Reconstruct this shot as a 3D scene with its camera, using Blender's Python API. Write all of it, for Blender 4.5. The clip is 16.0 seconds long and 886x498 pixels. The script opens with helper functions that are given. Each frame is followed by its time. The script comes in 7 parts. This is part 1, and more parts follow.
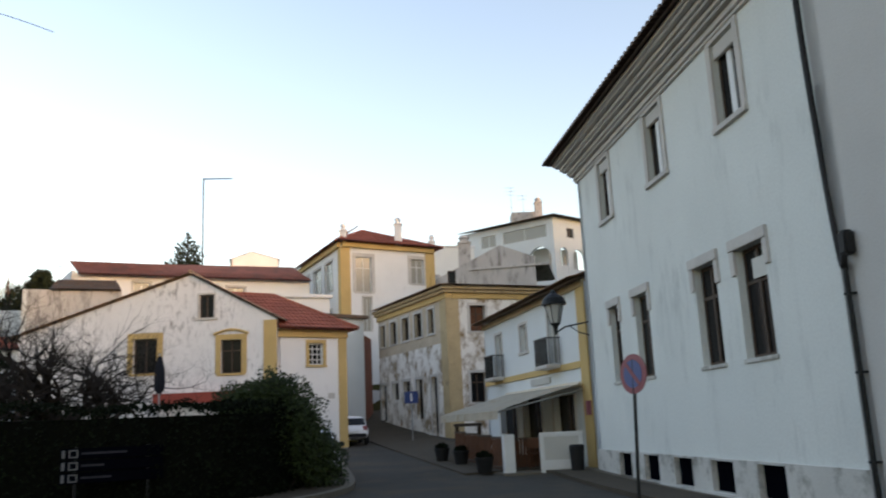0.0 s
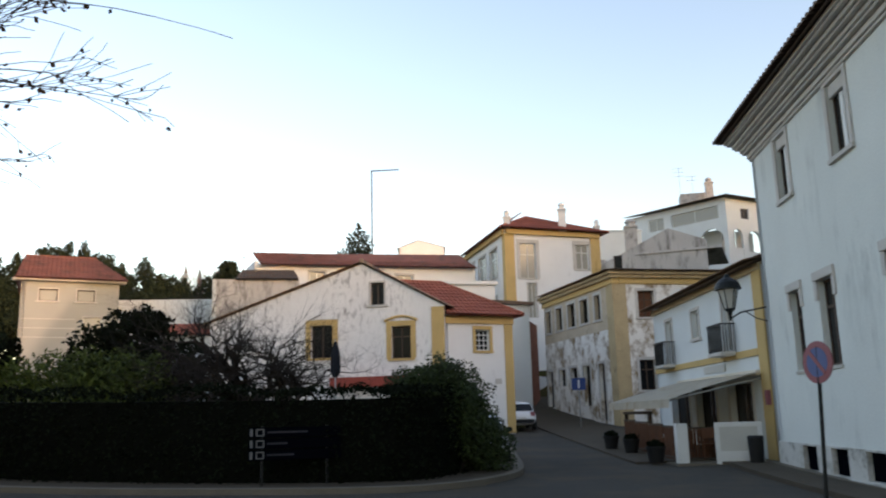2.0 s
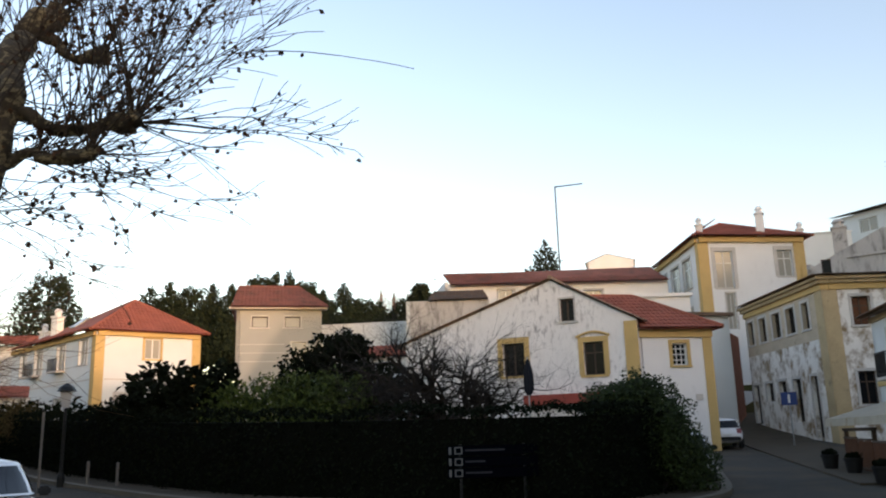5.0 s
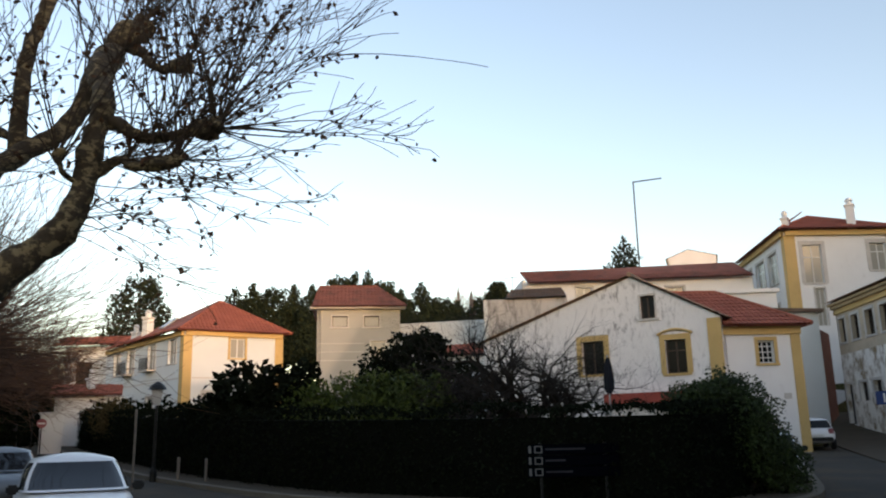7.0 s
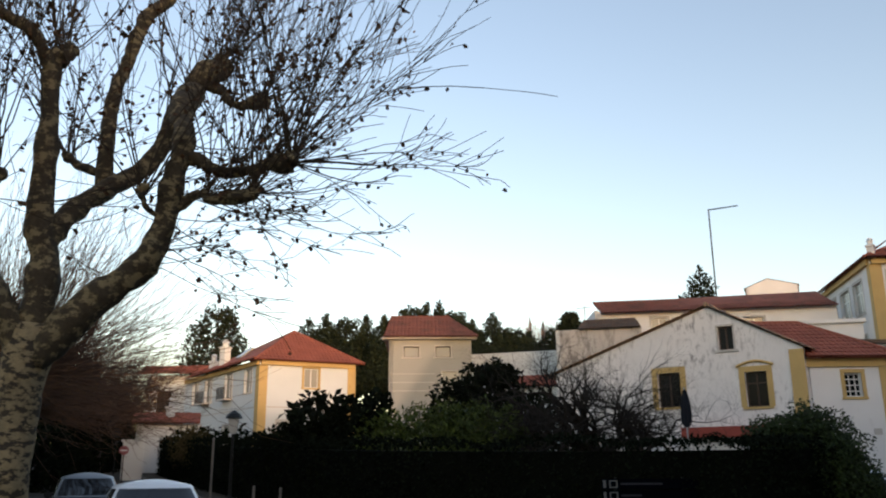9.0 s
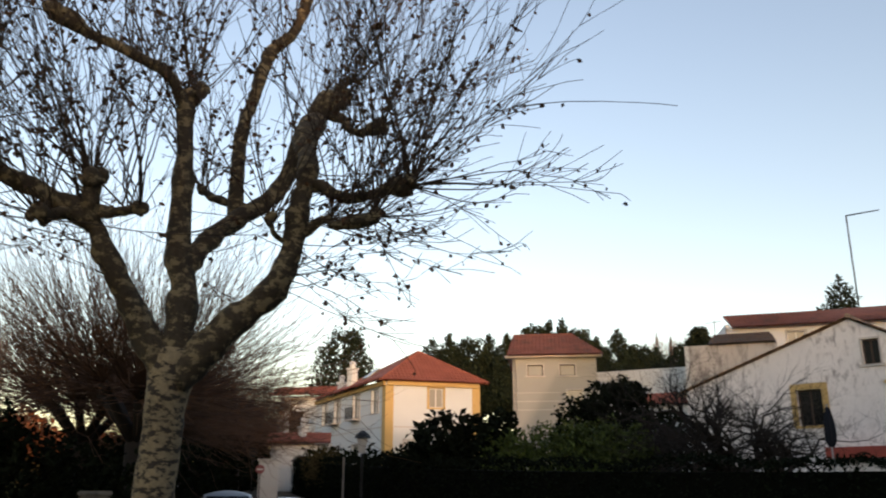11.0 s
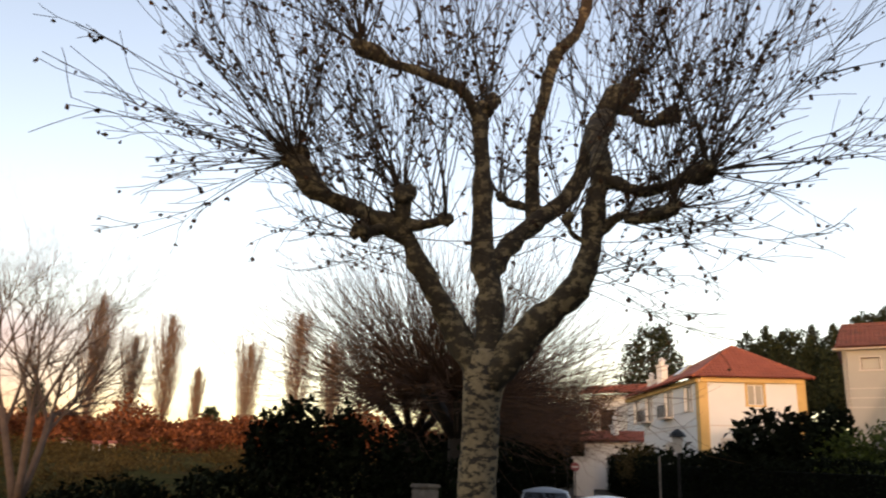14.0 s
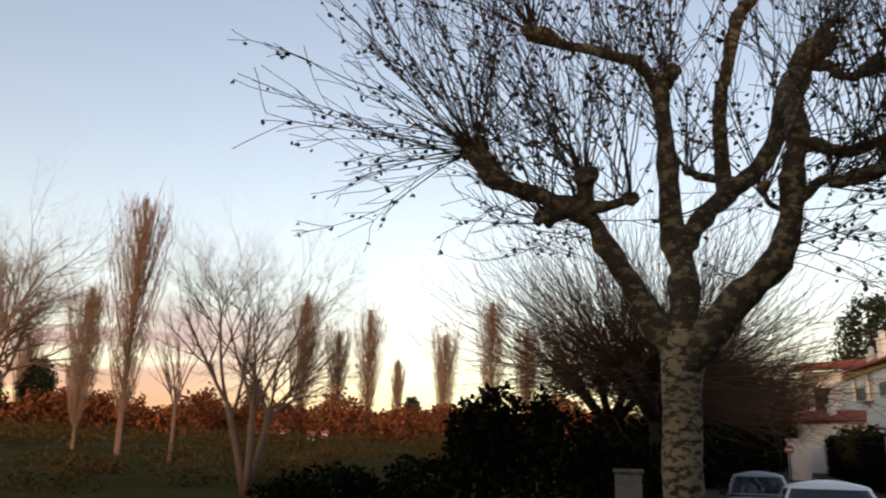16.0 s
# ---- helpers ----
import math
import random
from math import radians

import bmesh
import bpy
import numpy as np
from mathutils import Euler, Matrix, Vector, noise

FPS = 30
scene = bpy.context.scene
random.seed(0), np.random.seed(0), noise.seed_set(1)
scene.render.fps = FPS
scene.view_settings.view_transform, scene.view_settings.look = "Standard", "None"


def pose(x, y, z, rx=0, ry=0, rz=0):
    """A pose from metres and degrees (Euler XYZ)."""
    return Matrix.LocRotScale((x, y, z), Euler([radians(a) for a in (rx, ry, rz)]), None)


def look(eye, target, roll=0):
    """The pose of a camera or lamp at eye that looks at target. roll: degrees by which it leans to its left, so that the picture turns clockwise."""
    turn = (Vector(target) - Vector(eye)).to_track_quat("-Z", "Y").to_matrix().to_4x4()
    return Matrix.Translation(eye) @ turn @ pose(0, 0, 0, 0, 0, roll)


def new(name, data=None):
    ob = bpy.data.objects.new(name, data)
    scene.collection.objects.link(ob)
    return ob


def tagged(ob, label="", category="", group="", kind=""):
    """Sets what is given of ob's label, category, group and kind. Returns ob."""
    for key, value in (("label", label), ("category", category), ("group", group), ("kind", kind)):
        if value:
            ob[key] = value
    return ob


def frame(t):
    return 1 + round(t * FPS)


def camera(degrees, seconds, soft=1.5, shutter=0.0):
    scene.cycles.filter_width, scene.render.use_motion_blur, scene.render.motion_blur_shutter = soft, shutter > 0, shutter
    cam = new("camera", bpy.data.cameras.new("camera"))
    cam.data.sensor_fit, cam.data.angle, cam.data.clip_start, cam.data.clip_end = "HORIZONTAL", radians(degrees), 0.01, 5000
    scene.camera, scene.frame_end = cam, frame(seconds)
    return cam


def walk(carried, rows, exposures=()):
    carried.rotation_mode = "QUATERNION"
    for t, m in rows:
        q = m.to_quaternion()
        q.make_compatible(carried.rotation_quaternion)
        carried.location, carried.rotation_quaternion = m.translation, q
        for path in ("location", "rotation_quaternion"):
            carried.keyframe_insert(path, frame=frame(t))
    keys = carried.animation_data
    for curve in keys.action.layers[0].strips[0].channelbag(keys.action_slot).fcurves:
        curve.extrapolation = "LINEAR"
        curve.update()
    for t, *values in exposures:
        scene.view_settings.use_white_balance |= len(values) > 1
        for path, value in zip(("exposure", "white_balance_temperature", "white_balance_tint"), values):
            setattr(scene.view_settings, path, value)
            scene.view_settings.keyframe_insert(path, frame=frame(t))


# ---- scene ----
cam = camera(56.0, 16.0, soft=2.0, shutter=0.5)
PATH = [
    (0.0, 101.94, 2.59, 0.49),
    (0.5, 101.69, 2.47, 3.78),
    (1.0, 101.78, 2.25, 6.66),
    (1.5, 101.31, 1.82, 9.16),
    (2.0, 101.40, 1.44, 11.74),
    (2.5, 101.47, 1.18, 14.35),
    (3.0, 101.94, 1.10, 16.76),
    (3.5, 102.19, 1.13, 19.35),
    (4.0, 102.82, 1.34, 21.56),
    (6.5, 102.59, 1.44, 28.80),
    (7.0, 102.96, 1.24, 30.18),
    (7.5, 103.61, 0.87, 31.40),
    (8.0, 104.27, 0.70, 32.55),
    (10.5, 106.01, 0.01, 40.68),
    (11.0, 106.41, -0.07, 43.41),
    (11.5, 106.89, -0.53, 45.97),
    (12.0, 106.97, -0.94, 49.31),
    (12.5, 106.98, -1.42, 53.07),
    (13.0, 106.53, -1.73, 56.88),
    (13.5, 106.26, -1.79, 60.67),
    (14.0, 105.95, -1.82, 64.08),
    (14.5, 105.50, -1.99, 67.54),
    (15.0, 105.16, -2.12, 71.02),
    (15.5, 104.87, -1.55, 74.45),
    (16.0, 104.67, -1.34, 77.37),
]
walk(cam, [(t, pose(0, 0, 1.6, a, b, c)) for t, a, b, c in PATH], [(0.0, 2.33, 7250, 26), (2.0, 2.27, 7050, 25), (4.0, 2.23, 7050, 25), (7.0, 1.97, 7050, 23), (11.0, 1.76, 7350, 26), (14.0, 1.9, 7900, 31), (15.0, 1.98, 8000, 30), (15.6, 1.57, 7800, 30), (16.0, 1.52, 7800, 30)])

# ---- world, sun, exposure ----
SUN_AZ, SUN_EL = 116.0, 5.0
world = bpy.data.worlds.new("world")
scene.world = world
world.use_nodes = True
wn = world.node_tree
sky = wn.nodes.new("ShaderNodeTexSky")
sky.sky_type, sky.sun_disc = "NISHITA", False
sky.sun_elevation, sky.sun_rotation = radians(SUN_EL), radians(SUN_AZ)
sky.altitude, sky.air_density, sky.dust_density, sky.ozone_density = 100, 1.0, 1.2, 1.2
# a low bank of thin pink cloud opposite the sun
co = wn.nodes.new("ShaderNodeTexCoord")
sep = wn.nodes.new("ShaderNodeSeparateXYZ")
wn.links.new(co.outputs["Generated"], sep.inputs[0])
stretch = wn.nodes.new("ShaderNodeMapping")
stretch.inputs["Scale"].default_value = (2.0, 2.0, 22.0)
wn.links.new(co.outputs["Generated"], stretch.inputs[0])
puff = wn.nodes.new("ShaderNodeTexNoise")
puff.inputs["Scale"].default_value, puff.inputs["Detail"].default_value = 1.6, 5
wn.links.new(stretch.outputs[0], puff.inputs["Vector"])


def ramp(source, lo, hi):
    r = wn.nodes.new("ShaderNodeMapRange")
    r.interpolation_type = "SMOOTHSTEP"
    r.inputs[1].default_value, r.inputs[2].default_value = lo, hi
    wn.links.new(source, r.inputs[0])
    return r.outputs[0]


def times(a, b):
    r = wn.nodes.new("ShaderNodeMath")
    r.operation = "MULTIPLY"
    wn.links.new(a, r.inputs[0])
    wn.links.new(b, r.inputs[1])
    return r.outputs[0]


bank = times(times(ramp(sep.outputs["Z"], 0.19, 0.145), ramp(puff.outputs["Fac"], 0.30, 0.50)), ramp(sep.outputs["Y"], 0.22, -0.12))
bank = times(bank, ramp(sep.outputs["X"], -0.6, -0.85))
pink = wn.nodes.new("ShaderNodeMix")
pink.data_type, pink.blend_type = "RGBA", "MULTIPLY"
pink.inputs[7].default_value = (0.66, 0.45, 0.50, 1)
wn.links.new(bank, pink.inputs[0])
wn.links.new(sky.outputs[0], pink.inputs[6])
wn.links.new(pink.outputs[2], wn.nodes["Background"].inputs[0])
wn.nodes["Background"].inputs[1].default_value = 0.15
sun = new("sun", bpy.data.lights.new("sun", "SUN"))
sun.data.energy, sun.data.angle, sun.data.color = 0.38, radians(0.6), (1.0, 0.73, 0.52)
ray_in = Vector((math.sin(radians(SUN_AZ)) * math.cos(radians(SUN_EL)), math.cos(radians(SUN_AZ)) * math.cos(radians(SUN_EL)), math.sin(radians(SUN_EL))))
sun.matrix_world = look(ray_in * 300, (0, 0, 0))


# ---- materials ----
def material(name, color, rough=0.8, spread=0.25, scale=3.0, fine=40.0, bump=0.3, metal=0.0, stain=None, stain_at=0.55, stain_size=0.6, streak=1.0, spec=0.3, pieces=False, stain_soft=0.12, patchy=0.0, band=1.0):
    """A surface with two scales of variation, a relief and, if wanted, stains of a second colour (streak stretches them downwards)."""
    m = bpy.data.materials.new(name)
    m.use_nodes = True
    nt = m.node_tree
    n, li = nt.nodes, nt.links
    b = n["Principled BSDF"]
    co = n.new("ShaderNodeTexCoord")
    big, small = n.new("ShaderNodeTexNoise"), n.new("ShaderNodeTexNoise")
    big.inputs["Scale"].default_value, small.inputs["Scale"].default_value = scale, fine
    big.inputs["Detail"].default_value, small.inputs["Detail"].default_value = 5, 3
    for t in (big, small):
        li.new(co.outputs["Object"], t.inputs["Vector"])
    add = n.new("ShaderNodeMath")
    add.operation = "ADD"
    li.new(big.outputs["Fac"], add.inputs[0])
    li.new(small.outputs["Fac"], add.inputs[1])
    span = n.new("ShaderNodeMapRange")
    span.inputs[1].default_value, span.inputs[2].default_value = 0.6, 1.4
    span.inputs[3].default_value, span.inputs[4].default_value = 1 - spread, 1 + spread
    li.new(add.outputs[0], span.inputs[0])
    last = span.outputs[0]
    if pieces:
        info = n.new("ShaderNodeNewGeometry")
        mr = n.new("ShaderNodeMapRange")
        mr.inputs[3].default_value, mr.inputs[4].default_value = 0.55, 1.35
        li.new(info.outputs["Random Per Island"], mr.inputs[0])
        mu = n.new("ShaderNodeMath")
        mu.operation = "MULTIPLY"
        li.new(last, mu.inputs[0])
        li.new(mr.outputs[0], mu.inputs[1])
        last = mu.outputs[0]
    mix = n.new("ShaderNodeVectorMath")
    mix.operation = "SCALE"
    mix.inputs[0].default_value = color
    li.new(last, mix.inputs["Scale"])
    out = mix.outputs[0]
    if stain:
        mp = n.new("ShaderNodeMapping")
        mp.inputs["Scale"].default_value = (1, 1 / streak, band)
        st = n.new("ShaderNodeTexNoise")
        st.inputs["Scale"].default_value, st.inputs["Detail"].default_value, st.inputs["Roughness"].default_value = 1 / stain_size, 8, 0.68
        li.new(co.outputs["Object"], mp.inputs[0])
        li.new(mp.outputs[0], st.inputs["Vector"])
        r = n.new("ShaderNodeMapRange")
        r.inputs[1].default_value, r.inputs[2].default_value = stain_at, stain_at + stain_soft
        li.new(st.outputs["Fac"], r.inputs[0])
        cover = r.outputs[0]
        if patchy:
            wide = n.new("ShaderNodeTexNoise")
            wide.inputs["Scale"].default_value, wide.inputs["Detail"].default_value = patchy, 3
            li.new(co.outputs["Object"], wide.inputs["Vector"])
            here = n.new("ShaderNodeMapRange")
            here.inputs[1].default_value, here.inputs[2].default_value, here.inputs[3].default_value = 0.42, 0.62, 0.12
            li.new(wide.outputs["Fac"], here.inputs[0])
            both = n.new("ShaderNodeMath")
            both.operation = "MULTIPLY"
            li.new(cover, both.inputs[0])
            li.new(here.outputs[0], both.inputs[1])
            cover = both.outputs[0]
        mc = n.new("ShaderNodeMix")
        mc.data_type = "RGBA"
        li.new(cover, mc.inputs[0])
        li.new(out, mc.inputs[6])
        mc.inputs[7].default_value = (*stain, 1)
        out = mc.outputs[2]
    li.new(out, b.inputs["Base Color"])
    b.inputs["Roughness"].default_value, b.inputs["Metallic"].default_value, b.inputs["Specular IOR Level"].default_value = rough, metal, spec
    if bump:
        bp = n.new("ShaderNodeBump")
        bp.inputs["Strength"].default_value, bp.inputs["Distance"].default_value = bump, 0.02
        li.new(add.outputs[0], bp.inputs["Height"])
        li.new(bp.outputs[0], b.inputs["Normal"])
    return m


PLASTER = material("white_plaster", (0.67, 0.70, 0.695), 0.85, 0.07, 0.6, 30, 0.15, stain=(0.46, 0.47, 0.46), stain_at=0.64, stain_size=1.6, streak=3.0, stain_soft=0.25)
PLASTER_STREAKED = material("streaked_white_plaster", (0.675, 0.70, 0.665), 0.85, 0.09, 0.5, 22, 0.12, stain=(0.29, 0.315, 0.30), stain_at=0.53, stain_size=0.6, streak=4.0, stain_soft=0.3, patchy=0.35)
CURTAIN = material("dim_curtain", (0.10, 0.085, 0.075), 0.9, 0.3, 2.0, 30, 0.2)
LIMEWASH = material("white_limewash", (0.80, 0.785, 0.765), 0.9, 0.07, 0.6, 30, 0.2, stain=(0.48, 0.46, 0.43), stain_at=0.62, stain_size=1.0, streak=2.5, stain_soft=0.25)
PLASTER_GREY = material("grey_plaster", (0.52, 0.51, 0.48), 0.9, 0.08, 0.8, 30, 0.2)
PLASTER_OLD = material("stained_plaster", (0.82, 0.79, 0.765), 0.9, 0.07, 0.8, 25, 0.3, stain=(0.12, 0.10, 0.085), stain_at=0.50, stain_size=0.2, streak=2.6, stain_soft=0.2, patchy=0.5)
PLASTER_WORN = material("peeling_plaster", (0.81, 0.78, 0.73), 0.9, 0.1, 0.9, 25, 0.4, stain=(0.27, 0.19, 0.11), stain_at=0.47, stain_size=0.8, streak=1.4, stain_soft=0.14)
PLASTER_CREAM = material("cream_plaster", (0.37, 0.365, 0.325), 0.9, 0.06, 0.7, 30, 0.15)
PLASTER_DIRTY = material("weathered_concrete", (0.47, 0.45, 0.43), 0.95, 0.2, 0.5, 20, 0.3, stain=(0.17, 0.155, 0.14), stain_at=0.50, stain_size=0.4, streak=5.0, stain_soft=0.2)
CONCRETE_DARK = material("dark_concrete", (0.17, 0.155, 0.135), 0.95, 0.25, 1.5, 25, 0.4, stain=(0.08, 0.075, 0.065), stain_at=0.5, stain_size=0.3, stain_soft=0.2)
PLINTH = material("plinth_render", (0.55, 0.54, 0.50), 0.9, 0.12, 1.2, 30, 0.3, stain=(0.2, 0.19, 0.16), stain_at=0.50, stain_size=0.5, stain_soft=0.2)
OCHRE = material("ochre_paint", (0.57, 0.39, 0.16), 0.85, 0.12, 1.0, 30, 0.2, stain=(0.42, 0.27, 0.1), stain_at=0.6, stain_size=0.7, streak=3)
STONE_UPPER = material("beige_rubble_plaster", (0.52, 0.43, 0.32), 0.9, 0.2, 1.2, 20, 0.4, stain=(0.22, 0.17, 0.11), stain_at=0.56, stain_size=0.7, stain_soft=0.15)
BRICK = material("bare_brick", (0.26, 0.10, 0.06), 0.9, 0.3, 2, 12, 0.5)
OCHRE_STONE = material("ochre_stone", (0.47, 0.36, 0.21), 0.9, 0.2, 1.0, 25, 0.4, stain=(0.25, 0.19, 0.12), stain_at=0.58, stain_size=0.6)
STONE = material("limestone_trim", (0.55, 0.52, 0.48), 0.85, 0.15, 2.0, 40, 0.3)
TILE = material("terracotta_tiles", (0.31, 0.095, 0.06), 0.85, 0.3, 0.9, 18, 0.3, stain=(0.2, 0.09, 0.06), stain_at=0.6, stain_size=0.8)
TILE_DULL = material("dull_red_tiles", (0.23, 0.085, 0.06), 0.9, 0.3, 0.9, 18, 0.3, stain=(0.14, 0.07, 0.05), stain_at=0.52, stain_size=0.9)
TILE_PALE = material("pale_old_tiles", (0.30, 0.20, 0.13), 0.9, 0.35, 1.2, 18, 0.3, stain=(0.16, 0.12, 0.09), stain_at=0.5, stain_size=0.7)
TILE_OLD = material("old_roof_tiles", (0.13, 0.085, 0.06), 0.9, 0.4, 1.2, 18, 0.3, stain=(0.1, 0.09, 0.08), stain_at=0.5, stain_size=0.7)
WOOD = material("brown_paint", (0.07, 0.045, 0.03), 0.6, 0.3, 2, 40, 0.2)
WHITE = material("white_frame_paint", (0.7, 0.7, 0.68), 0.5, 0.08, 2, 40, 0.1)
SHUTTER = material("shutter_slats", (0.55, 0.54, 0.50), 0.7, 0.1, 2, 60, 0.2)
IRON = material("dark_iron", (0.02, 0.022, 0.022), 0.5, 0.3, 4, 60, 0.2, metal=0.6)
CABLE = material("black_rubber", (0.015, 0.015, 0.015), 0.6, 0.2, 3, 30, 0.1)
STEEL = material("galvanised_steel", (0.35, 0.36, 0.36), 0.45, 0.15, 3, 60, 0.1, metal=0.8)
ASPHALT = material("asphalt", (0.050, 0.045, 0.038), 0.95, 0.25, 0.35, 60, 0.4, stain=(0.095, 0.07, 0.042), stain_at=0.47, stain_size=2.2, stain_soft=0.3)
COBBLE = material("limestone_setts", (0.062, 0.048, 0.032), 0.9, 0.3, 0.8, 14, 0.6, stain=(0.075, 0.06, 0.042), stain_at=0.52, stain_size=1.2, stain_soft=0.3)
KERB = material("kerb_stone", (0.15, 0.13, 0.10), 0.9, 0.2, 1.5, 30, 0.3)
GRASS = material("meadow", (0.046, 0.045, 0.018), 1.0, 0.5, 0.08, 3.0, 0.5, stain=(0.085, 0.055, 0.028), stain_at=0.5, stain_size=9, stain_soft=0.3, spec=0.0)
# dark evergreen leaf; deep shade among the leaves is put into its colour
LEAF_SHADE_DARK = material("shade_dark_leaf", (0.007, 0.010, 0.0048), 0.85, 0.4, 1.0, 8, 0, pieces=True, spec=0.04)
# near-black core: the shade inside the hedge is put into this colour
HEDGE_SHADE = material("hedge_shade_core", (0.006, 0.007, 0.005), 0.95, 0.3, 2, 20, 0, spec=0.02)
LEAF = material("green_leaf", (0.027, 0.043, 0.010), 0.6, 0.4, 1.0, 8, 0, pieces=True, spec=0.2)
LEAF_BRIGHT = material("yellow_green_leaf", (0.056, 0.080, 0.014), 0.6, 0.4, 1.0, 8, 0, pieces=True, spec=0.2)
LEAF_FAR = material("far_evergreen", (0.018, 0.026, 0.012), 0.8, 0.4, 0.5, 4, 0, pieces=True, spec=0.15)
LEAF_DRY = material("dry_leaf", (0.075, 0.040, 0.022), 0.8, 0.4, 1.0, 8, 0, pieces=True, spec=0.15)
BARK = material("plane_bark", (0.052, 0.039, 0.024), 0.9, 0.35, 1.2, 14, 0.7, stain=(0.20, 0.155, 0.085), stain_at=0.50, stain_size=0.19, streak=1.0, stain_soft=0.08, band=1.4)
BARK_PALE = material("plane_trunk_bark", (0.23, 0.175, 0.10), 0.9, 0.35, 1.2, 14, 0.8, stain=(0.045, 0.034, 0.024), stain_at=0.485, stain_size=0.19, streak=1.0, stain_soft=0.06, band=2.0)
BARK_DARK = material("dark_bark", (0.022, 0.017, 0.013), 0.9, 0.35, 2, 20, 0.5)
TWIG = material("twig_bark", (0.05, 0.035, 0.023), 0.85, 0.3, 2, 20, 0, spec=0.2)
# pale reddish twigs: some of the warm sunlight is put into the colour
TWIG_FAR_REDDENED = material("far_twigs_reddened", (0.160, 0.112, 0.086), 0.9, 0.3, 0.4, 5, 0, spec=0.1)
TWIG_RED = material("reddish_twigs", (0.105, 0.062, 0.042), 0.9, 0.3, 0.6, 6, 0, spec=0.1)
# brown wood made redder: part of the low sun's red is in this colour
FAR_WOOD_REDDENED = material("far_woodland", (0.14, 0.052, 0.026), 0.95, 0.4, 0.05, 0.8, 0, pieces=True, spec=0.1)
PAINT_WHITE = material("white_car_paint", (0.82, 0.83, 0.84), 0.25, 0.03, 1, 20, 0, spec=0.6)
PAINT_GREY = material("grey_blue_car_paint", (0.16, 0.19, 0.22), 0.3, 0.05, 1, 20, 0, spec=0.6)
TYRE = material("tyre_rubber", (0.02, 0.02, 0.02), 0.8, 0.2, 3, 30, 0.2)
LAMP_GLASS = material("frosted_lantern_glass", (0.5, 0.5, 0.46), 0.3, 0.05, 2, 20, 0, spec=0.5)
FADED = material("faded_lettering", (0.13, 0.13, 0.13), 0.7, 0.3, 2, 30, 0)
RED = material("sign_red", (0.30, 0.10, 0.11), 0.5, 0.08, 2, 30, 0)
BLUE = material("sign_blue", (0.09, 0.12, 0.26), 0.5, 0.08, 2, 30, 0)
SCRUB = material("brown_scrub", (0.065, 0.052, 0.024), 1.0, 0.4, 0.3, 4, 0, pieces=True, spec=0.0)
BLUE_DEEP = material("deep_sign_blue", (0.015, 0.04, 0.15), 0.5, 0.08, 2, 30, 0)
NAVY = material("sign_and_opening_black", (0.0025, 0.003, 0.005), 1.0, 0.1, 2, 30, 0, spec=0.0)
LETTERS = material("dim_lettering", (0.034, 0.034, 0.04), 0.9, 0.3, 2, 30, 0, spec=0.05)
AWNING = material("cream_awning_canvas", (0.70, 0.63, 0.52), 0.9, 0.12, 1.5, 60, 0.1, stain=(0.50, 0.33, 0.13), stain_at=0.55, stain_size=0.7, stain_soft=0.2)
BAMBOO = material("reddish_cane_screen", (0.11, 0.042, 0.018), 0.7, 0.4, 3, 40, 0.4)
POT = material("black_planter", (0.009, 0.009, 0.009), 0.6, 0.2, 3, 30, 0.1)
RED_LEDGE = material("red_painted_ledge", (0.33, 0.07, 0.05), 0.85, 0.2, 1.5, 30, 0.2)
NAVY_CLOTH = material("dark_parasol_cloth", (0.012, 0.013, 0.019), 0.9, 0.2, 2, 40, 0.2)


def glass_material(name, color, rough=0.05, spec=0.5):
    m = bpy.data.materials.new(name)
    m.use_nodes = True
    b = m.node_tree.nodes["Principled BSDF"]
    b.inputs["Base Color"].default_value = (*color, 1)
    b.inputs["Roughness"].default_value, b.inputs["Specular IOR Level"].default_value = rough, spec
    return m


PANE = glass_material("window_glass_dark_room", (0.010, 0.010, 0.011), 0.12, 0.12)
CAR_GLASS = glass_material("car_glass", (0.012, 0.014, 0.016), 0.03, 0.25)
PANE_LIT = glass_material("window_glass_blind", (0.33, 0.32, 0.28), 0.15)

# ---- mesh helpers ----
PLACED = {}


def thing(name, x, y, z, label, category, group="", kind=""):
    ob = new(name)
    ob.location = (x, y, z)
    PLACED[ob] = Matrix.Translation((x, y, z))
    return tagged(ob, label, category, group, kind)


def mesh_of(name, bm, mat, smooth=False):
    me = bpy.data.meshes.new(name)
    bm.to_mesh(me)
    bm.free()
    me.materials.append(mat)
    if smooth:
        me.polygons.foreach_set("use_smooth", [True] * len(me.polygons))
    return me


def part(name, bm, mat, parent=None, label="", m=None, smooth=False):
    """One mesh object under a thing or a part, or alone."""
    me = bm if isinstance(bm, bpy.types.Mesh) else mesh_of(name, bm, mat, smooth)
    ob = new(name, me)
    m = m or Matrix()
    ob.matrix_basis = m
    PLACED[ob] = m
    if parent is not None:
        ob.parent = parent
        ob.matrix_parent_inverse = PLACED[parent].inverted()
    if label:
        ob["label"] = label
    return ob


def raw(name, verts, faces, mat, smooth=False):
    me = bpy.data.meshes.new(name)
    me.from_pydata([tuple(v) for v in verts], [], faces)
    me.materials.append(mat)
    if smooth:
        me.polygons.foreach_set("use_smooth", [True] * len(me.polygons))
    return me


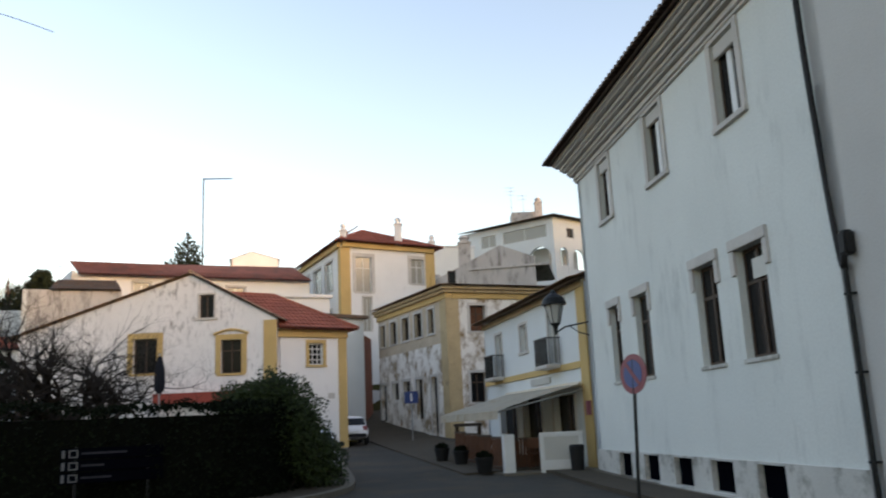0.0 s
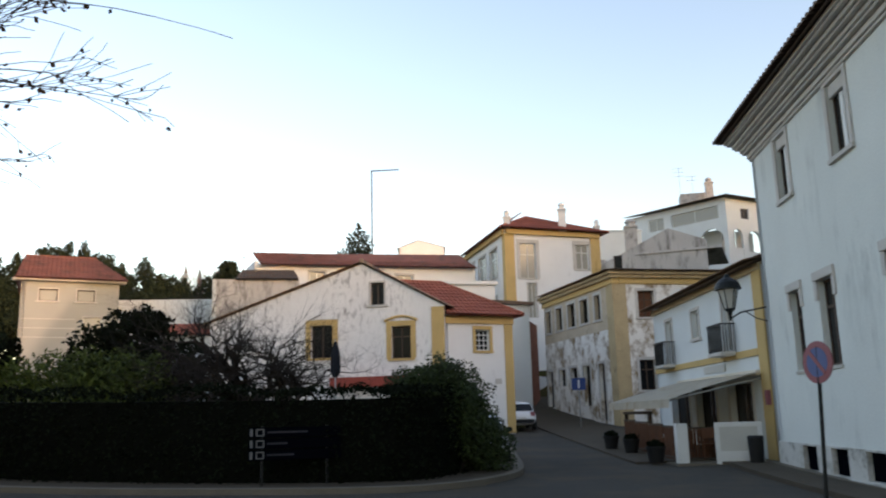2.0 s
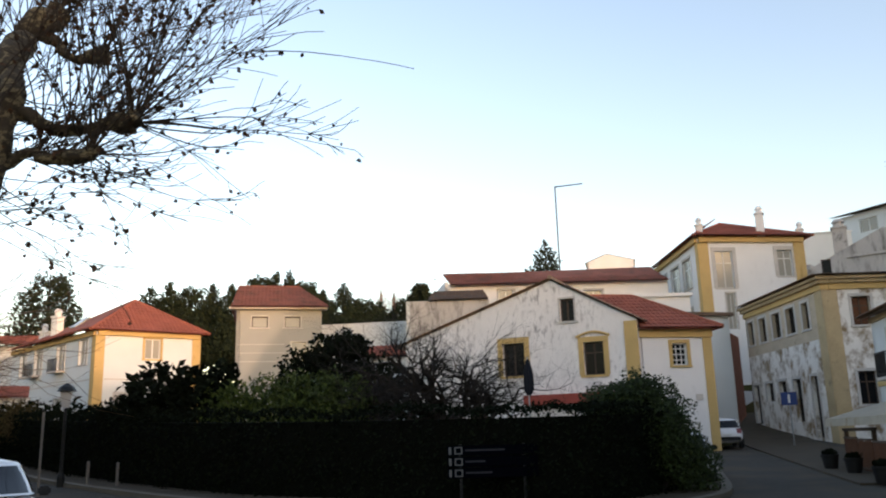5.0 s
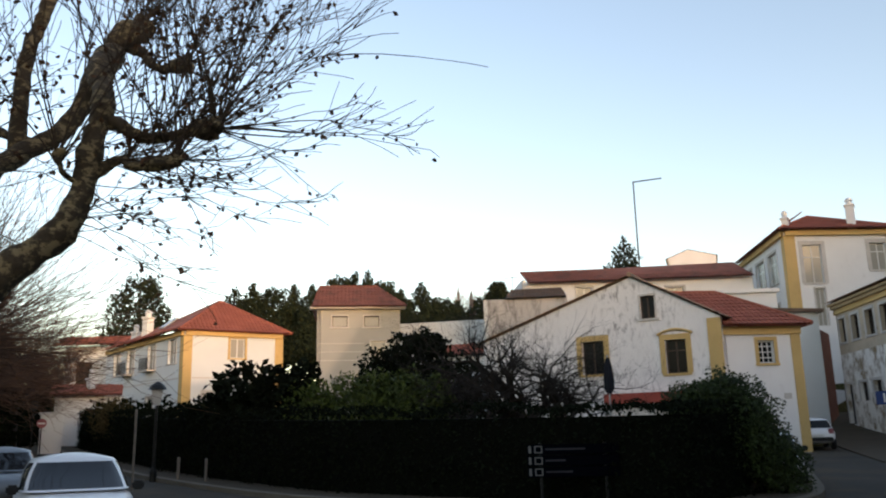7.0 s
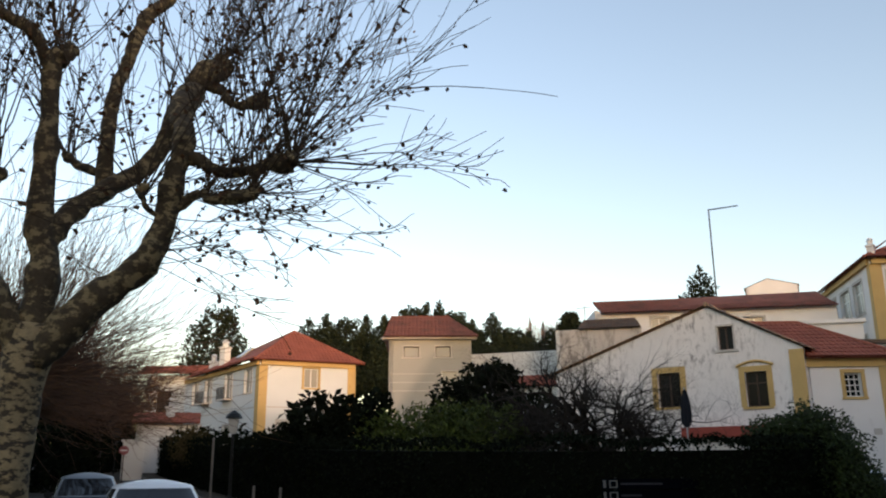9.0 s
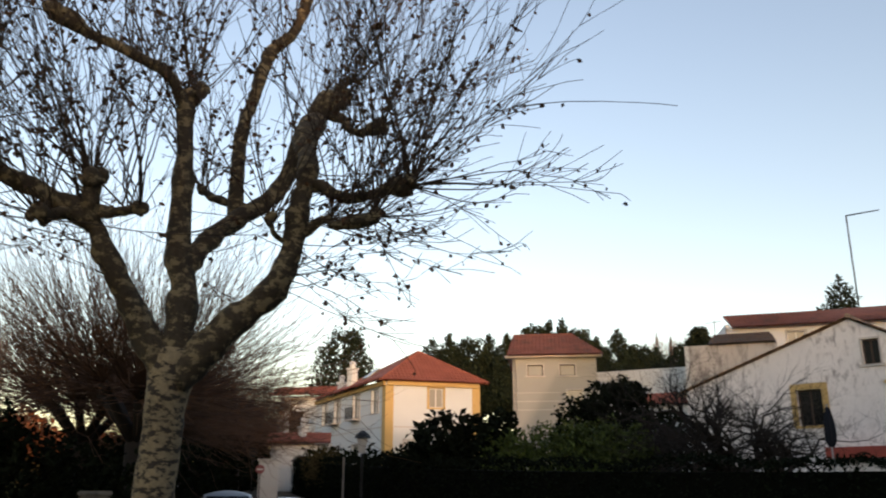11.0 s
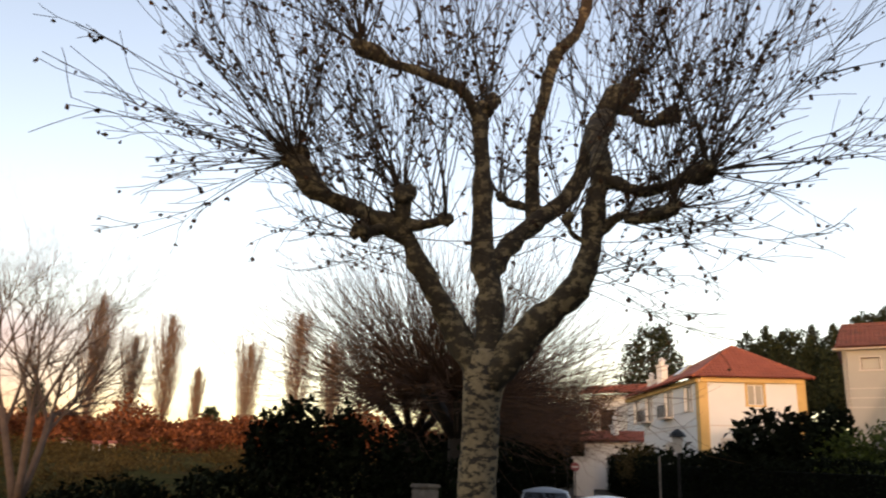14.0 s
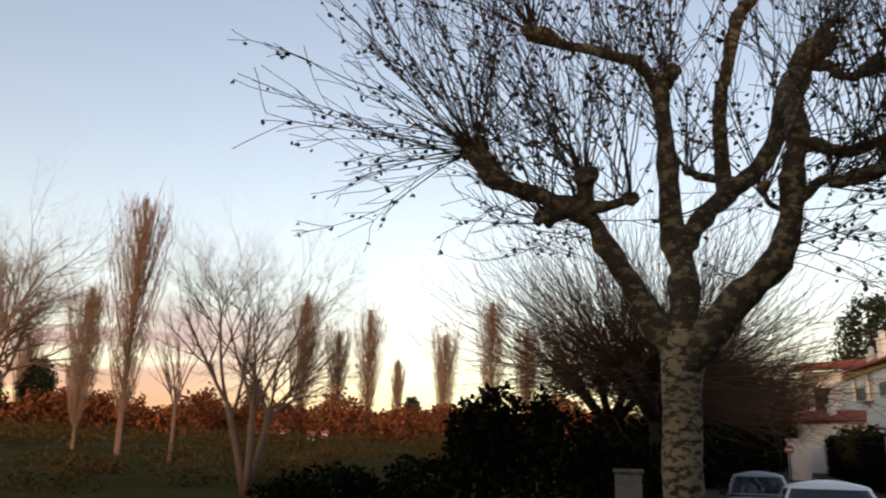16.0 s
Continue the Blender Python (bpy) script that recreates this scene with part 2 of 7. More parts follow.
def box(bm, a0, a1, b0, b1, c0, c1):
    v = [bm.verts.new(p) for p in ((a0, b0, c0), (a1, b0, c0), (a1, b1, c0), (a0, b1, c0), (a0, b0, c1), (a1, b0, c1), (a1, b1, c1), (a0, b1, c1))]
    for f in ((0, 3, 2, 1), (4, 5, 6, 7), (0, 1, 5, 4), (1, 2, 6, 5), (2, 3, 7, 6), (3, 0, 4, 7)):
        bm.faces.new([v[i] for i in f])
    return bm


def boxes(*rows, bevel=0.0):
    bm = bmesh.new()
    for r in rows:
        box(bm, *r)
    if bevel:
        bmesh.ops.bevel(bm, geom=bm.edges[:], offset=bevel, segments=2, affect="EDGES")
    return bm


def prism(points, z0, z1):
    """An upright solid on a plan outline."""
    bm = bmesh.new()
    f = bm.faces.new([bm.verts.new((x, y, z0)) for x, y in points])
    up = bmesh.ops.extrude_face_region(bm, geom=[f])
    for v in up["geom"]:
        if isinstance(v, bmesh.types.BMVert):
            v.co.z = z1
    bmesh.ops.recalc_face_normals(bm, faces=bm.faces[:])
    return bm


def tube(verts, faces, points, radii, sides=5):
    """Adds a tapered tube along points to the lists."""
    n0, k = len(verts), len(points)
    side = Vector((0.3, 0.9, 0.2))
    for i, p in enumerate(points):
        d = (points[min(i + 1, k - 1)] - points[max(i - 1, 0)])
        d = d.normalized() if d.length > 1e-6 else Vector((0, 0, 1))
        a = d.cross(side)
        a = a.normalized() if a.length > 1e-3 else d.orthogonal().normalized()
        b = d.cross(a)
        for j in range(sides):
            w = 2 * math.pi * j / sides
            verts.append(p + (a * math.cos(w) + b * math.sin(w)) * radii[i])
    for i in range(k - 1):
        for j in range(sides):
            q, r = n0 + i * sides + j, n0 + i * sides + (j + 1) % sides
            faces.append((q, r, r + sides, q + sides))
    faces.append(tuple(n0 + (k - 1) * sides + j for j in range(sides)))
    faces.append(tuple(n0 + j for j in reversed(range(sides))))


def lathe(profile, sides=20):
    """A turned solid from (radius, height) pairs."""
    bm = bmesh.new()
    rings = [[bm.verts.new((r * math.cos(2 * math.pi * j / sides), r * math.sin(2 * math.pi * j / sides), z)) for j in range(sides)] for r, z in profile]
    for a, b in zip(rings, rings[1:]):
        for j in range(sides):
            bm.faces.new((a[j], a[(j + 1) % sides], b[(j + 1) % sides], b[j]))
    bm.faces.new(rings[-1])
    bm.faces.new(rings[0][::-1])
    return bm


def ground_z(x, y):
    d = math.hypot(x, y)
    z = (0.045 - 0.009 * min(1, max(0, (x + 12) / 6))) * max(0.0, math.sqrt((d - 20) ** 2 + 16) / 2 + (d - 20) / 2 - 0.1)
    cap = 6.5
    z = z if z < cap - 1 else cap - math.exp(-(z - cap + 1))
    if y > 42:
        west = min(1, max(0, (x + 110) / 50))
        z += 0.13 * min(y - 42, 75) * west * min(1, (y - 42) / 20)
    # the town's hillside to the east, its unseen rise shaped to block the sun
    if x > 16:
        rise = 18.5 + 4.5 * min(1, max(0, y - 40) / 10) - 11.0 * min(1, max(0, y - 70) / 14)
        rise *= 0.45 + 0.55 * min(1, max(0, y - 15) / 3)
        z += rise * min(1, max(0, y + 60) / 30) * min(1, (x - 16) / 10) * min(1, max(0, (400 - x) / 300))
    return z


def polar(az, d):
    return d * math.sin(radians(az)), d * math.cos(radians(az))


# ---- houses ----
def facade(a, b):
    """The frame of a wall seen from outside, from its left foot a to its right foot b: u along it, v up, w out of it."""
    d = (Vector((*b, 0)) - Vector((*a, 0))).normalized()
    return Matrix((( d.x, 0, d.y, a[0]), (d.y, 0, -d.x, a[1]), (0, 1, 0, 0), (0, 0, 0, 1)))


def wall(house, a, b, z0, z1, mat, holes=(), depth=0.28, cut=(), label="", name="wall"):
    """A wall with real openings; cut: lines (u, v, nu, nv) above which it ends, for gables."""
    length = math.hypot(b[0] - a[0], b[1] - a[1])
    us = sorted({0.0, length, *(h[0] for h in holes), *(h[1] for h in holes)})
    vs = sorted({z0, z1, *(h[2] for h in holes), *(h[3] for h in holes)})
    inside = lambda u, v: any(h[0] < u < h[1] and h[2] < v < h[3] for h in holes)
    bm = bmesh.new()
    solid = {}
    for i in range(len(us) - 1):
        for j in range(len(vs) - 1):
            solid[i, j] = not inside((us[i] + us[i + 1]) / 2, (vs[j] + vs[j + 1]) / 2)
    quad = lambda *p: bm.faces.new([bm.verts.new(q) for q in p])
    for (i, j), s in solid.items():
        if not s:
            continue
        u0, u1, v0, v1 = us[i], us[i + 1], vs[j], vs[j + 1]
        quad((u0, v0, 0), (u1, v0, 0), (u1, v1, 0), (u0, v1, 0))
        quad((u0, v0, -depth), (u0, v1, -depth), (u1, v1, -depth), (u1, v0, -depth))
        for di, dj, p, q in ((-1, 0, (u0, v1), (u0, v0)), (1, 0, (u1, v0), (u1, v1)), (0, -1, (u0, v0), (u1, v0)), (0, 1, (u1, v1), (u0, v1))):
            if not solid.get((i + di, j + dj), False):
                quad((*p, 0), (*p, -depth), (*q, -depth), (*q, 0))
    bmesh.ops.remove_doubles(bm, verts=bm.verts[:], dist=0.0005)
    for u, v, nu, nv in cut:
        bmesh.ops.bisect_plane(bm, geom=bm.verts[:] + bm.edges[:] + bm.faces[:], plane_co=(u, v, 0), plane_no=(nu, nv, 0), clear_outer=True)
    return part(name, bm, mat, house, label, facade(a, b))


def window(house, a, b, u0, u1, v0, v1, style="sash", frame_mat=None, trim=None, trim_w=0.14, set_back=0.16, sill=True, pane=None, arch=False):
    """A window: its frame with bars, panes, a surround of trim and a sill."""
    m = facade(a, b)
    w0, w1 = -set_back - 0.05, -set_back
    f, t = frame_mat or WOOD, 0.06
    rows = [(u0, u1, v0, v0 + t, w0, w1), (u0, u1, v1 - t, v1, w0, w1), (u0, u0 + t, v0 + t, v1 - t, w0, w1), (u1 - t, u1, v0 + t, v1 - t, w0, w1)]
    um, vm = (u0 + u1) / 2, v0 + (v1 - v0) * 0.68
    if style in ("two", "cross"):
        rows.append((um - 0.035, um + 0.035, v0 + t, v1 - t, w0, w1 + 0.01))
    if style == "cross":
        rows.append((u0 + t, um - 0.035, vm - 0.03, vm + 0.03, w0, w1))
        rows.append((um + 0.035, u1 - t, vm - 0.03, vm + 0.03, w0, w1))
    if style == "grid":
        for k in (1, 2):
            uu = u0 + (u1 - u0) * k / 3
            rows.append((uu - 0.02, uu + 0.02, v0 + t, v1 - t, w0, w1 - 0.005))
        for k in (1, 2, 3):
            vv = v0 + (v1 - v0) * k / 4
            rows.append((u0 + t, u1 - t, vv - 0.02, vv + 0.02, w0 + 0.01, w1 - 0.01))
    win = part("window", boxes(*rows), f, house, m=m)
    part("pane", boxes((u0 + t, u1 - t, v0 + t, v1 - t, w0 + 0.015, w0 + 0.03)), pane or PANE, win, m=m)
    if trim:
        p, k = 0.035, trim_w
        part("surround", boxes((u0 - k, u0, v0, v1, -0.01, p), (u1, u1 + k, v0, v1, -0.01, p), (u0 - k, u1 + k, v1, v1 + k, -0.01, p), bevel=0.006), trim, win, m=m)
        if arch:
            verts, faces = [], []
            pts = [Vector((u0 - k - 0.08 + (u1 - u0 + 2 * k + 0.16) * i / 8, v1 + k + 0.02 + 0.2 * math.sin(math.pi * i / 8), 0.04)) for i in range(9)]
            tube(verts, faces, pts, [0.06] * 9, 6)
            part("hood", raw("hood", verts, faces, trim), trim, win, m=m)
    if sill:
        part("sill", boxes((u0 - 0.18, u1 + 0.18, v0 - 0.1, v0, -set_back, 0.07), bevel=0.008), trim or STONE, win, m=m)
    return win


def strip(house, name, a, b, u0, u1, v0, v1, mat, proud=0.04, label=""):
    return part(name, boxes((u0, u1, v0, v1, -0.05, proud), bevel=0.006), mat, house, label, facade(a, b))


def slope(bm, pts, pitch=0.24, row=0.42, high=0.05):
    """One tiled roof slope on a flat outline whose first two points are its eave: rows of half-round tiles, each lapping the next."""
    p = [Vector(q) for q in pts]
    o, e = p[0], (p[1] - p[0]).normalized()
    n = e.cross(p[-1] - p[0]).normalized()
    if n.z < 0:
        n = -n
    s = n.cross(e)
    if s.z < 0:
        s = -s
    us, ss = [(q - o).dot(e) for q in p], [(q - o).dot(s) for q in p]
    u0, u1, s1 = min(us), max(us), max(ss)
    tmp = bmesh.new()
    cols = int((u1 - u0) / pitch * 4) + 2
    prof = (0.0, 0.8, 1.0, 0.8)
    last = None
    for k in range(int(s1 / row) + 1):
        lo, hi = [], []
        wob = 0.012 * noise.noise((k * 3.1, o.x, o.y))
        for c in range(cols):
            u = u0 + c * pitch / 4 + wob
            h = prof[c % 4] * high + 0.01 * noise.noise((u * 0.7, k * 0.9, o.x))
            lo.append(tmp.verts.new(o + e * u + s * (k * row - 0.03) + n * (h + 0.035)))
            hi.append(tmp.verts.new(o + e * u + s * (k + 1) * row + n * h))
        for c in range(cols - 1):
            tmp.faces.new((lo[c], lo[c + 1], hi[c + 1], hi[c]))
            if last:
                tmp.faces.new((last[c], last[c + 1], lo[c + 1], lo[c]))
        last = hi
    mid = sum(p, Vector()) / len(p)
    for i in range(len(p)):
        q0, q1 = p[i], p[(i + 1) % len(p)]
        out = (q1 - q0).cross(n)
        if out.length < 1e-6:
            continue
        if out.dot(mid - q0) > 0:
            out = -out
        bmesh.ops.bisect_plane(tmp, geom=tmp.verts[:] + tmp.edges[:] + tmp.faces[:], plane_co=q0 + (out.normalized() * 0.04 if i == 0 else Vector()), plane_no=out, clear_outer=True)
    under = [tmp.verts.new(q - n * 0.05) for q in p]
    tmp.faces.new(under)
    me = bpy.data.meshes.new("tmp")
    tmp.to_mesh(me)
    tmp.free()
    bm.from_mesh(me)
    bpy.data.meshes.remove(me)


def roof(house, name, slopes, mat, label="", pitch=0.24, ridges=()):
    bm = bmesh.new()
    for s in slopes:
        slope(bm, s, pitch)
    ob = part(name, bm, mat, house, label)
    for p, q in ridges:
        verts, faces = [], []
        tube(verts, faces, [Vector(p).lerp(Vector(q), i / 6) for i in range(7)], [0.11] * 7, 8)
        part("ridge_tiles", raw("ridge", verts, faces, mat), mat, ob)
    return ob


def chimney(house, x, y, z0, z1, w, mat):
    c = part("chimney", boxes((x - w / 2, x + w / 2, y - w / 2, y + w / 2, z0, z1 - 0.25), (x - w / 2 - 0.07, x + w / 2 + 0.07, y - w / 2 - 0.07, y + w / 2 + 0.07, z1 - 0.25, z1 - 0.12), bevel=0.02), mat, house)
    bm = lathe([(w * 0.38, 0), (w * 0.38, 0.3), (w * 0.5, 0.33), (w * 0.3, 0.55), (0.03, 0.6)], 10)
    part("cowl", bm, mat, c, m=Matrix.Translation((x, y, z1 - 0.13)))


def along(a, b, u, w=0.0):
    """The plan point u metres from a towards b, w metres in front of that wall."""
    d = (Vector(b) - Vector(a)).normalized()
    return (a[0] + d.x * u + d.y * w, a[1] + d.y * u - d.x * w)

# ---- ground, road, pavements ----
def sheet(name, label, category, mat, xs, ys, lift, keep=None):
    verts, faces, at = [], [], {}
    for i, x in enumerate(xs):
        for j, y in enumerate(ys):
            at[i, j] = len(verts)
            verts.append((x, y, ground_z(x, y) + lift))
    for i in range(len(xs) - 1):
        for j in range(len(ys) - 1):
            if keep is None or keep((xs[i] + xs[i + 1]) / 2, (ys[j] + ys[j + 1]) / 2):
                faces.append((at[i, j], at[i + 1, j], at[i + 1, j + 1], at[i, j + 1]))
    ob = part(name, raw(name, verts, faces, mat, True), mat)
    return tagged(ob, label, category, "", "structure")


far = [-4000, -2500, -1500, -900, -600, -400]
axis = far + [float(v) for v in np.arange(-300, -100, 20)] + [float(v) for v in np.arange(-100, 100, 4)] + [float(v) for v in np.arange(100, 301, 20)] + [-v for v in reversed(far)]
sheet("ground", "rough winter meadow and earth", "ground", GRASS, axis, axis, 0.0)

KERB_LINE = [(-62, 43), (-46, 32.5), (-34, 25.4), (-26, 21.3), (-20.9, 19.2), (-15.7, 17.5), (-12.5, 17.0), (-8.5, 17.0), (-5.2, 17.3), (-3.6, 18.2), (-2.7, 20.0), (-2.5, 22.0), (-3.1, 26), (-4.4, 33), (-5.7, 40), (-7.0, 50), (-8.2, 64)]


def smooth_line(pts, n=8):
    out = []
    for i in range(len(pts) - 1):
        p0, p1, p2, p3 = (Vector(pts[max(0, min(len(pts) - 1, i + k))]) for k in (-1, 0, 1, 2))
        for k in range(n):
            t = k / n
            out.append(0.5 * (2 * p1 + (p2 - p0) * t + (2 * p0 - 5 * p1 + 4 * p2 - p3) * t * t + (3 * p1 - p0 - 3 * p2 + p3) * t ** 3))
    return out + [Vector(pts[-1])]


def ribbon(name, label, category, mat, line, left, right, lift, drop=0.3, kind="structure", parent=None):
    """A raised band along a plan line, from left to right of it, with upright edges."""
    verts, faces = [], []
    for i, p in enumerate(line):
        d = (line[min(i + 1, len(line) - 1)] - line[max(i - 1, 0)]).normalized()
        nrm = Vector((-d.y, d.x))
        a, b = p + nrm * left, p + nrm * right
        za, zb = ground_z(*a) + lift, ground_z(*b) + lift
        verts += [(*a, za - drop), (*a, za), (*b, zb), (*b, zb - drop)]
    for i in range(len(line) - 1):
        for k in range(3):
            faces.append((4 * i + k, 4 * i + k + 4, 4 * i + k + 5, 4 * i + k + 1))
    faces += [(0, 1, 2, 3), tuple(len(verts) - k for k in (1, 2, 3, 4))]
    ob = part(name, raw(name, verts, faces, mat), mat, parent)
    return tagged(ob, label, category, "", kind)


kerb_line = smooth_line(KERB_LINE)


def on_road(x, y):
    if not -75 < x < 9 or y < -30 or y > 68:
        return False
    if x < -2 and y > 17 and y > np.interp(x, [-62, -46, -34, -26, -20.9, -15.7, -8.5, -2.4], [44, 33.5, 26.4, 22.3, 20.2, 18.5, 18.0, 19.0]) and x < np.interp(y, [18, 22, 33, 50, 64], [-3.0, -2.8, -4.7, -7.4, -8.5]):
        return False
    return y > 4.0 - 0.56 * (x + 6) - 1.2 if x < -6 else True


sheet("road", "grey asphalt road at a street corner", "road", ASPHALT, [float(v) for v in np.arange(-75, 10, 0.8)], [float(v) for v in np.arange(-30, 69, 0.8)], 0.03, on_road)
ribbon("pavement", "pale setts pavement beside the hedge", "pavement", COBBLE, kerb_line, 0.26, 1.7, 0.15)
ribbon("kerb", "worn limestone kerb", "kerb", KERB, kerb_line, 0.0, 0.25, 0.16)
R0, R1 = (3.9, 22.7), (5.06, 13.1)
wall_line = [Vector(along(R0, R1, u, 0.55)) for u in np.linspace(-0.5, 40, 40)]
ribbon("pavement_2", "narrow setts pavement along the white building", "pavement", COBBLE, wall_line, -0.6, 0.35, 0.13)
ribbon("kerb_2", "worn limestone kerb", "kerb", KERB, wall_line, 0.36, 0.55, 0.14)
rest_line = [Vector(along((1.6, 35.2), (4.1, 24.2), u, 1.8)) for u in np.linspace(-22, 10.6, 30)]
ribbon("pavement_3", "brownish setts pavement before the terrace", "pavement", COBBLE, rest_line, -1.9, 1.5, 0.09)

# ---- the large white building at the corner ----
def white_building():
    h = thing("corner_building", 4.5, 18, 0, "large white plastered building with stone window surrounds and tiled eaves", "building")
    a, b, top = R0, along(R0, R1, 11.9), 8.42
    upper = [(1.95, 2.75), (5.4, 6.3), (8.85, 9.75)]
    lower = [(1.9, 2.6), (3.72, 4.6), (7.12, 8.05), (8.85, 9.85)]
    base = [(1.8 + 1.76 * k, 2.7 + 1.76 * k) for k in range(5)]
    holes = [(u0, u1, 6.5, 8.02) for u0, u1 in upper] + [(u0, u1, 2.44, 4.27) for u0, u1 in lower]
    wall(h, a, b, 0.8, top, PLASTER_STREAKED, holes, 0.3)
    wall(h, along(a, b, 0, 0.05), along(a, b, 11.9, 0.05), -0.2, 0.8, PLINTH, [(u0, u1, 0.22, 0.76) for u0, u1 in base], 0.35, label="grey rendered plinth with basement openings", name="plinth")
    strip(h, "plinth_base", a, b, 0, 11.9, -0.2, 0.19, PLINTH, 0.12, "mossy projecting base course")
    for u0, u1 in upper:
        w = window(h, a, b, u0, u1, 6.5, 8.02, "sash", WOOD, STONE, 0.17, 0.12, pane=PANE)
        part("blind_box", boxes((u0 + 0.01, u1 - 0.01, 7.74, 8.01, -0.11, -0.03), bevel=0.01), STONE, w, "beige roller blind box", facade(a, b))
        part("mullion", boxes(((u0 + u1) / 2 - 0.09, (u0 + u1) / 2 + 0.09, 6.57, 7.735, -0.155, -0.10)), WHITE, w, "broad white centre bar", facade(a, b))
    for u0, u1 in lower:
        w = window(h, a, b, u0, u1, 2.44, 4.27, "cross", WOOD, None, 0.13, 0.14, sill=False)
        part("sill", boxes((u0 - 0.06, u1 + 0.06, 2.37, 2.435, -0.14, 0.035), bevel=0.008), PLINTH, w, "thin dirty stone sill", facade(a, b))
        for c0, c1 in ((0.12, 0.40), (0.58, 0.80)):
            part("curtain", boxes((u0 + (u1 - u0) * c0, u0 + (u1 - u0) * c1, 2.52, 3.62, -0.172, -0.166)), CURTAIN, w, "dim hanging curtain", facade(a, b))
        part("lintel", boxes((u0 - 0.16, u1 + 0.16, 4.27, 4.46, -0.02, 0.06), (u0 - 0.16, u0, 3.85, 4.268, -0.02, 0.04), (u1, u1 + 0.16, 3.85, 4.268, -0.02, 0.04), bevel=0.008), STONE, w, "pale stone lintel", facade(a, b))
    part("blind", boxes((9.22, 9.72, 3.72, 4.05, -0.11, -0.095)), LAMP_GLASS, h, "pale paper behind the glass", facade(a, b))
    # black panels put the darkness of the basement openings into colour
    for u0, u1 in base:
        part("opening_shade", boxes((u0 + 0.005, u1 - 0.005, 0.225, 0.755, -0.16, -0.11)), NAVY, h, "black panel standing in for shade in the basement opening", facade(along(a, b, 0, 0.05), along(a, b, 1, 0.05)))
    # far side and back
    back_a, back_b = along(a, b, 0, -10), along(a, b, 11.9, -10)
    wall(h, back_a, a, -0.2, top, PLASTER)
    wall(h, back_b, back_a, -0.2, top, PLASTER)
    # stepped cornice
    steps = ((8.10, 8.17, 0.06), (8.17, 8.30, 0.10), (8.30, 8.36, 0.20), (8.36, 8.46, 0.25), (8.46, 8.52, 0.36), (8.52, 8.62, 0.42), (8.62, 8.68, 0.54), (8.68, 8.78, 0.60))
    for v0, v1, out in steps:
        part("cornice", boxes((-0.62 * out, 11.9, v0 + 0.001, v1, -0.2, out), (-0.62 * out, -0.002, v0 + 0.001, v1, -10, -0.21), bevel=0.012), STONE, h, "beige moulded cornice", facade(a, b))
    m = facade(a, b)
    pt = lambda u, v, w: tuple(m @ Vector((u, v, w)))
    roof(h, "roof", [[pt(-0.5, 8.80, 0.75), pt(11.9, 8.80, 0.75), pt(11.9, 11.0, -5), pt(5, 11.0, -5)], [pt(11.9, 8.80, -10.7), pt(-0.5, 8.80, -10.7), pt(5, 11.0, -5), pt(11.9, 11.0, -5)], [pt(-0.5, 8.80, -10.7), pt(-0.5, 8.80, 0.75), pt(5, 11.0, -5)]], TILE_OLD, "dark weathered roof tiles")
    # tile ends along the eave
    bm = bmesh.new()
    ring = [(0.085 * math.cos(math.pi * i / 6), 0.085 * math.sin(math.pi * i / 6)) for i in range(7)]
    vs = [[bm.verts.new((x, y, w)) for x, y in ring] for w in (0.0, 0.32)]
    for i in range(6):
        bm.faces.new((vs[0][i], vs[0][i + 1], vs[1][i + 1], vs[1][i]))
    bm.faces.new(vs[1])
    me = mesh_of("tile", bm, TILE_OLD)
    for k in range(58):
        part("tile", me, TILE_OLD, h, m=m @ Matrix.Translation((-0.48 + k * 0.215, 8.80 + 0.012 * noise.noise((k, 0, 0)), 0.52)))
    return h


white_building()


def neighbour_building():
    a = along(R0, R1, 11.93, 0.1)
    b = along(R0, R1, 48, 0.1)
    h = thing("neighbour_building", *along(R0, R1, 30, 0), 0, "plain grey-beige rendered building next door", "building")
    # unseen height and length added to shade the street and the plane tree
    wall(h, a, b, -0.2, 12.0, PLASTER_GREY)
    wall(h, along(R0, R1, 11.93, -10), a, -0.2, 12.0, PLASTER_GREY)
    part("roof", prism([along(R0, R1, 11.7, 0.4), along(R0, R1, 48.3, 0.4), along(R0, R1, 48.3, -10.3), along(R0, R1, 11.7, -10.3)], 12.0, 12.35), TILE_OLD, h)


neighbour_building()


# ---- the tavern with the awning ----
REST_A, REST_B = (1.6, 35.2), (4.1, 24.2)


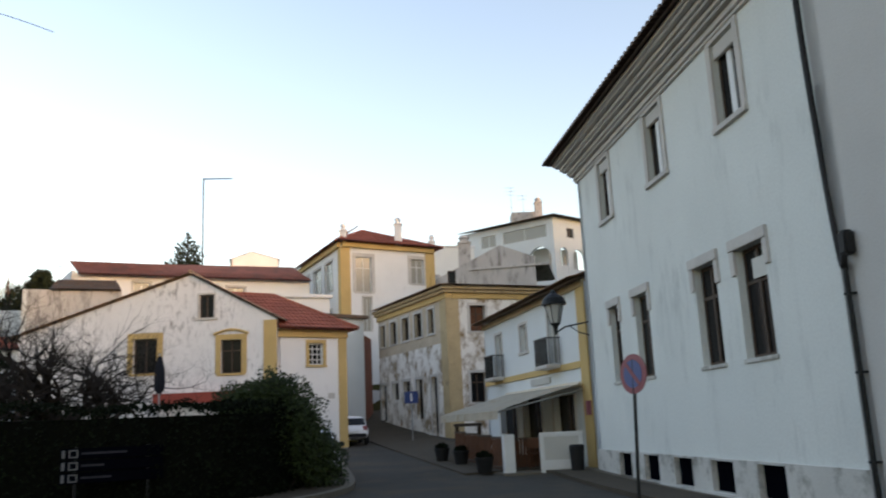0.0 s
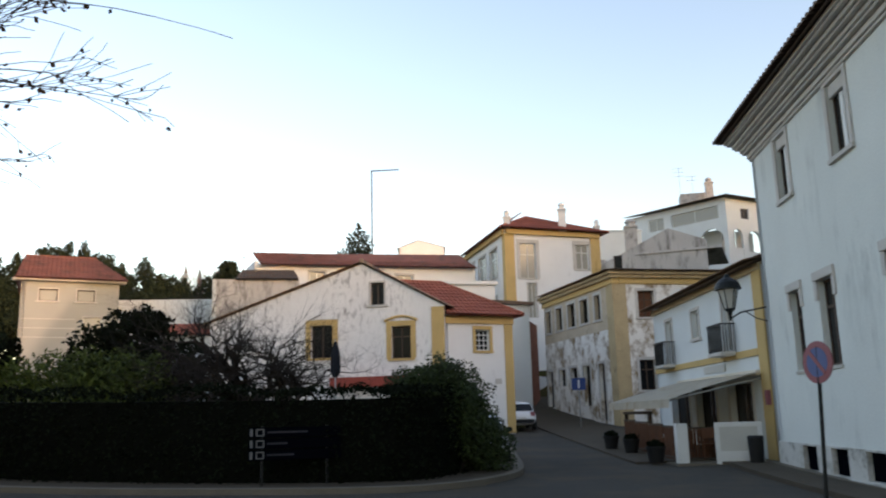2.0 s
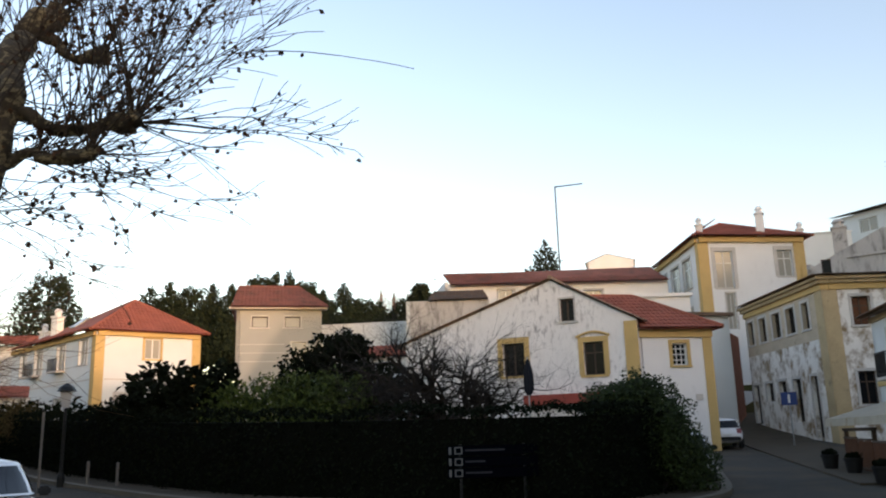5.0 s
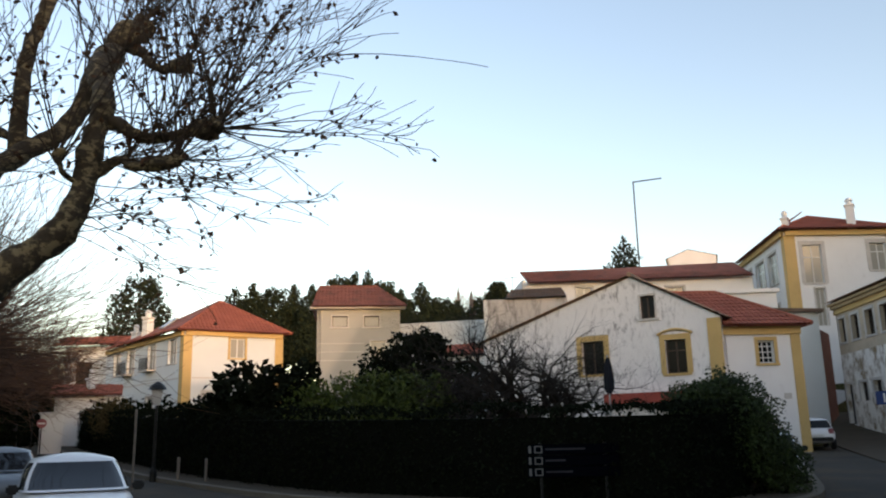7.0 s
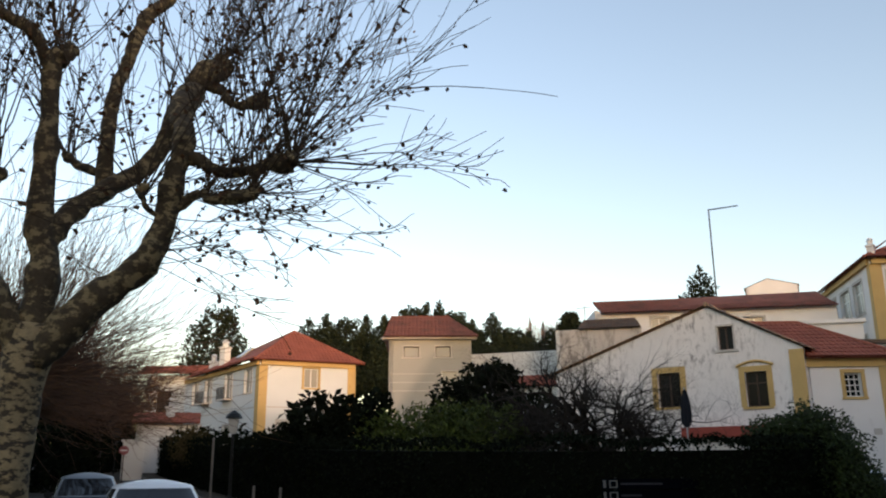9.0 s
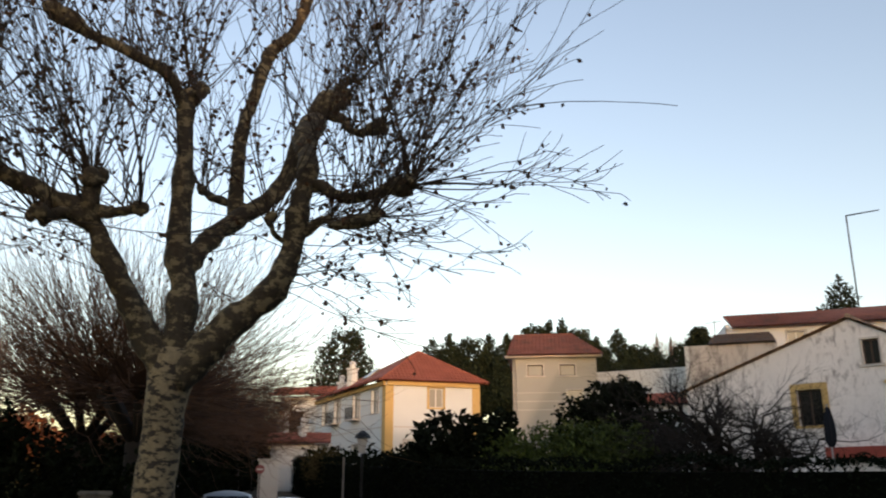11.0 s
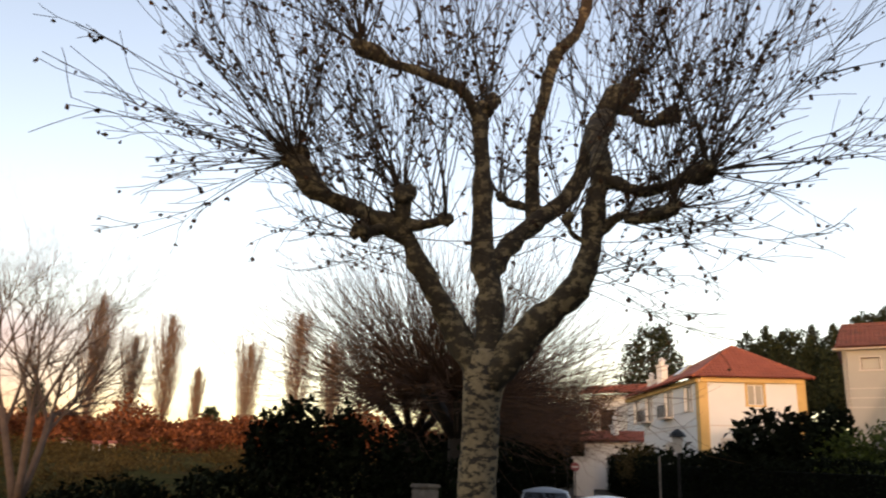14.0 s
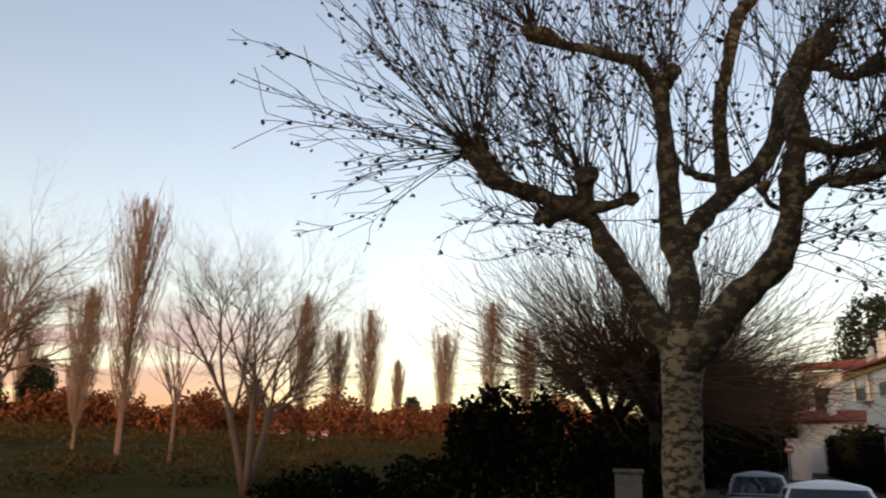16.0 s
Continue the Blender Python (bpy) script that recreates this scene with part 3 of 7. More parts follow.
def tavern():
    h = thing("tavern", 3, 30, 0.3, "white two-storey tavern with ochre corner strips and an awning", "building")
    a, b, L = REST_A, REST_B, 11.28
    f = lambda u: L - u
    doors = [(f(9.55), f(8.75), 3.35, 5.0), (f(3.3), f(2.5), 3.35, 5.05)]
    win = (f(6.35), f(5.6), 4.05, 5.0)
    low = [(f(9.4), f(7.3), 0.3, 2.3), (f(6.5), f(4.5), 0.2, 2.35), (f(3.3), f(1.4), 0.1, 2.35)]
    wall(h, a, b, -0.2, 5.55, PLASTER, doors + [win] + low)
    wall(h, b, along(a, b, L, -9), -0.2, 5.55, PLASTER)
    wall(h, along(a, b, 0, -9), a, -0.2, 5.55, PLASTER)
    for d in doors:
        window(h, a, b, *d, "two", WHITE, STONE, 0.1, 0.12, sill=False, pane=PANE_LIT)
    window(h, a, b, *win, "two", WHITE, STONE, 0.1, 0.12, pane=PANE_LIT)
    for d in low:
        window(h, a, b, *d, "two", WOOD, STONE, 0.1, 0.2, sill=False)
    strip(h, "corner_strip", a, b, f(0.62), f(0.0), 0.0, 5.55, OCHRE, 0.05, "ochre painted corner strip")
    strip(h, "eave_band", a, b, 0, f(0.0), 5.42, 5.62, OCHRE_STONE, 0.08, "ochre painted eave band")
    strip(h, "storey_band", a, b, 0, f(0.62), 3.08, 3.28, OCHRE, 0.06, "ochre painted band between the storeys")
    for u in (f(2.9), f(9.15)):
        slab = part("balcony", boxes((u - 0.62, u + 0.62, 3.2, 3.32, 0.0, 0.5), bevel=0.02), STONE, h, m=facade(a, b))
        bars = [(u - 0.6, u + 0.6, 4.13, 4.18, 0.44, 0.48), (u - 0.6, u + 0.6, 3.4, 3.43, 0.445, 0.475)]
        bars += [(u - 0.6 + 0.075 * k, u - 0.575 + 0.075 * k, 3.32, 4.13, 0.45, 0.465) for k in range(17)]
        bars += [(u + s * 0.59 - 0.01, u + s * 0.59 + 0.01, 3.32, 4.13, w, w + 0.02) for s in (-1, 1) for w in (0.04, 0.12, 0.20, 0.28, 0.36)]
        bars += [(u + s * 0.59 - 0.015, u + s * 0.59 + 0.015, 4.135, 4.175, 0.0, 0.44) for s in (-1, 1)]
        for row in bars:
            part("baluster", boxes(row), IRON, slab, "", facade(a, b))
    m = facade(a, b)
    pt = lambda u, v, w: tuple(m @ Vector((u, v, w)))
    roof(h, "roof", [[pt(-0.2, 5.63, 0.45), pt(L + 0.1, 5.63, 0.45), pt(L + 0.1, 7.0, -4.5), pt(-0.2, 7.0, -4.5)]], TILE_PALE, "old tiled roof")
    # awning
    aw = part("awning", boxes((f(8.2), f(0.65), 2.52, 2.68, 0.0, 0.14), bevel=0.02), AWNING, h, "cream canvas awning, unrolled", m)
    bm = bmesh.new()
    n, top, low_ = 16, [], []
    for i in range(n + 1):
        u = f(8.2) + 7.75 * i / n
        sag = 0.02 * math.sin(i * 2.1)
        top.append([bm.verts.new((u, 2.62, 0.1)), bm.verts.new((u, 2.26 + sag, 1.5)), bm.verts.new((u, 1.93, 2.7)), bm.verts.new((u, 1.69, 2.72))])
    for i in range(n):
        for k in range(3):
            bm.faces.new((top[i][k], top[i + 1][k], top[i + 1][k + 1], top[i][k + 1]))
    bmesh.ops.solidify(bm, geom=bm.faces[:], thickness=0.012)
    part("canvas", bm, AWNING, aw, "sagging cream canvas", m)
    part("awning_arm", boxes((f(8.1), f(0.5), 1.86, 1.91, 2.65, 2.69)), STEEL, aw, m=m)
    for u in (f(0.6), f(8.1)):
        verts, faces = [], []
        tube(verts, faces, [Vector((u, 2.45, 0.02)), Vector((u, 1.9, 2.65))], [0.03, 0.03], 6)
        part("awning_arm", raw("awning_arm", verts, faces, STEEL), STEEL, aw, m=m)
    return h


tavern()


# ---- the old building with peeling plaster ----
def old_building():
    c, far_l, far_r = (0.08, 44.0), (-4.3, 53.1), (7.0, 47.0)
    h = thing("old_building", 2, 47, 1.2, "run-down two-storey building with peeling plaster and ochre stone corner", "building")
    L, W = 10.1, 7.54
    f = lambda u: L - u
    ups = [(f(2.4), f(1.65)), (f(4.35), f(3.3)), (f(6.2), f(5.15)), (f(8.05), f(7.1)), (f(9.8), f(8.95))]
    lows = [(f(2.3), f(1.55), 1.2, 4.2), (f(4.4), f(3.45), 2.0, 4.2), (f(6.25), f(5.25), 3.0, 4.2), (f(8.0), f(7.0), 3.2, 4.2), (f(9.85), f(9.0), 2.0, 4.2)]
    holes = [(u0, u1, 6.55, 7.9) for u0, u1 in ups] + lows
    wall(h, far_l, c, 0.2, 5.9, PLASTER_WORN, lows)
    wall(h, far_l, c, 5.9, 8.4, STONE_UPPER, holes[:5], name="upper_wall", label="bare beige rubble plaster of the upper storey")
    for u0, u1 in ups:
        window(h, far_l, c, u0, u1, 6.55, 7.9, "sash", WOOD, STONE, 0.16, 0.2)
    for d in lows:
        window(h, far_l, c, *d, "two", WOOD, STONE, 0.14, 0.2, sill=False)
    wall(h, c, far_r, 0.2, 8.4, PLASTER_WORN, [(1.35, 2.25, 6.45, 7.85), (1.2, 2.1, 2.7, 4.25), (4.2, 5.1, 6.45, 7.85)])
    for d in ((1.35, 2.25, 6.45, 7.85), (1.2, 2.1, 2.7, 4.25), (4.2, 5.1, 6.45, 7.85)):
        window(h, c, far_r, *d, "cross", WOOD, STONE, 0.14, 0.2, pane=BAMBOO if d[3] > 7 else None)
    strip(h, "corner_strip", far_l, c, f(0.75), f(-0.04), 0.2, 8.2, OCHRE_STONE, 0.06, "weathered ochre stone corner")
    strip(h, "corner_strip", c, far_r, 0.0, 0.7, 0.2, 8.2, OCHRE_STONE, 0.06, "weathered ochre stone corner")
    for v0, v1, out in ((8.2, 8.5, 0.1), (8.501, 8.68, 0.26), (8.681, 8.84, 0.42)):
        m = OCHRE if out < 0.2 else OCHRE_STONE
        part("cornice", boxes((-0.1, L + out, v0, v1, -0.3, out), bevel=0.02), m, h, "ochre moulded cornice", facade(far_l, c))
        part("cornice", boxes((0.31, W, v0, v1, -0.3, out - 0.003), bevel=0.02), m, h, "ochre moulded cornice", facade(c, far_r))
    p = lambda a, b, u, v, w: tuple(facade(a, b) @ Vector((u, v, w)))
    roof(h, "roof", [[p(far_l, c, 0, 8.86, 0.5), p(far_l, c, L + 0.45, 8.86, 0.5), (2.6, 51.0, 9.9)], [p(c, far_r, -0.45, 8.86, 0.5), p(c, far_r, W, 8.86, 0.5), (6.6, 51.5, 9.9), (2.6, 51.0, 9.9)]], TILE_PALE, "old patchy roof tiles")
    wall(h, far_r, (2.7, 56.4), 0.2, 8.4, PLASTER_WORN)
    # the rendered attic storey behind
    q = thing("grey_attic_house", 3.5, 59, 3.0, "grey rendered house with a low gable and a chimney", "building")
    a, b = (-0.6, 59.0), (6.5, 57.7)
    wall(q, a, b, 3.0, 14.2, PLASTER_DIRTY, [(0.9, 1.5, 11.2, 12.4)], cut=[(4.6, 14.05, -0.33, 1), (4.6, 14.05, 0.42, 1), (2.6, 13.0, -1, 2.2)])
    window(q, a, b, 0.9, 1.5, 11.2, 12.4, "sash", WOOD, None, sill=False)
    wall(q, along(a, b, 0, -7), a, 3.0, 12.2, PLASTER_DIRTY)
    pq = lambda u, v, w: tuple(facade(a, b) @ Vector((u, v, w)))
    part("roof", prism([pq(2.5, 0, 0.1)[:2], pq(8.2, 0, 0.1)[:2], pq(8.2, 0, -7)[:2], pq(2.5, 0, -7)[:2]], 12.3, 12.45), PLASTER_DIRTY, q)
    chimney(q, 1.6, 59.2, 11.0, 14.6, 0.85, PLASTER_DIRTY)
    return h


old_building()


# ---- the gabled farmhouse and its annex ----
def gable_house():
    h = thing("gabled_house", -12, 39, 1.2, "white gabled house with stained plaster and ochre window surrounds", "house")
    a, b = (-19.3, 37.5), (-7.62, 37.5)
    f = lambda x: -7.6 - x + 19.3
    W = 11.68
    wins = [(f(6.5), f(5.42), 4.45, 6.0), (f(2.55), f(1.62), 4.3, 5.8), (f(3.55), f(2.88), 6.84, 7.9)]
    pk = f(3.95)
    sl_l, sl_r = (8.9 - 6.6) / (11.1 - 3.95), (8.9 - 6.72) / 3.95
    wall(h, a, b, 0.5, 9.2, PLASTER_OLD, wins, cut=[(pk, 8.85, -sl_l, 1), (pk, 8.85, sl_r, 1)], label="white plaster streaked with black lichen")
    window(h, a, b, *wins[0], "two", WOOD, OCHRE, 0.26, 0.2)
    window(h, a, b, *wins[1], "cross", WOOD, OCHRE, 0.24, 0.2, arch=True)
    window(h, a, b, *wins[2], "two", WOOD, STONE, 0.08, 0.15)
    strip(h, "corner_strip", a, b, f(0.62), f(0.02), 0.8, 6.62, OCHRE, 0.05, "ochre painted corner strip")
    strip(h, "wall_ledge", a, b, f(5.4), f(1.0), 3.05, 3.5, RED_LEDGE, 0.5, "red tiled lean-to ledge")
    pt = lambda u, v, dy: (a[0] + u, 37.5 + dy, v)
    z_l = 8.92 - sl_l * (pk + 0.6)
    z_r = 8.92 - sl_r * (W - pk + 0.3)
    roof(h, "roof", [[pt(-0.6, z_l, 14), pt(-0.6, z_l, -0.12), pt(pk, 8.92, -0.12), pt(pk, 8.92, 14)], [pt(W + 0.3, z_r, -0.12), pt(W + 0.3, z_r, 14), pt(pk, 8.92, 14), pt(pk, 8.92, -0.12)]], TILE_PALE, "dark weathered roof tiles", ridges=[(pt(pk, 8.98, -0.1), pt(pk, 8.98, 14))])
    wall(h, (-7.62, 37.5), (-7.62, 51), 0.5, 6.6, PLASTER_OLD)
    wall(h, (-19.3, 51), (-19.3, 37.5), 0.5, 5.0, PLASTER_OLD)
    return h


gable_house()


def annex():
    h = thing("annex_house", -6, 40, 1.5, "white annex with ochre corner strips and hipped red tile roof", "house")
    a, b = (-7.55, 37.9), (-4.8, 39.7)
    L = math.hypot(b[0] - a[0], b[1] - a[1])
    f = lambda u: L - u
    win = (f(1.88), f(1.18), 4.6, 5.6)
    wall(h, a, b, 0.5, 6.2, LIMEWASH, [win])
    window(h, a, b, *win, "grid", WHITE, OCHRE, 0.16, 0.14)
    strip(h, "corner_strip", a, b, f(0.4), f(-0.03), 0.8, 5.85, OCHRE, 0.05, "ochre painted corner strip")
    strip(h, "eave_band", a, b, -0.2, f(-0.08), 5.86, 6.22, OCHRE, 0.1, "ochre painted eave band")
    c = along(a, b, L, -9)
    wall(h, b, c, 0.5, 6.2, LIMEWASH)
    m = facade(a, b)
    p = lambda u, v, w: tuple(m @ Vector((u, v, w)))
    pk0, pk1, pk2 = p(0.96, 8.3, -3.2), p(0.96, 8.3, -5.4), p(-1.8, 8.3, -3.2)
    roof(h, "roof", [[p(-0.15, 6.25, 0.45), p(L + 0.45, 6.25, 0.45), pk0, pk2], [p(L + 0.45, 6.25, 0.45), p(L + 0.45, 6.25, -9), pk1, pk0]], TILE, "bright red hipped tile roof", ridges=[(p(L + 0.45, 6.3, 0.45), pk0), (pk2, pk0)])
    # plaque on the wall
    part("plaque", boxes((f(0.95), f(0.62), 3.05, 3.3, 0.0, 0.03), bevel=0.005), STONE, h, "small grey wall plaque", m)
    return h


annex()


# ---- the tall house with ochre corners ----
TOW_C, TOW_R, TOW_L = (-8.16, 65.49), (-0.73, 70.0), (-15.2, 80.6)


def tall_house():
    h = thing("tall_house", -5, 70, 4, "tall white house with broad ochre corners and red hipped roof", "house")
    c, r, l = TOW_C, TOW_R, TOW_L
    LF, LL = math.hypot(r[0] - c[0], r[1] - c[1]), math.hypot(l[0] - c[0], l[1] - c[1])
    g = lambda u: LL - u
    fr = [(1.3, 2.7, 12.4, 15.3), (6.4, 7.6, 13.3, 15.4), (1.9, 2.6, 9.2, 12.0)]
    wall(h, c, r, 3, 16.3, LIMEWASH, fr)
    for w in fr[:2]:
        window(h, c, r, *w, "cross", WHITE, STONE, 0.3, 0.15, pane=PANE_LIT)
    window(h, c, r, *fr[2], "two", SHUTTER, STONE, 0.12, 0.1, sill=False, pane=PANE_LIT)
    ls = [(g(4.4), g(2.3), 12.9, 15.3), (g(7.9), g(5.6), 12.9, 15.3), (g(11.6), g(9.2), 12.9, 15.3), (g(4.6), g(2.6), 9.2, 11.2), (g(8.2), g(6.2), 9.2, 11.2)]
    wall(h, l, c, 3, 16.3, LIMEWASH, ls)
    for w in ls:
        window(h, l, c, *w, "cross", WHITE, STONE, 0.2, 0.15, pane=PANE_LIT)
    strip(h, "corner_strip", c, r, -0.06, 0.8, 3, 16.0, OCHRE, 0.06, "broad ochre corner strip")
    strip(h, "corner_strip", c, r, LF - 0.9, LF, 3, 16.0, OCHRE, 0.06, "broad ochre corner strip")
    strip(h, "corner_strip", l, c, g(0.7), g(0.0), 3, 16.0, OCHRE, 0.05, "broad ochre corner strip")
    for a, b, n in ((c, r, LF), (l, c, LL)):
        strip(h, "eave_band", a, b, 0.062, n - 0.062, 16.0, 16.42, OCHRE, 0.25, "ochre painted eave band")
    wall(h, r, (r[0] - 6.8, r[1] + 14), 3, 16.3, LIMEWASH)
    p = lambda a, b, u, v, w: tuple(facade(a, b) @ Vector((u, v, w)))
    A, B, C = p(c, r, -0.6, 16.45, 0.6), p(c, r, LF + 0.6, 16.45, 0.6), p(l, c, 0, 16.45, 0.6)
    pk0, pk1 = (-7.0, 71.6, 18.7), (-11, 78, 18.7)
    roof(h, "roof", [[A, B, pk0], [C, A, pk0, pk1], [B, (B[0] - 7, B[1] + 14, 16.45), pk1, pk0]], TILE, "red hipped tile roof", 0.3, ridges=[(A, pk0), (B, pk0)])
    chimney(h, -8.05, 66.4, 16.6, 17.7, 0.5, LIMEWASH)
    chimney(h, -3.7, 69.2, 16.6, 18.7, 0.6, LIMEWASH)
    chimney(h, -0.9, 71.3, 16.4, 17.5, 0.5, LIMEWASH)
    return h


tall_house()


def long_house():
    h = thing("long_house", -20, 66, 5, "long white house with a low red tile roof", "house")
    a, b = (-26.0, 57.2), (-11.0, 67.4)
    L = math.hypot(b[0] - a[0], b[1] - a[1])
    wall(h, a, b, 4, 14.2, LIMEWASH, [(11.2, 12.6, 11.6, 12.8), (4.2, 5.4, 11.6, 12.8)], cut=[(0, 13.25, -0.032, 1)])
    window(h, a, b, 11.2, 12.6, 11.6, 12.8, "two", WHITE, STONE, 0.15, pane=PANE_LIT)
    window(h, a, b, 4.2, 5.4, 11.6, 12.8, "two", WHITE, STONE, 0.15, pane=PANE_LIT)
    p = lambda u, v, w: tuple(facade(a, b) @ Vector((u, v, w)))
    roof(h, "roof", [[p(0.4, 13.1, 0.5), p(L, 13.6, 0.5), p(L, 15.45, -3.2), p(0.4, 14.65, -3.2)]], TILE_DULL, "long red tile roof", 0.3)
    wall(h, along(a, b, 0, -6), a, 4, 13.4, LIMEWASH)
    # low wing in front with a red roof
    w = thing("lean_to", -10.5, 52, 4, "white lean-to with a band of cornice", "house")
    wall(w, (-13.5, 55), (-8.0, 57.5), 3, 10.6, LIMEWASH)
    part("cornice", boxes((-0.2, 6.2, 10.6, 10.85, -0.3, 0.2), bevel=0.03), LIMEWASH, w, m=facade((-13.5, 55), (-8.0, 57.5)))
    return h


long_house()


def arcade_building():
    h = thing("arcade_building", 8, 92, 10, "large white hillside building with arched balconies", "building")
    a, b, c = (2.5, 96.0), (12.2, 88.6), (19.5, 95.0)
    L, W = math.hypot(b[0] - a[0], b[1] - a[1]), math.hypot(c[0] - b[0], c[1] - b[1])
    arch = [(L - 3.3, L - 0.5, 16.6, 20.3)]
    ups = [(L - 6.6, L - 0.9, 21.3, 22.7), (L - 9.6, L - 7.6, 21.3, 22.7)]
    wall(h, a, b, 8, 23.4, PLASTER, arch + ups)
    for u in ups:
        window(h, a, b, *u, "two", WHITE, None, sill=False, pane=PANE_LIT)
    side = [(0.8, 2.2, 17.2, 20.1), (3.0, 5.0, 16.9, 20.1), (2.2, 3.4, 21.3, 22.4), (5.5, 6.6, 21.3, 22.4)]
    wall(h, b, c, 8, 23.4, PLASTER, side, label="white plaster lit by the low sun")
    for u in side[2:]:
        window(h, b, c, *u, "two", WOOD, None, sill=False)
    # recess walls and arch heads
    for A, B, (u0, u1, v0, v1) in ((a, b, arch[0]), (b, c, side[0]), (b, c, side[1])):
        bm = bmesh.new()
        n, rr = 10, (u1 - u0) / 2
        rise = min(rr, (v1 - v0) * 0.45)
        for s in (-1, 1):
            mid, corner = (u0 + u1) / 2, u0 if s < 0 else u1
            arc = [(mid + s * rr * math.cos(0.5 * math.pi * k / n), v1 - rise + rise * math.sin(0.5 * math.pi * k / n)) for k in range(n + 1)]
            ring = [(corner, v1)] + arc
            for w in (0.002, -0.3):
                bm.faces.new([bm.verts.new((u, v, w)) for u, v in ring])
            for (ua, va), (ub, vb) in zip(arc, arc[1:]):
                bm.faces.new([bm.verts.new(q) for q in ((ua, va, 0.002), (ub, vb, 0.002), (ub, vb, -0.3), (ua, va, -0.3))])
        head = part("arch", bm, PLASTER, h, m=facade(A, B))
        part("recess", boxes((u0 - 0.3, u1 + 0.3, v0 - 0.2, v1 + 0.1, -1.4, -1.3)), PLASTER_GREY, head, m=facade(A, B))
        part("railing", boxes((u0, u1, v0, v0 + 0.9, -0.12, -0.05)), PLASTER, head, m=facade(A, B))
    p = lambda A, B, u, v, w: tuple(facade(A, B) @ Vector((u, v, w)))
    roof(h, "roof", [[p(a, b, -0.5, 23.45, 0.7), p(a, b, L + 0.7, 23.45, 0.7), (13.2, 97, 24.9)], [p(b, c, -0.7, 23.45, 0.7), p(b, c, W, 23.45, 0.7), (13.2, 97, 24.9)]], TILE_OLD, "low tiled roof", 0.3)
    part("roof_terrace", boxes((8.2, 11.0, 93.5, 96, 23.6, 25.3), bevel=0.04), PLASTER_DIRTY, h)
    chimney(h, 11.2, 92.5, 23.3, 26.2, 0.8, PLASTER_DIRTY)
    low = thing("terrace_house", -1, 93, 10, "white flat-roofed house on the hillside", "building")
    wall(low, (-4.0, 88.0), (3.5, 90.0), 8, 20.6, PLASTER, [(4.6, 5.4, 17, 18)])
    part("parapet", boxes((-0.1, 7.9, 20.6, 20.8, -6, 0.1), bevel=0.03), PLASTER, low, m=facade((-4.0, 88.0), (3.5, 90.0)))
    window(low, (-4.0, 88.0), (3.5, 90.0), 4.6, 5.4, 17, 18, "two", WOOD, None, sill=False)
    return h


arcade_building()


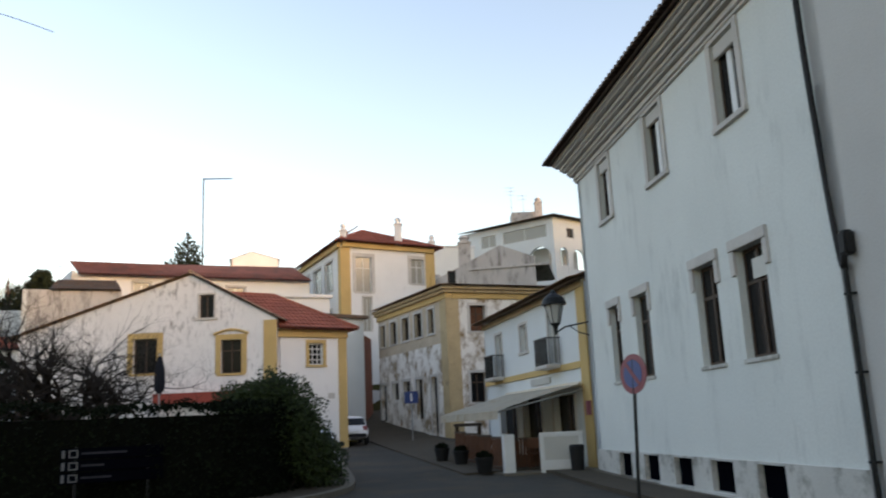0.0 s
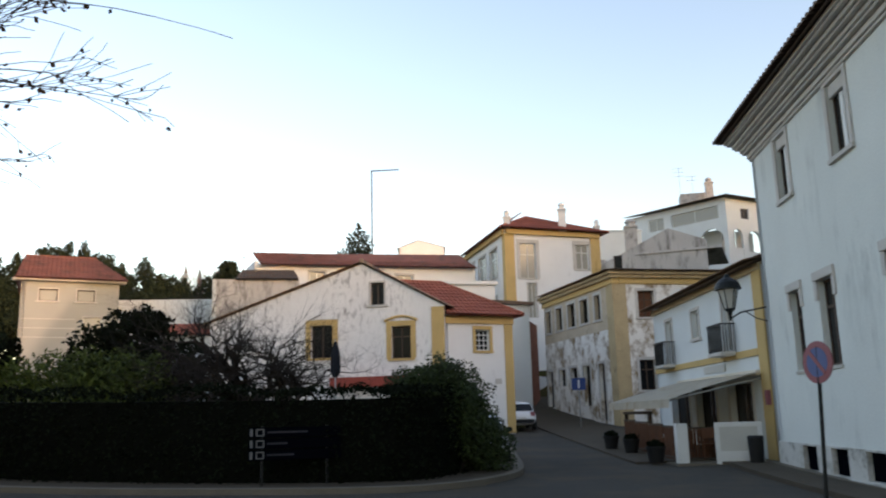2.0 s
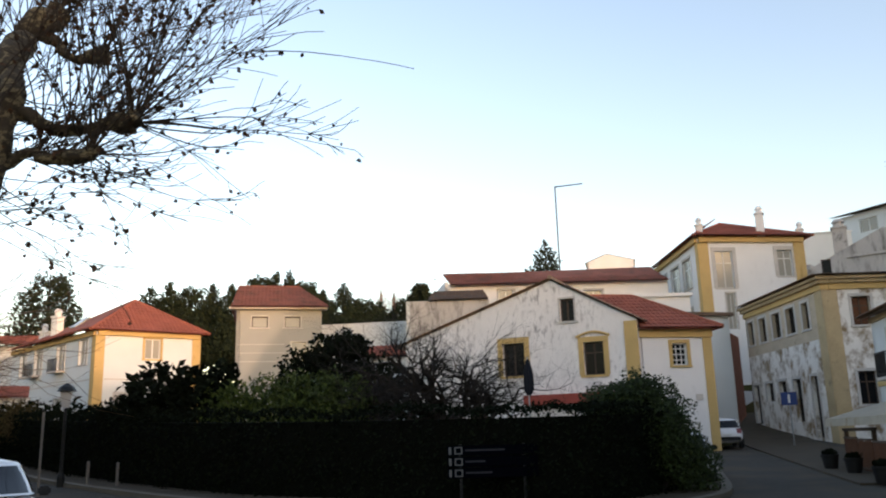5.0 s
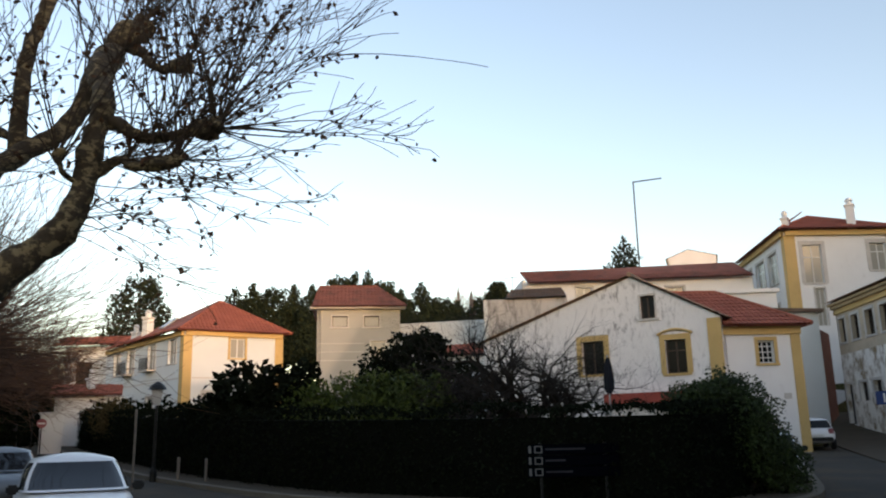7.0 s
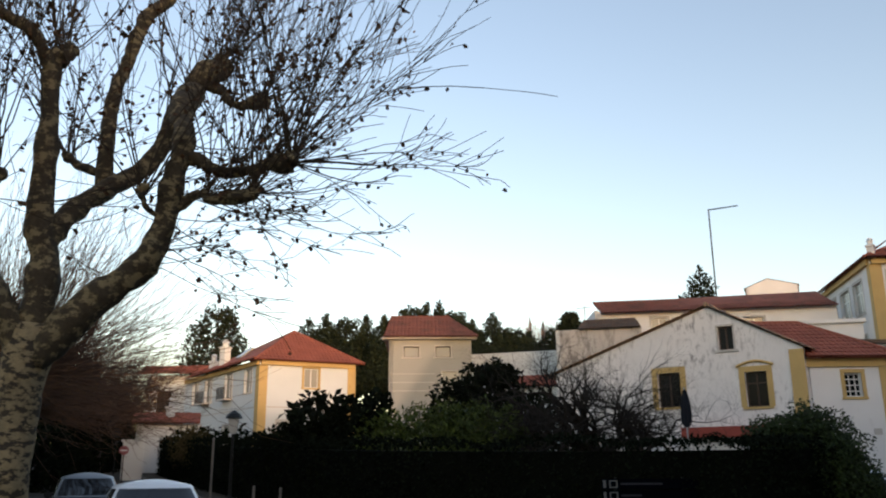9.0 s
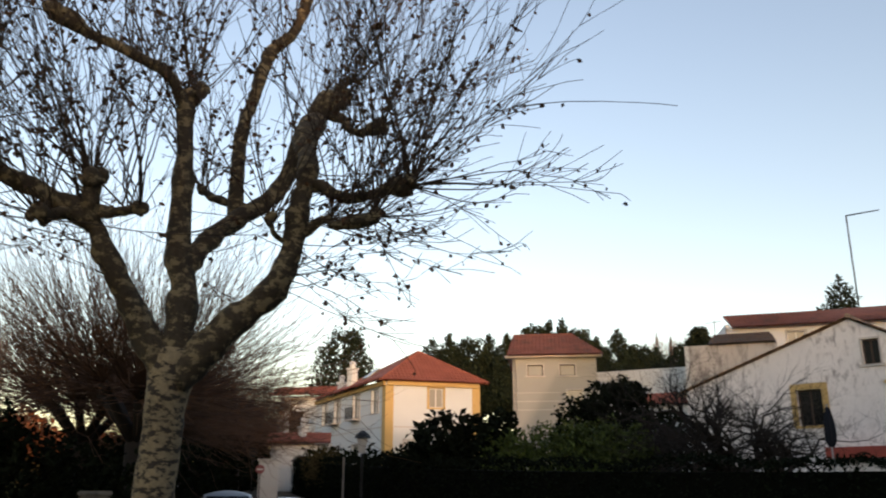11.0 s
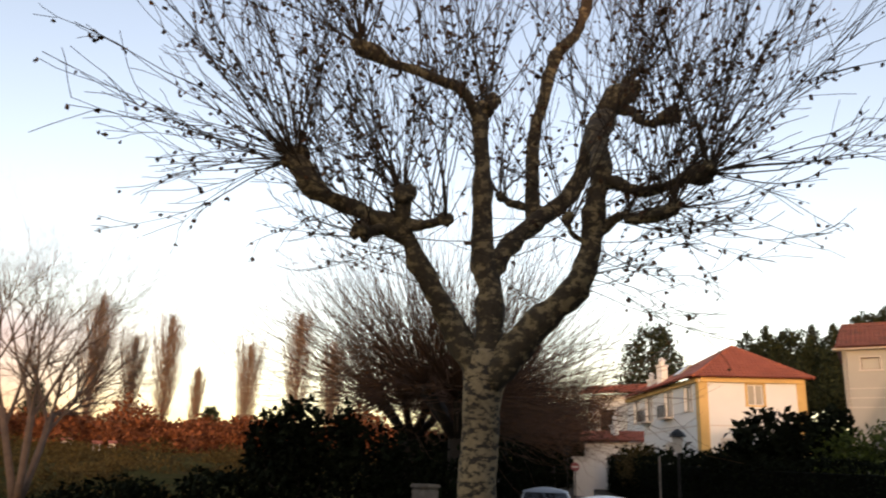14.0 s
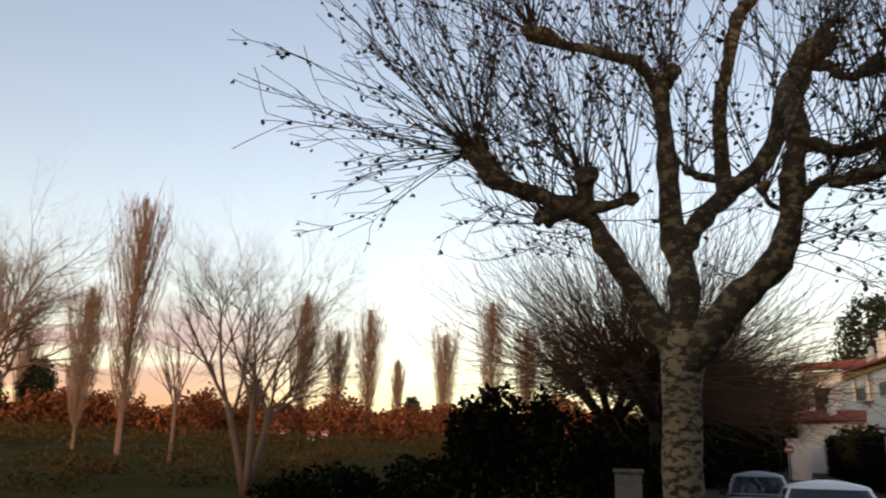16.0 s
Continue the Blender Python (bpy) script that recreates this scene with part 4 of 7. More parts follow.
# ---- houses beyond the garden ----
def hipped_house():
    h = thing("hipped_house", -46, 46, 2, "white house with ochre corner strips and a bright red hipped roof", "house")
    c = (-44.1, 40.7)
    r, l = (-40.6, 46.85), (-58.9, 46.1)
    LR, LL = math.hypot(r[0] - c[0], r[1] - c[1]), math.hypot(l[0] - c[0], l[1] - c[1])
    g = lambda u: LL - u
    top = 9.35
    wr = [(3.2, 4.25, 7.6, 9.0), (1.4, 2.3, 3.5, 5.2)]
    wall(h, c, r, 0.8, top, PLASTER, wr)
    for w in wr:
        window(h, c, r, *w, "two", WHITE, OCHRE if w[3] > 7 else STONE, 0.16, 0.12, pane=PANE_LIT)
    wl = [(g(2.7), g(1.4), 7.3, 9.0), (g(6.6), g(5.2), 7.2, 9.0), (g(10.9), g(9.5), 7.2, 9.0), (g(13.9), g(12.7), 7.2, 9.0), (g(6.6), g(5.2), 3.4, 5.2), (g(10.9), g(9.5), 3.4, 5.2)]
    wall(h, l, c, 0.8, top, PLASTER, wl)
    for w in wl:
        window(h, l, c, *w, "two", WHITE, STONE, 0.12, 0.12, pane=PANE_LIT)
    for u in (g(6.0), g(10.6)):
        slab = part("balcony", boxes((u - 0.9, u + 0.9, 7.0, 7.12, 0, 0.6), bevel=0.02), STONE, h, m=facade(l, c))
        part("railing", boxes((u - 0.9, u + 0.9, 7.95, 8.0, 0.54, 0.58), *[(u - 0.88 + 0.11 * k, u - 0.85 + 0.11 * k, 7.12, 7.95, 0.55, 0.57) for k in range(17)]), IRON, slab, "dark iron railing", facade(l, c))
    strip(h, "corner_strip", c, r, -0.05, 0.55, 0.8, 9.1, OCHRE, 0.05, "ochre painted corner strip")
    strip(h, "corner_strip", c, r, LR - 0.6, LR, 0.8, 9.1, OCHRE, 0.05, "ochre painted corner strip")
    strip(h, "corner_strip", l, c, g(0.6), g(0.0), 0.8, 9.1, OCHRE, 0.05, "ochre painted corner strip")
    for a, b, n in ((c, r, LR), (l, c, LL)):
        strip(h, "eave_band", a, b, 0.06, n - 0.06, 9.1, 9.42, OCHRE, 0.2, "ochre painted eave band")
        strip(h, "storey_line", a, b, 0.62, n - 0.62, 6.15, 6.23, STONE, 0.03)
    p = lambda a, b, u, v, w: tuple(facade(a, b) @ Vector((u, v, w)))
    A, B = p(c, r, -0.5, 9.45, 0.5), p(c, r, LR + 0.5, 9.45, 0.5)
    C = p(l, c, 0, 9.45, 0.5)
    pk0, pk1 = (-45.4, 45.2, 12.15), (-56, 50.5, 12.15)
    D = (C[0] + 4, C[1] + 7, 9.45)
    roof(h, "roof", [[A, B, pk0], [C, A, pk0, pk1], [B, D, pk1, pk0]], TILE, "bright red hipped tile roof", 0.28, ridges=[(A, pk0), (B, pk0), (pk0, pk1)])
    part("skylight", boxes((-0.5, 0.5, -0.7, 0.7, 0.05, 0.16), bevel=0.02), PANE_LIT, h, "roof skylight", look((-50.2, 44.6, 10.95), (-52.2, 38.0, 20.0)))
    chimney(h, -52.6, 44.75, 9.5, 11.7, 0.62, PLASTER)
    chimney(h, -55.4, 46.0, 9.5, 10.9, 0.55, PLASTER)
    wall(h, r, D[:2], 0.8, top, PLASTER)
    # narrow wing beyond
    w = thing("wing_house", -63, 49, 2, "white wing with red roof and a small loggia", "house")
    a, b = (-65.6, 47.0), (-60.5, 50.0)
    wall(w, a, b, 1, 10.4, PLASTER, [(1.0, 2.4, 7.0, 9.0), (1.0, 2.4, 3.6, 5.6)])
    for v in (7.0, 3.6):
        window(w, a, b, 1.0, 2.4, v, v + 2, "two", WOOD, None, sill=False)
    for v in (10.4, 6.0):
        roof(w, "roof", [[(*along(a, b, -0.8, 1.0), v + 0.05), (*along(a, b, 6.2, 1.0), v + 0.05), (*along(a, b, 6.2, -1.5), v + 1.0), (*along(a, b, -0.8, -1.5), v + 1.0)]], TILE, "red tile roof", 0.3)
    return h


hipped_house()


def cream_house():
    h = thing("cream_house", -36, 52, 4, "narrow cream rendered house with a red tile roof", "house")
    a, b = (-37.5, 46.87), (-32.7, 50.4)
    L = math.hypot(b[0] - a[0], b[1] - a[1])
    s = L / 5.17
    wins = [(0.93 * s, 1.9 * s, 9.72, 10.5), (2.92 * s, 3.87 * s, 9.72, 10.5)]
    wall(h, a, b, 2, 11.0, PLASTER_CREAM, wins + [(3.3 * s, 4.3 * s, 6.0, 8.7)])
    for w in wins:
        window(h, a, b, *w, "sash", WOOD, STONE, 0.07, 0.16, pane=PANE_LIT)
    window(h, a, b, 3.3 * s, 4.3 * s, 6.0, 8.7, "sash", SHUTTER, STONE, 0.05, 0.08, sill=False, pane=PANE_LIT)
    for v in (7.3, 7.9, 8.5):
        strip(h, "moulding", a, b, 0.1, 2.9 * s, v, v + 0.05, STONE, 0.03)
    c = along(a, b, 0, -8)
    wall(h, c, a, 2, 11.0, PLASTER_GREY, [(5.5, 6.4, 8.6, 10.2)])
    window(h, c, a, 5.5, 6.4, 8.6, 10.2, "sash", WOOD, None, sill=False)
    part("eave", boxes((-0.5, L + 0.4, 11.0, 11.14, -0.3, 0.45), bevel=0.02), STONE, h, m=facade(a, b))
    p = lambda u, v, w: tuple(facade(a, b) @ Vector((u, v, w)))
    pk0, pk1 = p(0.0, 13.3, -3.6), p(3.9 * s, 13.3, -3.6)
    roof(h, "roof", [[p(-0.3, 11.15, 0.6), p(L + 0.5, 11.15, 0.6), pk1, pk0], [p(-0.3, 11.15, -7.6), p(-0.3, 11.15, 0.6), pk0]], TILE_DULL, "brownish red tile roof", 0.28, ridges=[(pk0, pk1)])
    return h


cream_house()


def back_walls():
    w = thing("garden_wall", -32, 57, 6, "long white rendered garden wall", "wall")
    wall(w, (-35.5, 54.6), (-27.6, 57.0), 4, 10.6, PLASTER)
    wall(w, (-43.5, 55.5), (-37.0, 57.5), 4, 10.0, PLASTER)
    s = thing("weathered_shed", -25, 54, 6, "weathered concrete shed with a ragged tiled top", "shed")
    a, b = (-27.4, 53.4), (-21.8, 55.6)
    wall(s, a, b, 5, 11.5, PLASTER_DIRTY)
    wall(s, along(a, b, 0, -5), a, 5, 11.5, PLASTER)
    roof(s, "roof", [[(*along(a, b, 1.6, 0.2), 11.5), (*along(a, b, 6.0, 0.2), 11.5), (*along(a, b, 5.6, -2.0), 12.5), (*along(a, b, 1.9, -2.0), 12.5)]], TILE_OLD, "ragged old tiles")
    k = thing("low_outhouse", -21, 41, 3, "low white outhouse with a red tile roof", "shed")
    a, b = (-23.5, 40.2), (-18.9, 41.4)
    wall(k, a, b, 1, 6.2, PLASTER)
    roof(k, "roof", [[(*along(a, b, -0.2, 0.3), 6.2), (*along(a, b, 4.8, 0.3), 6.2), (*along(a, b, 4.8, -2.2), 7.0), (*along(a, b, -0.2, -2.2), 7.0)]], TILE, "faded red tiles")
    f = thing("distant_block", -26, 108, 15, "distant pink apartment block in the last sunlight", "building")
    a, b = (-27.6, 106.5), (-21.7, 107.8)
    wall(f, a, b, 12, 25.2, LIMEWASH, [], cut=[(2.6, 25.0, -0.38, 1), (2.6, 25.0, 0.29, 1)])
    q = lambda u, v, w: tuple(facade(a, b) @ Vector((u, v, w)))
    roof(f, "roof", [[q(-0.2, 23.98, -6), q(-0.2, 23.98, 0.0), q(2.6, 25.04, 0.0), q(2.6, 25.04, -6)], [q(6.2, 24.0, 0.0), q(6.2, 24.0, -6), q(2.6, 25.04, -6), q(2.6, 25.04, 0.0)]], TILE_PALE, "pale tiled gable roof", 0.3)
    wall(f, b, along(a, b, 6.04, -6), 12, 23.95, LIMEWASH)
    wall(f, along(a, b, 0, -6), a, 12, 23.95, LIMEWASH)
    g = thing("gatehouse", -45, 33.5, 1, "small white gatehouse with red tiled top", "gatehouse")
    a, b = (-45.9, 32.4), (-43.4, 35.4)
    wall(g, a, b, 0.5, 4.75, PLASTER)
    wall(g, along(a, b, 0, -3), a, 0.5, 4.75, PLASTER)
    roof(g, "roof", [[(*along(a, b, -0.3, 0.4), 4.8), (*along(a, b, 3.8, 0.4), 4.8), (*along(a, b, 3.8, -1.6), 5.5), (*along(a, b, -0.3, -1.6), 5.5)]], TILE, "red tiled top")
    chimney(g, -45.3, 34.4, 4.5, 6.0, 0.4, PLASTER)
    m = thing("lane_house", -6.5, 52, 2, "white house by the lane with a patch of bare brick", "house")
    a, b = (-7.6, 50.5), (-5.2, 52.6)
    wall(m, a, b, 1, 8.4, PLASTER, [(1.0, 1.6, 5.0, 7.2), (0.9, 1.8, 1.6, 4.0)])
    for q in ((1.0, 1.6, 5.0, 7.2), (0.9, 1.8, 1.6, 4.0)):
        window(m, a, b, *q, "two", WOOD, None, sill=False)
    wall(m, b, (-5.0, 55.5), 1, 7.4, BRICK)
    part("roof", prism([along(a, b, -0.3, 0.3), along(a, b, 3.4, 0.3), along(a, b, 3.4, -5), along(a, b, -0.3, -5)], 8.4, 8.6), TILE_OLD, m)
    lw = thing("lane_wall", -6.0, 47, 2, "low white wall beside the lane", "wall")
    wall(lw, (-6.3, 55.0), (-4.9, 60.0), 1.5, 4.2, PLASTER)
    wall(lw, (-6.6, 45.0), (-6.2, 50.0), 0.8, 4.0, PLASTER)


back_walls()


# ---- hedge, shrubs and trees ----
def leaf_cloud(rng, verts, faces, lobes, count, size, slim=0.55):
    """Adds many small bent leaves, spread through round lobes (x, y, z, rx, ry, rz), thicker towards their skins."""
    weights = [l[3] * l[4] + l[4] * l[5] + l[3] * l[5] for l in lobes]
    for l in rng.choices(lobes, weights, k=count):
        d = Vector((rng.gauss(0, 1), rng.gauss(0, 1), rng.gauss(0, 1))).normalized()
        k = rng.random() ** 0.35 * (0.82 + 0.36 * (noise.noise((d.x * 2.2 + l[0], d.y * 2.2 + l[1], d.z * 2.2 + l[2])) + 0.35))
        c = Vector((l[0] + d.x * l[3] * k, l[1] + d.y * l[4] * k, l[2] + d.z * l[5] * k))
        one_leaf(rng, verts, faces, c, size * rng.uniform(0.6, 1.4), slim)


def one_leaf(rng, verts, faces, c, s, slim=0.55):
    a = Vector((rng.uniform(-1, 1), rng.uniform(-1, 1), rng.uniform(-1, 1))).normalized()
    b = a.orthogonal().normalized() * s * slim
    n = a.cross(b).normalized() * s * 0.18
    i = len(verts)
    verts += [c - a * s, c + b + n, c + a * s, c - b + n]
    faces += [(i, i + 1, i + 2), (i, i + 2, i + 3)]


def shrub(name, label, lobes, count, size, mat, seed, category="shrub", slim=0.55, kind="", stem=True):
    rng = random.Random(seed)
    x, y = lobes[0][0], lobes[0][1]
    ob = thing(name, x, y, ground_z(x, y), label, category, kind=kind)
    if stem:
        verts, faces = [], []
        for k in range(6):
            l = lobes[k % len(lobes)]
            tip = Vector((l[0] + rng.uniform(-0.3, 0.3) * l[3], l[1] + rng.uniform(-0.3, 0.3) * l[4], l[2]))
            foot = Vector((x + rng.uniform(-0.2, 0.2), y + rng.uniform(-0.2, 0.2), ground_z(x, y) - 0.1))
            tube(verts, faces, [foot, foot.lerp(tip, 0.5) + Vector((rng.uniform(-0.2, 0.2), rng.uniform(-0.2, 0.2), 0.2)), tip], [0.07, 0.05, 0.02], 5)
        part("wood", raw("wood", verts, faces, BARK_DARK), BARK_DARK, ob)
    verts, faces = [], []
    leaf_cloud(rng, verts, faces, lobes, count, size, slim)
    part("crown", raw("crown", verts, faces, mat), mat, ob)
    return ob


def hedge():
    rng = random.Random(5)
    ob = thing("hedge", -10, 20.5, 0, "tall clipped dark evergreen hedge beside the pavement", "hedge", kind="stuff")
    line = [p for p in kerb_line if not (p.y > 26.5 and p.x > -20) and p.x > -46]
    verts, faces = [], []
    for i in range(len(line) - 1):
        d = (line[i + 1] - line[i])
        L = d.length
        d.normalize()
        n = Vector((-d.y, d.x))
        for k in range(int(L * 420)):
            p = line[i] + d * rng.uniform(0, L)
            face = rng.random()
            wob = 0.16 * noise.noise((p.x * 0.8, p.y * 0.8, 1.0)) + 0.07 * noise.noise((p.x * 3, p.y * 3, 4.0))
            top = 2.12 + wob * 1.3
            if face < 0.66:
                z = rng.random() * top
                q = p + n * (1.25 + rng.gauss(0, 0.06) - wob + 0.12 * noise.noise((p.x * 1.5, z * 1.5, 2.0)))
            else:
                z = top + rng.gauss(0, 0.05)
                q = p + n * rng.uniform(1.25, 2.7)
            one_leaf(rng, verts, faces, Vector((q.x, q.y, ground_z(q.x, q.y) + 0.1 + z)), rng.uniform(0.035, 0.075))
    part("foliage", raw("foliage", verts, faces, LEAF_SHADE_DARK), LEAF_SHADE_DARK, ob)
    # dark sheet behind the leaves in place of the hedge's inner shade
    ribbon("inside", "near-black core standing in for shade inside the hedge", "", HEDGE_SHADE, line, 1.42, 2.6, 2.0, 2.1, "", ob)
    return ob


hedge()
shrub("laurel_bush", "rounded dark green bush growing over the hedge", [(-4.15, 20.9, 1.9, 1.15, 1.0, 1.25), (-4.9, 20.8, 2.0, 0.9, 0.8, 0.9), (-3.6, 21.2, 1.2, 0.75, 0.9, 0.95), (-4.3, 20.8, 2.6, 0.7, 0.7, 0.42), (-3.3, 21.6, 0.8, 0.7, 0.8, 0.85), (-5.0, 20.7, 2.35, 0.8, 0.7, 0.6)], 24000, 0.042, LEAF, 11)
for k, (x, y, h, w) in enumerate(((-18.4, 22.6, 3.75, 1.3), (-16.9, 23.2, 4.0, 1.25), (-15.6, 23.8, 4.1, 1.2), (-14.6, 24.4, 3.9, 1.1))):
    shrub("garden_shrub", "upright leafy green garden shrub behind the hedge", [(x, y, h - 1.5, w, w, 1.5), (x + 0.5, y + 0.3, h - 2.2, w, w, 1.4), (x - 0.6, y, h - 0.9, w * 0.5, w * 0.5, 0.9), (x + 0.4, y, h - 0.8, w * 0.4, w * 0.5, 0.85)], 3800, 0.10, LEAF_BRIGHT, 20 + k, slim=0.3)
shrub("broadleaf_shrub", "dark broad-leaved shrub behind the hedge", [(-20.4, 21.4, 3.1, 1.3, 1.1, 1.3), (-19.4, 22.1, 3.0, 1.1, 1.0, 1.4), (-21.8, 22.0, 2.5, 1.2, 1.0, 1.1), (-18.8, 22.9, 3.7, 0.6, 0.6, 0.8)], 2800, 0.14, LEAF_SHADE_DARK, 31)
shrub("broadleaf_shrub", "dark broad-leaved shrub behind the hedge", [(-23.4, 22.9, 2.2, 1.4, 1.2, 1.3), (-26.0, 24.4, 2.3, 1.6, 1.4, 1.2), (-30, 27.0, 2.6, 1.8, 1.4, 1.2), (-34.5, 28.4, 2.9, 2.0, 1.4, 1.3), (-38.2, 30.2, 3.0, 1.8, 1.3, 1.2)], 3200, 0.12, LEAF_SHADE_DARK, 32)
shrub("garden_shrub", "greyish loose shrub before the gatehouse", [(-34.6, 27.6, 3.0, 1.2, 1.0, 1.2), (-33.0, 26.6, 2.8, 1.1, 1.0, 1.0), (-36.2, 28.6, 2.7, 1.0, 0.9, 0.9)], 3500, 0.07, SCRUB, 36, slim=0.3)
shrub("laurel_tree", "dark rounded evergreen tree behind the hedge", [(-16.9, 27.2, 4.4, 1.5, 1.4, 1.4), (-18.0, 26.6, 3.6, 1.3, 1.3, 1.6), (-15.6, 27.9, 3.6, 1.2, 1.3, 1.3), (-16.4, 27.0, 5.2, 0.9, 0.9, 0.6)], 7500, 0.10, LEAF_SHADE_DARK, 33, "tree")


def grow(rng, verts, faces, p, d, length, rad, level, spread, up, kids, sides=4, segs=5, ratio=0.62, tips=None, gnarl=0.13):
    """A limb and, in turn, its branches; up: how far they turn to the sky."""
    pts, r = [p.copy()], [rad]
    d = d.normalized()
    for s in range(segs):
        d = (d + Vector((rng.gauss(0, gnarl), rng.gauss(0, gnarl), rng.gauss(0, gnarl * 0.8) + up * 0.12))).normalized()
        p = p + d * length / segs
        pts.append(p.copy())
        r.append(rad * (1 - 0.75 * (s + 1) / segs))
    tube(verts, faces, pts, r, sides if level > 1 else 3)
    if tips is not None and level <= 1:
        tips.append(pts[-1])
    if level <= 0:
        return
    for k in range(kids):
        i = rng.randint(max(1, segs // 3), segs)
        q = pts[i]
        axis = Vector((rng.gauss(0, 1), rng.gauss(0, 1), rng.gauss(0, 1)))
        dd = (pts[i] - pts[i - 1]).normalized()
        side = (axis - dd * axis.dot(dd)).normalized()
        a = spread * rng.uniform(0.6, 1.3)
        grow(rng, verts, faces, q, dd * math.cos(a) + side * math.sin(a), length * ratio * rng.uniform(0.7, 1.2), r[i] * 0.72, level - 1, spread, up, kids, sides, max(3, segs - 1), ratio, tips, gnarl)


def bare_tree(name, label, x, y, height, rad, seed, mat, spread=0.55, up=0.5, kids=4, levels=4, first=0.35, stems=1, ratio=0.62, lean=0.1, category="tree", gnarl=0.13):
    rng = random.Random(seed)
    z = ground_z(x, y)
    ob = thing(name, x, y, z, label, category)
    verts, faces = [], []
    tv, tf = [], []
    for s in range(stems):
        d = Vector((rng.uniform(-lean, lean) + (0.25 * math.cos(s * 2.4) if stems > 1 else 0), rng.uniform(-lean, lean) + (0.25 * math.sin(s * 2.4) if stems > 1 else 0), 1)).normalized()
        foot = Vector((x, y, z - 0.1))
        top = foot + d * height * first
        tube(tv, tf, [foot, foot.lerp(top, 0.3) + Vector((0.02, 0.03, 0)), top], [rad * 1.25, rad, rad * 0.85], 8)
        for k in range(3 if stems > 1 else 5):
            a = 2 * math.pi * k / 4 + rng.random()
            dd = (d + Vector((math.cos(a), math.sin(a), 0)) * spread * rng.uniform(0.5, 1.1)).normalized() if k else d
            grow(rng, verts, faces, top - d * rng.uniform(0, height * first * 0.3), dd, height * (1 - first) * rng.uniform(0.55, 0.75), rad * 0.6, levels - 1, spread, up, kids, 4, 5, ratio, None, gnarl)
    part("trunk", raw("trunk", tv, tf, mat, True), mat, ob)
    part("crown", raw("crown", verts, faces, mat), mat, ob)
    return ob


bare_tree("garden_tree", "bare dark twisted garden tree behind the hedge", -11.4, 25.0, 6.2, 0.36, 41, BARK_DARK, 0.95, 0.1, 5, 5, 0.34, 1, 0.68, 0.2, gnarl=0.3)
bare_tree("garden_tree", "bare dark twisted garden tree behind the hedge", -12.9, 24.6, 4.6, 0.22, 43, BARK_DARK, 0.95, 0.05, 5, 4, 0.35, 1, 0.7, 0.3, gnarl=0.3)
bare_tree("garden_tree", "bare dark twisted garden tree behind the hedge", -10.4, 25.4, 5.2, 0.22, 44, BARK_DARK, 0.95, 0.0, 6, 4, 0.35, 1, 0.7, 0.3, gnarl=0.3)

# ---- the pollarded plane tree ----
TREE = Vector((-11.9, 6.38, 0.0))
T_R, T_N = Vector((0.4726, 0.8813, 0)), Vector((-0.8813, 0.4726, 0))


def tree_at(r, z, dep=0.0):
    k = 1 + dep / 13.5
    return TREE + T_R * r * k + T_N * dep + Vector((0, 0, 1.6 + (z - 1.6) * k))


def bent(points, n=7):
    out = []
    for i in range(len(points) - 1):
        p0, p1, p2, p3 = (points[max(0, min(len(points) - 1, i + k))] for k in (-1, 0, 1, 2))
        for k in range(n):
            t = k / n
            out.append(0.5 * (2 * p1 + (p2 - p0) * t + (2 * p0 - 5 * p1 + 4 * p2 - p3) * t * t + (3 * p1 - p0 - 3 * p2 + p3) * t ** 3))
    return out + [points[-1]]


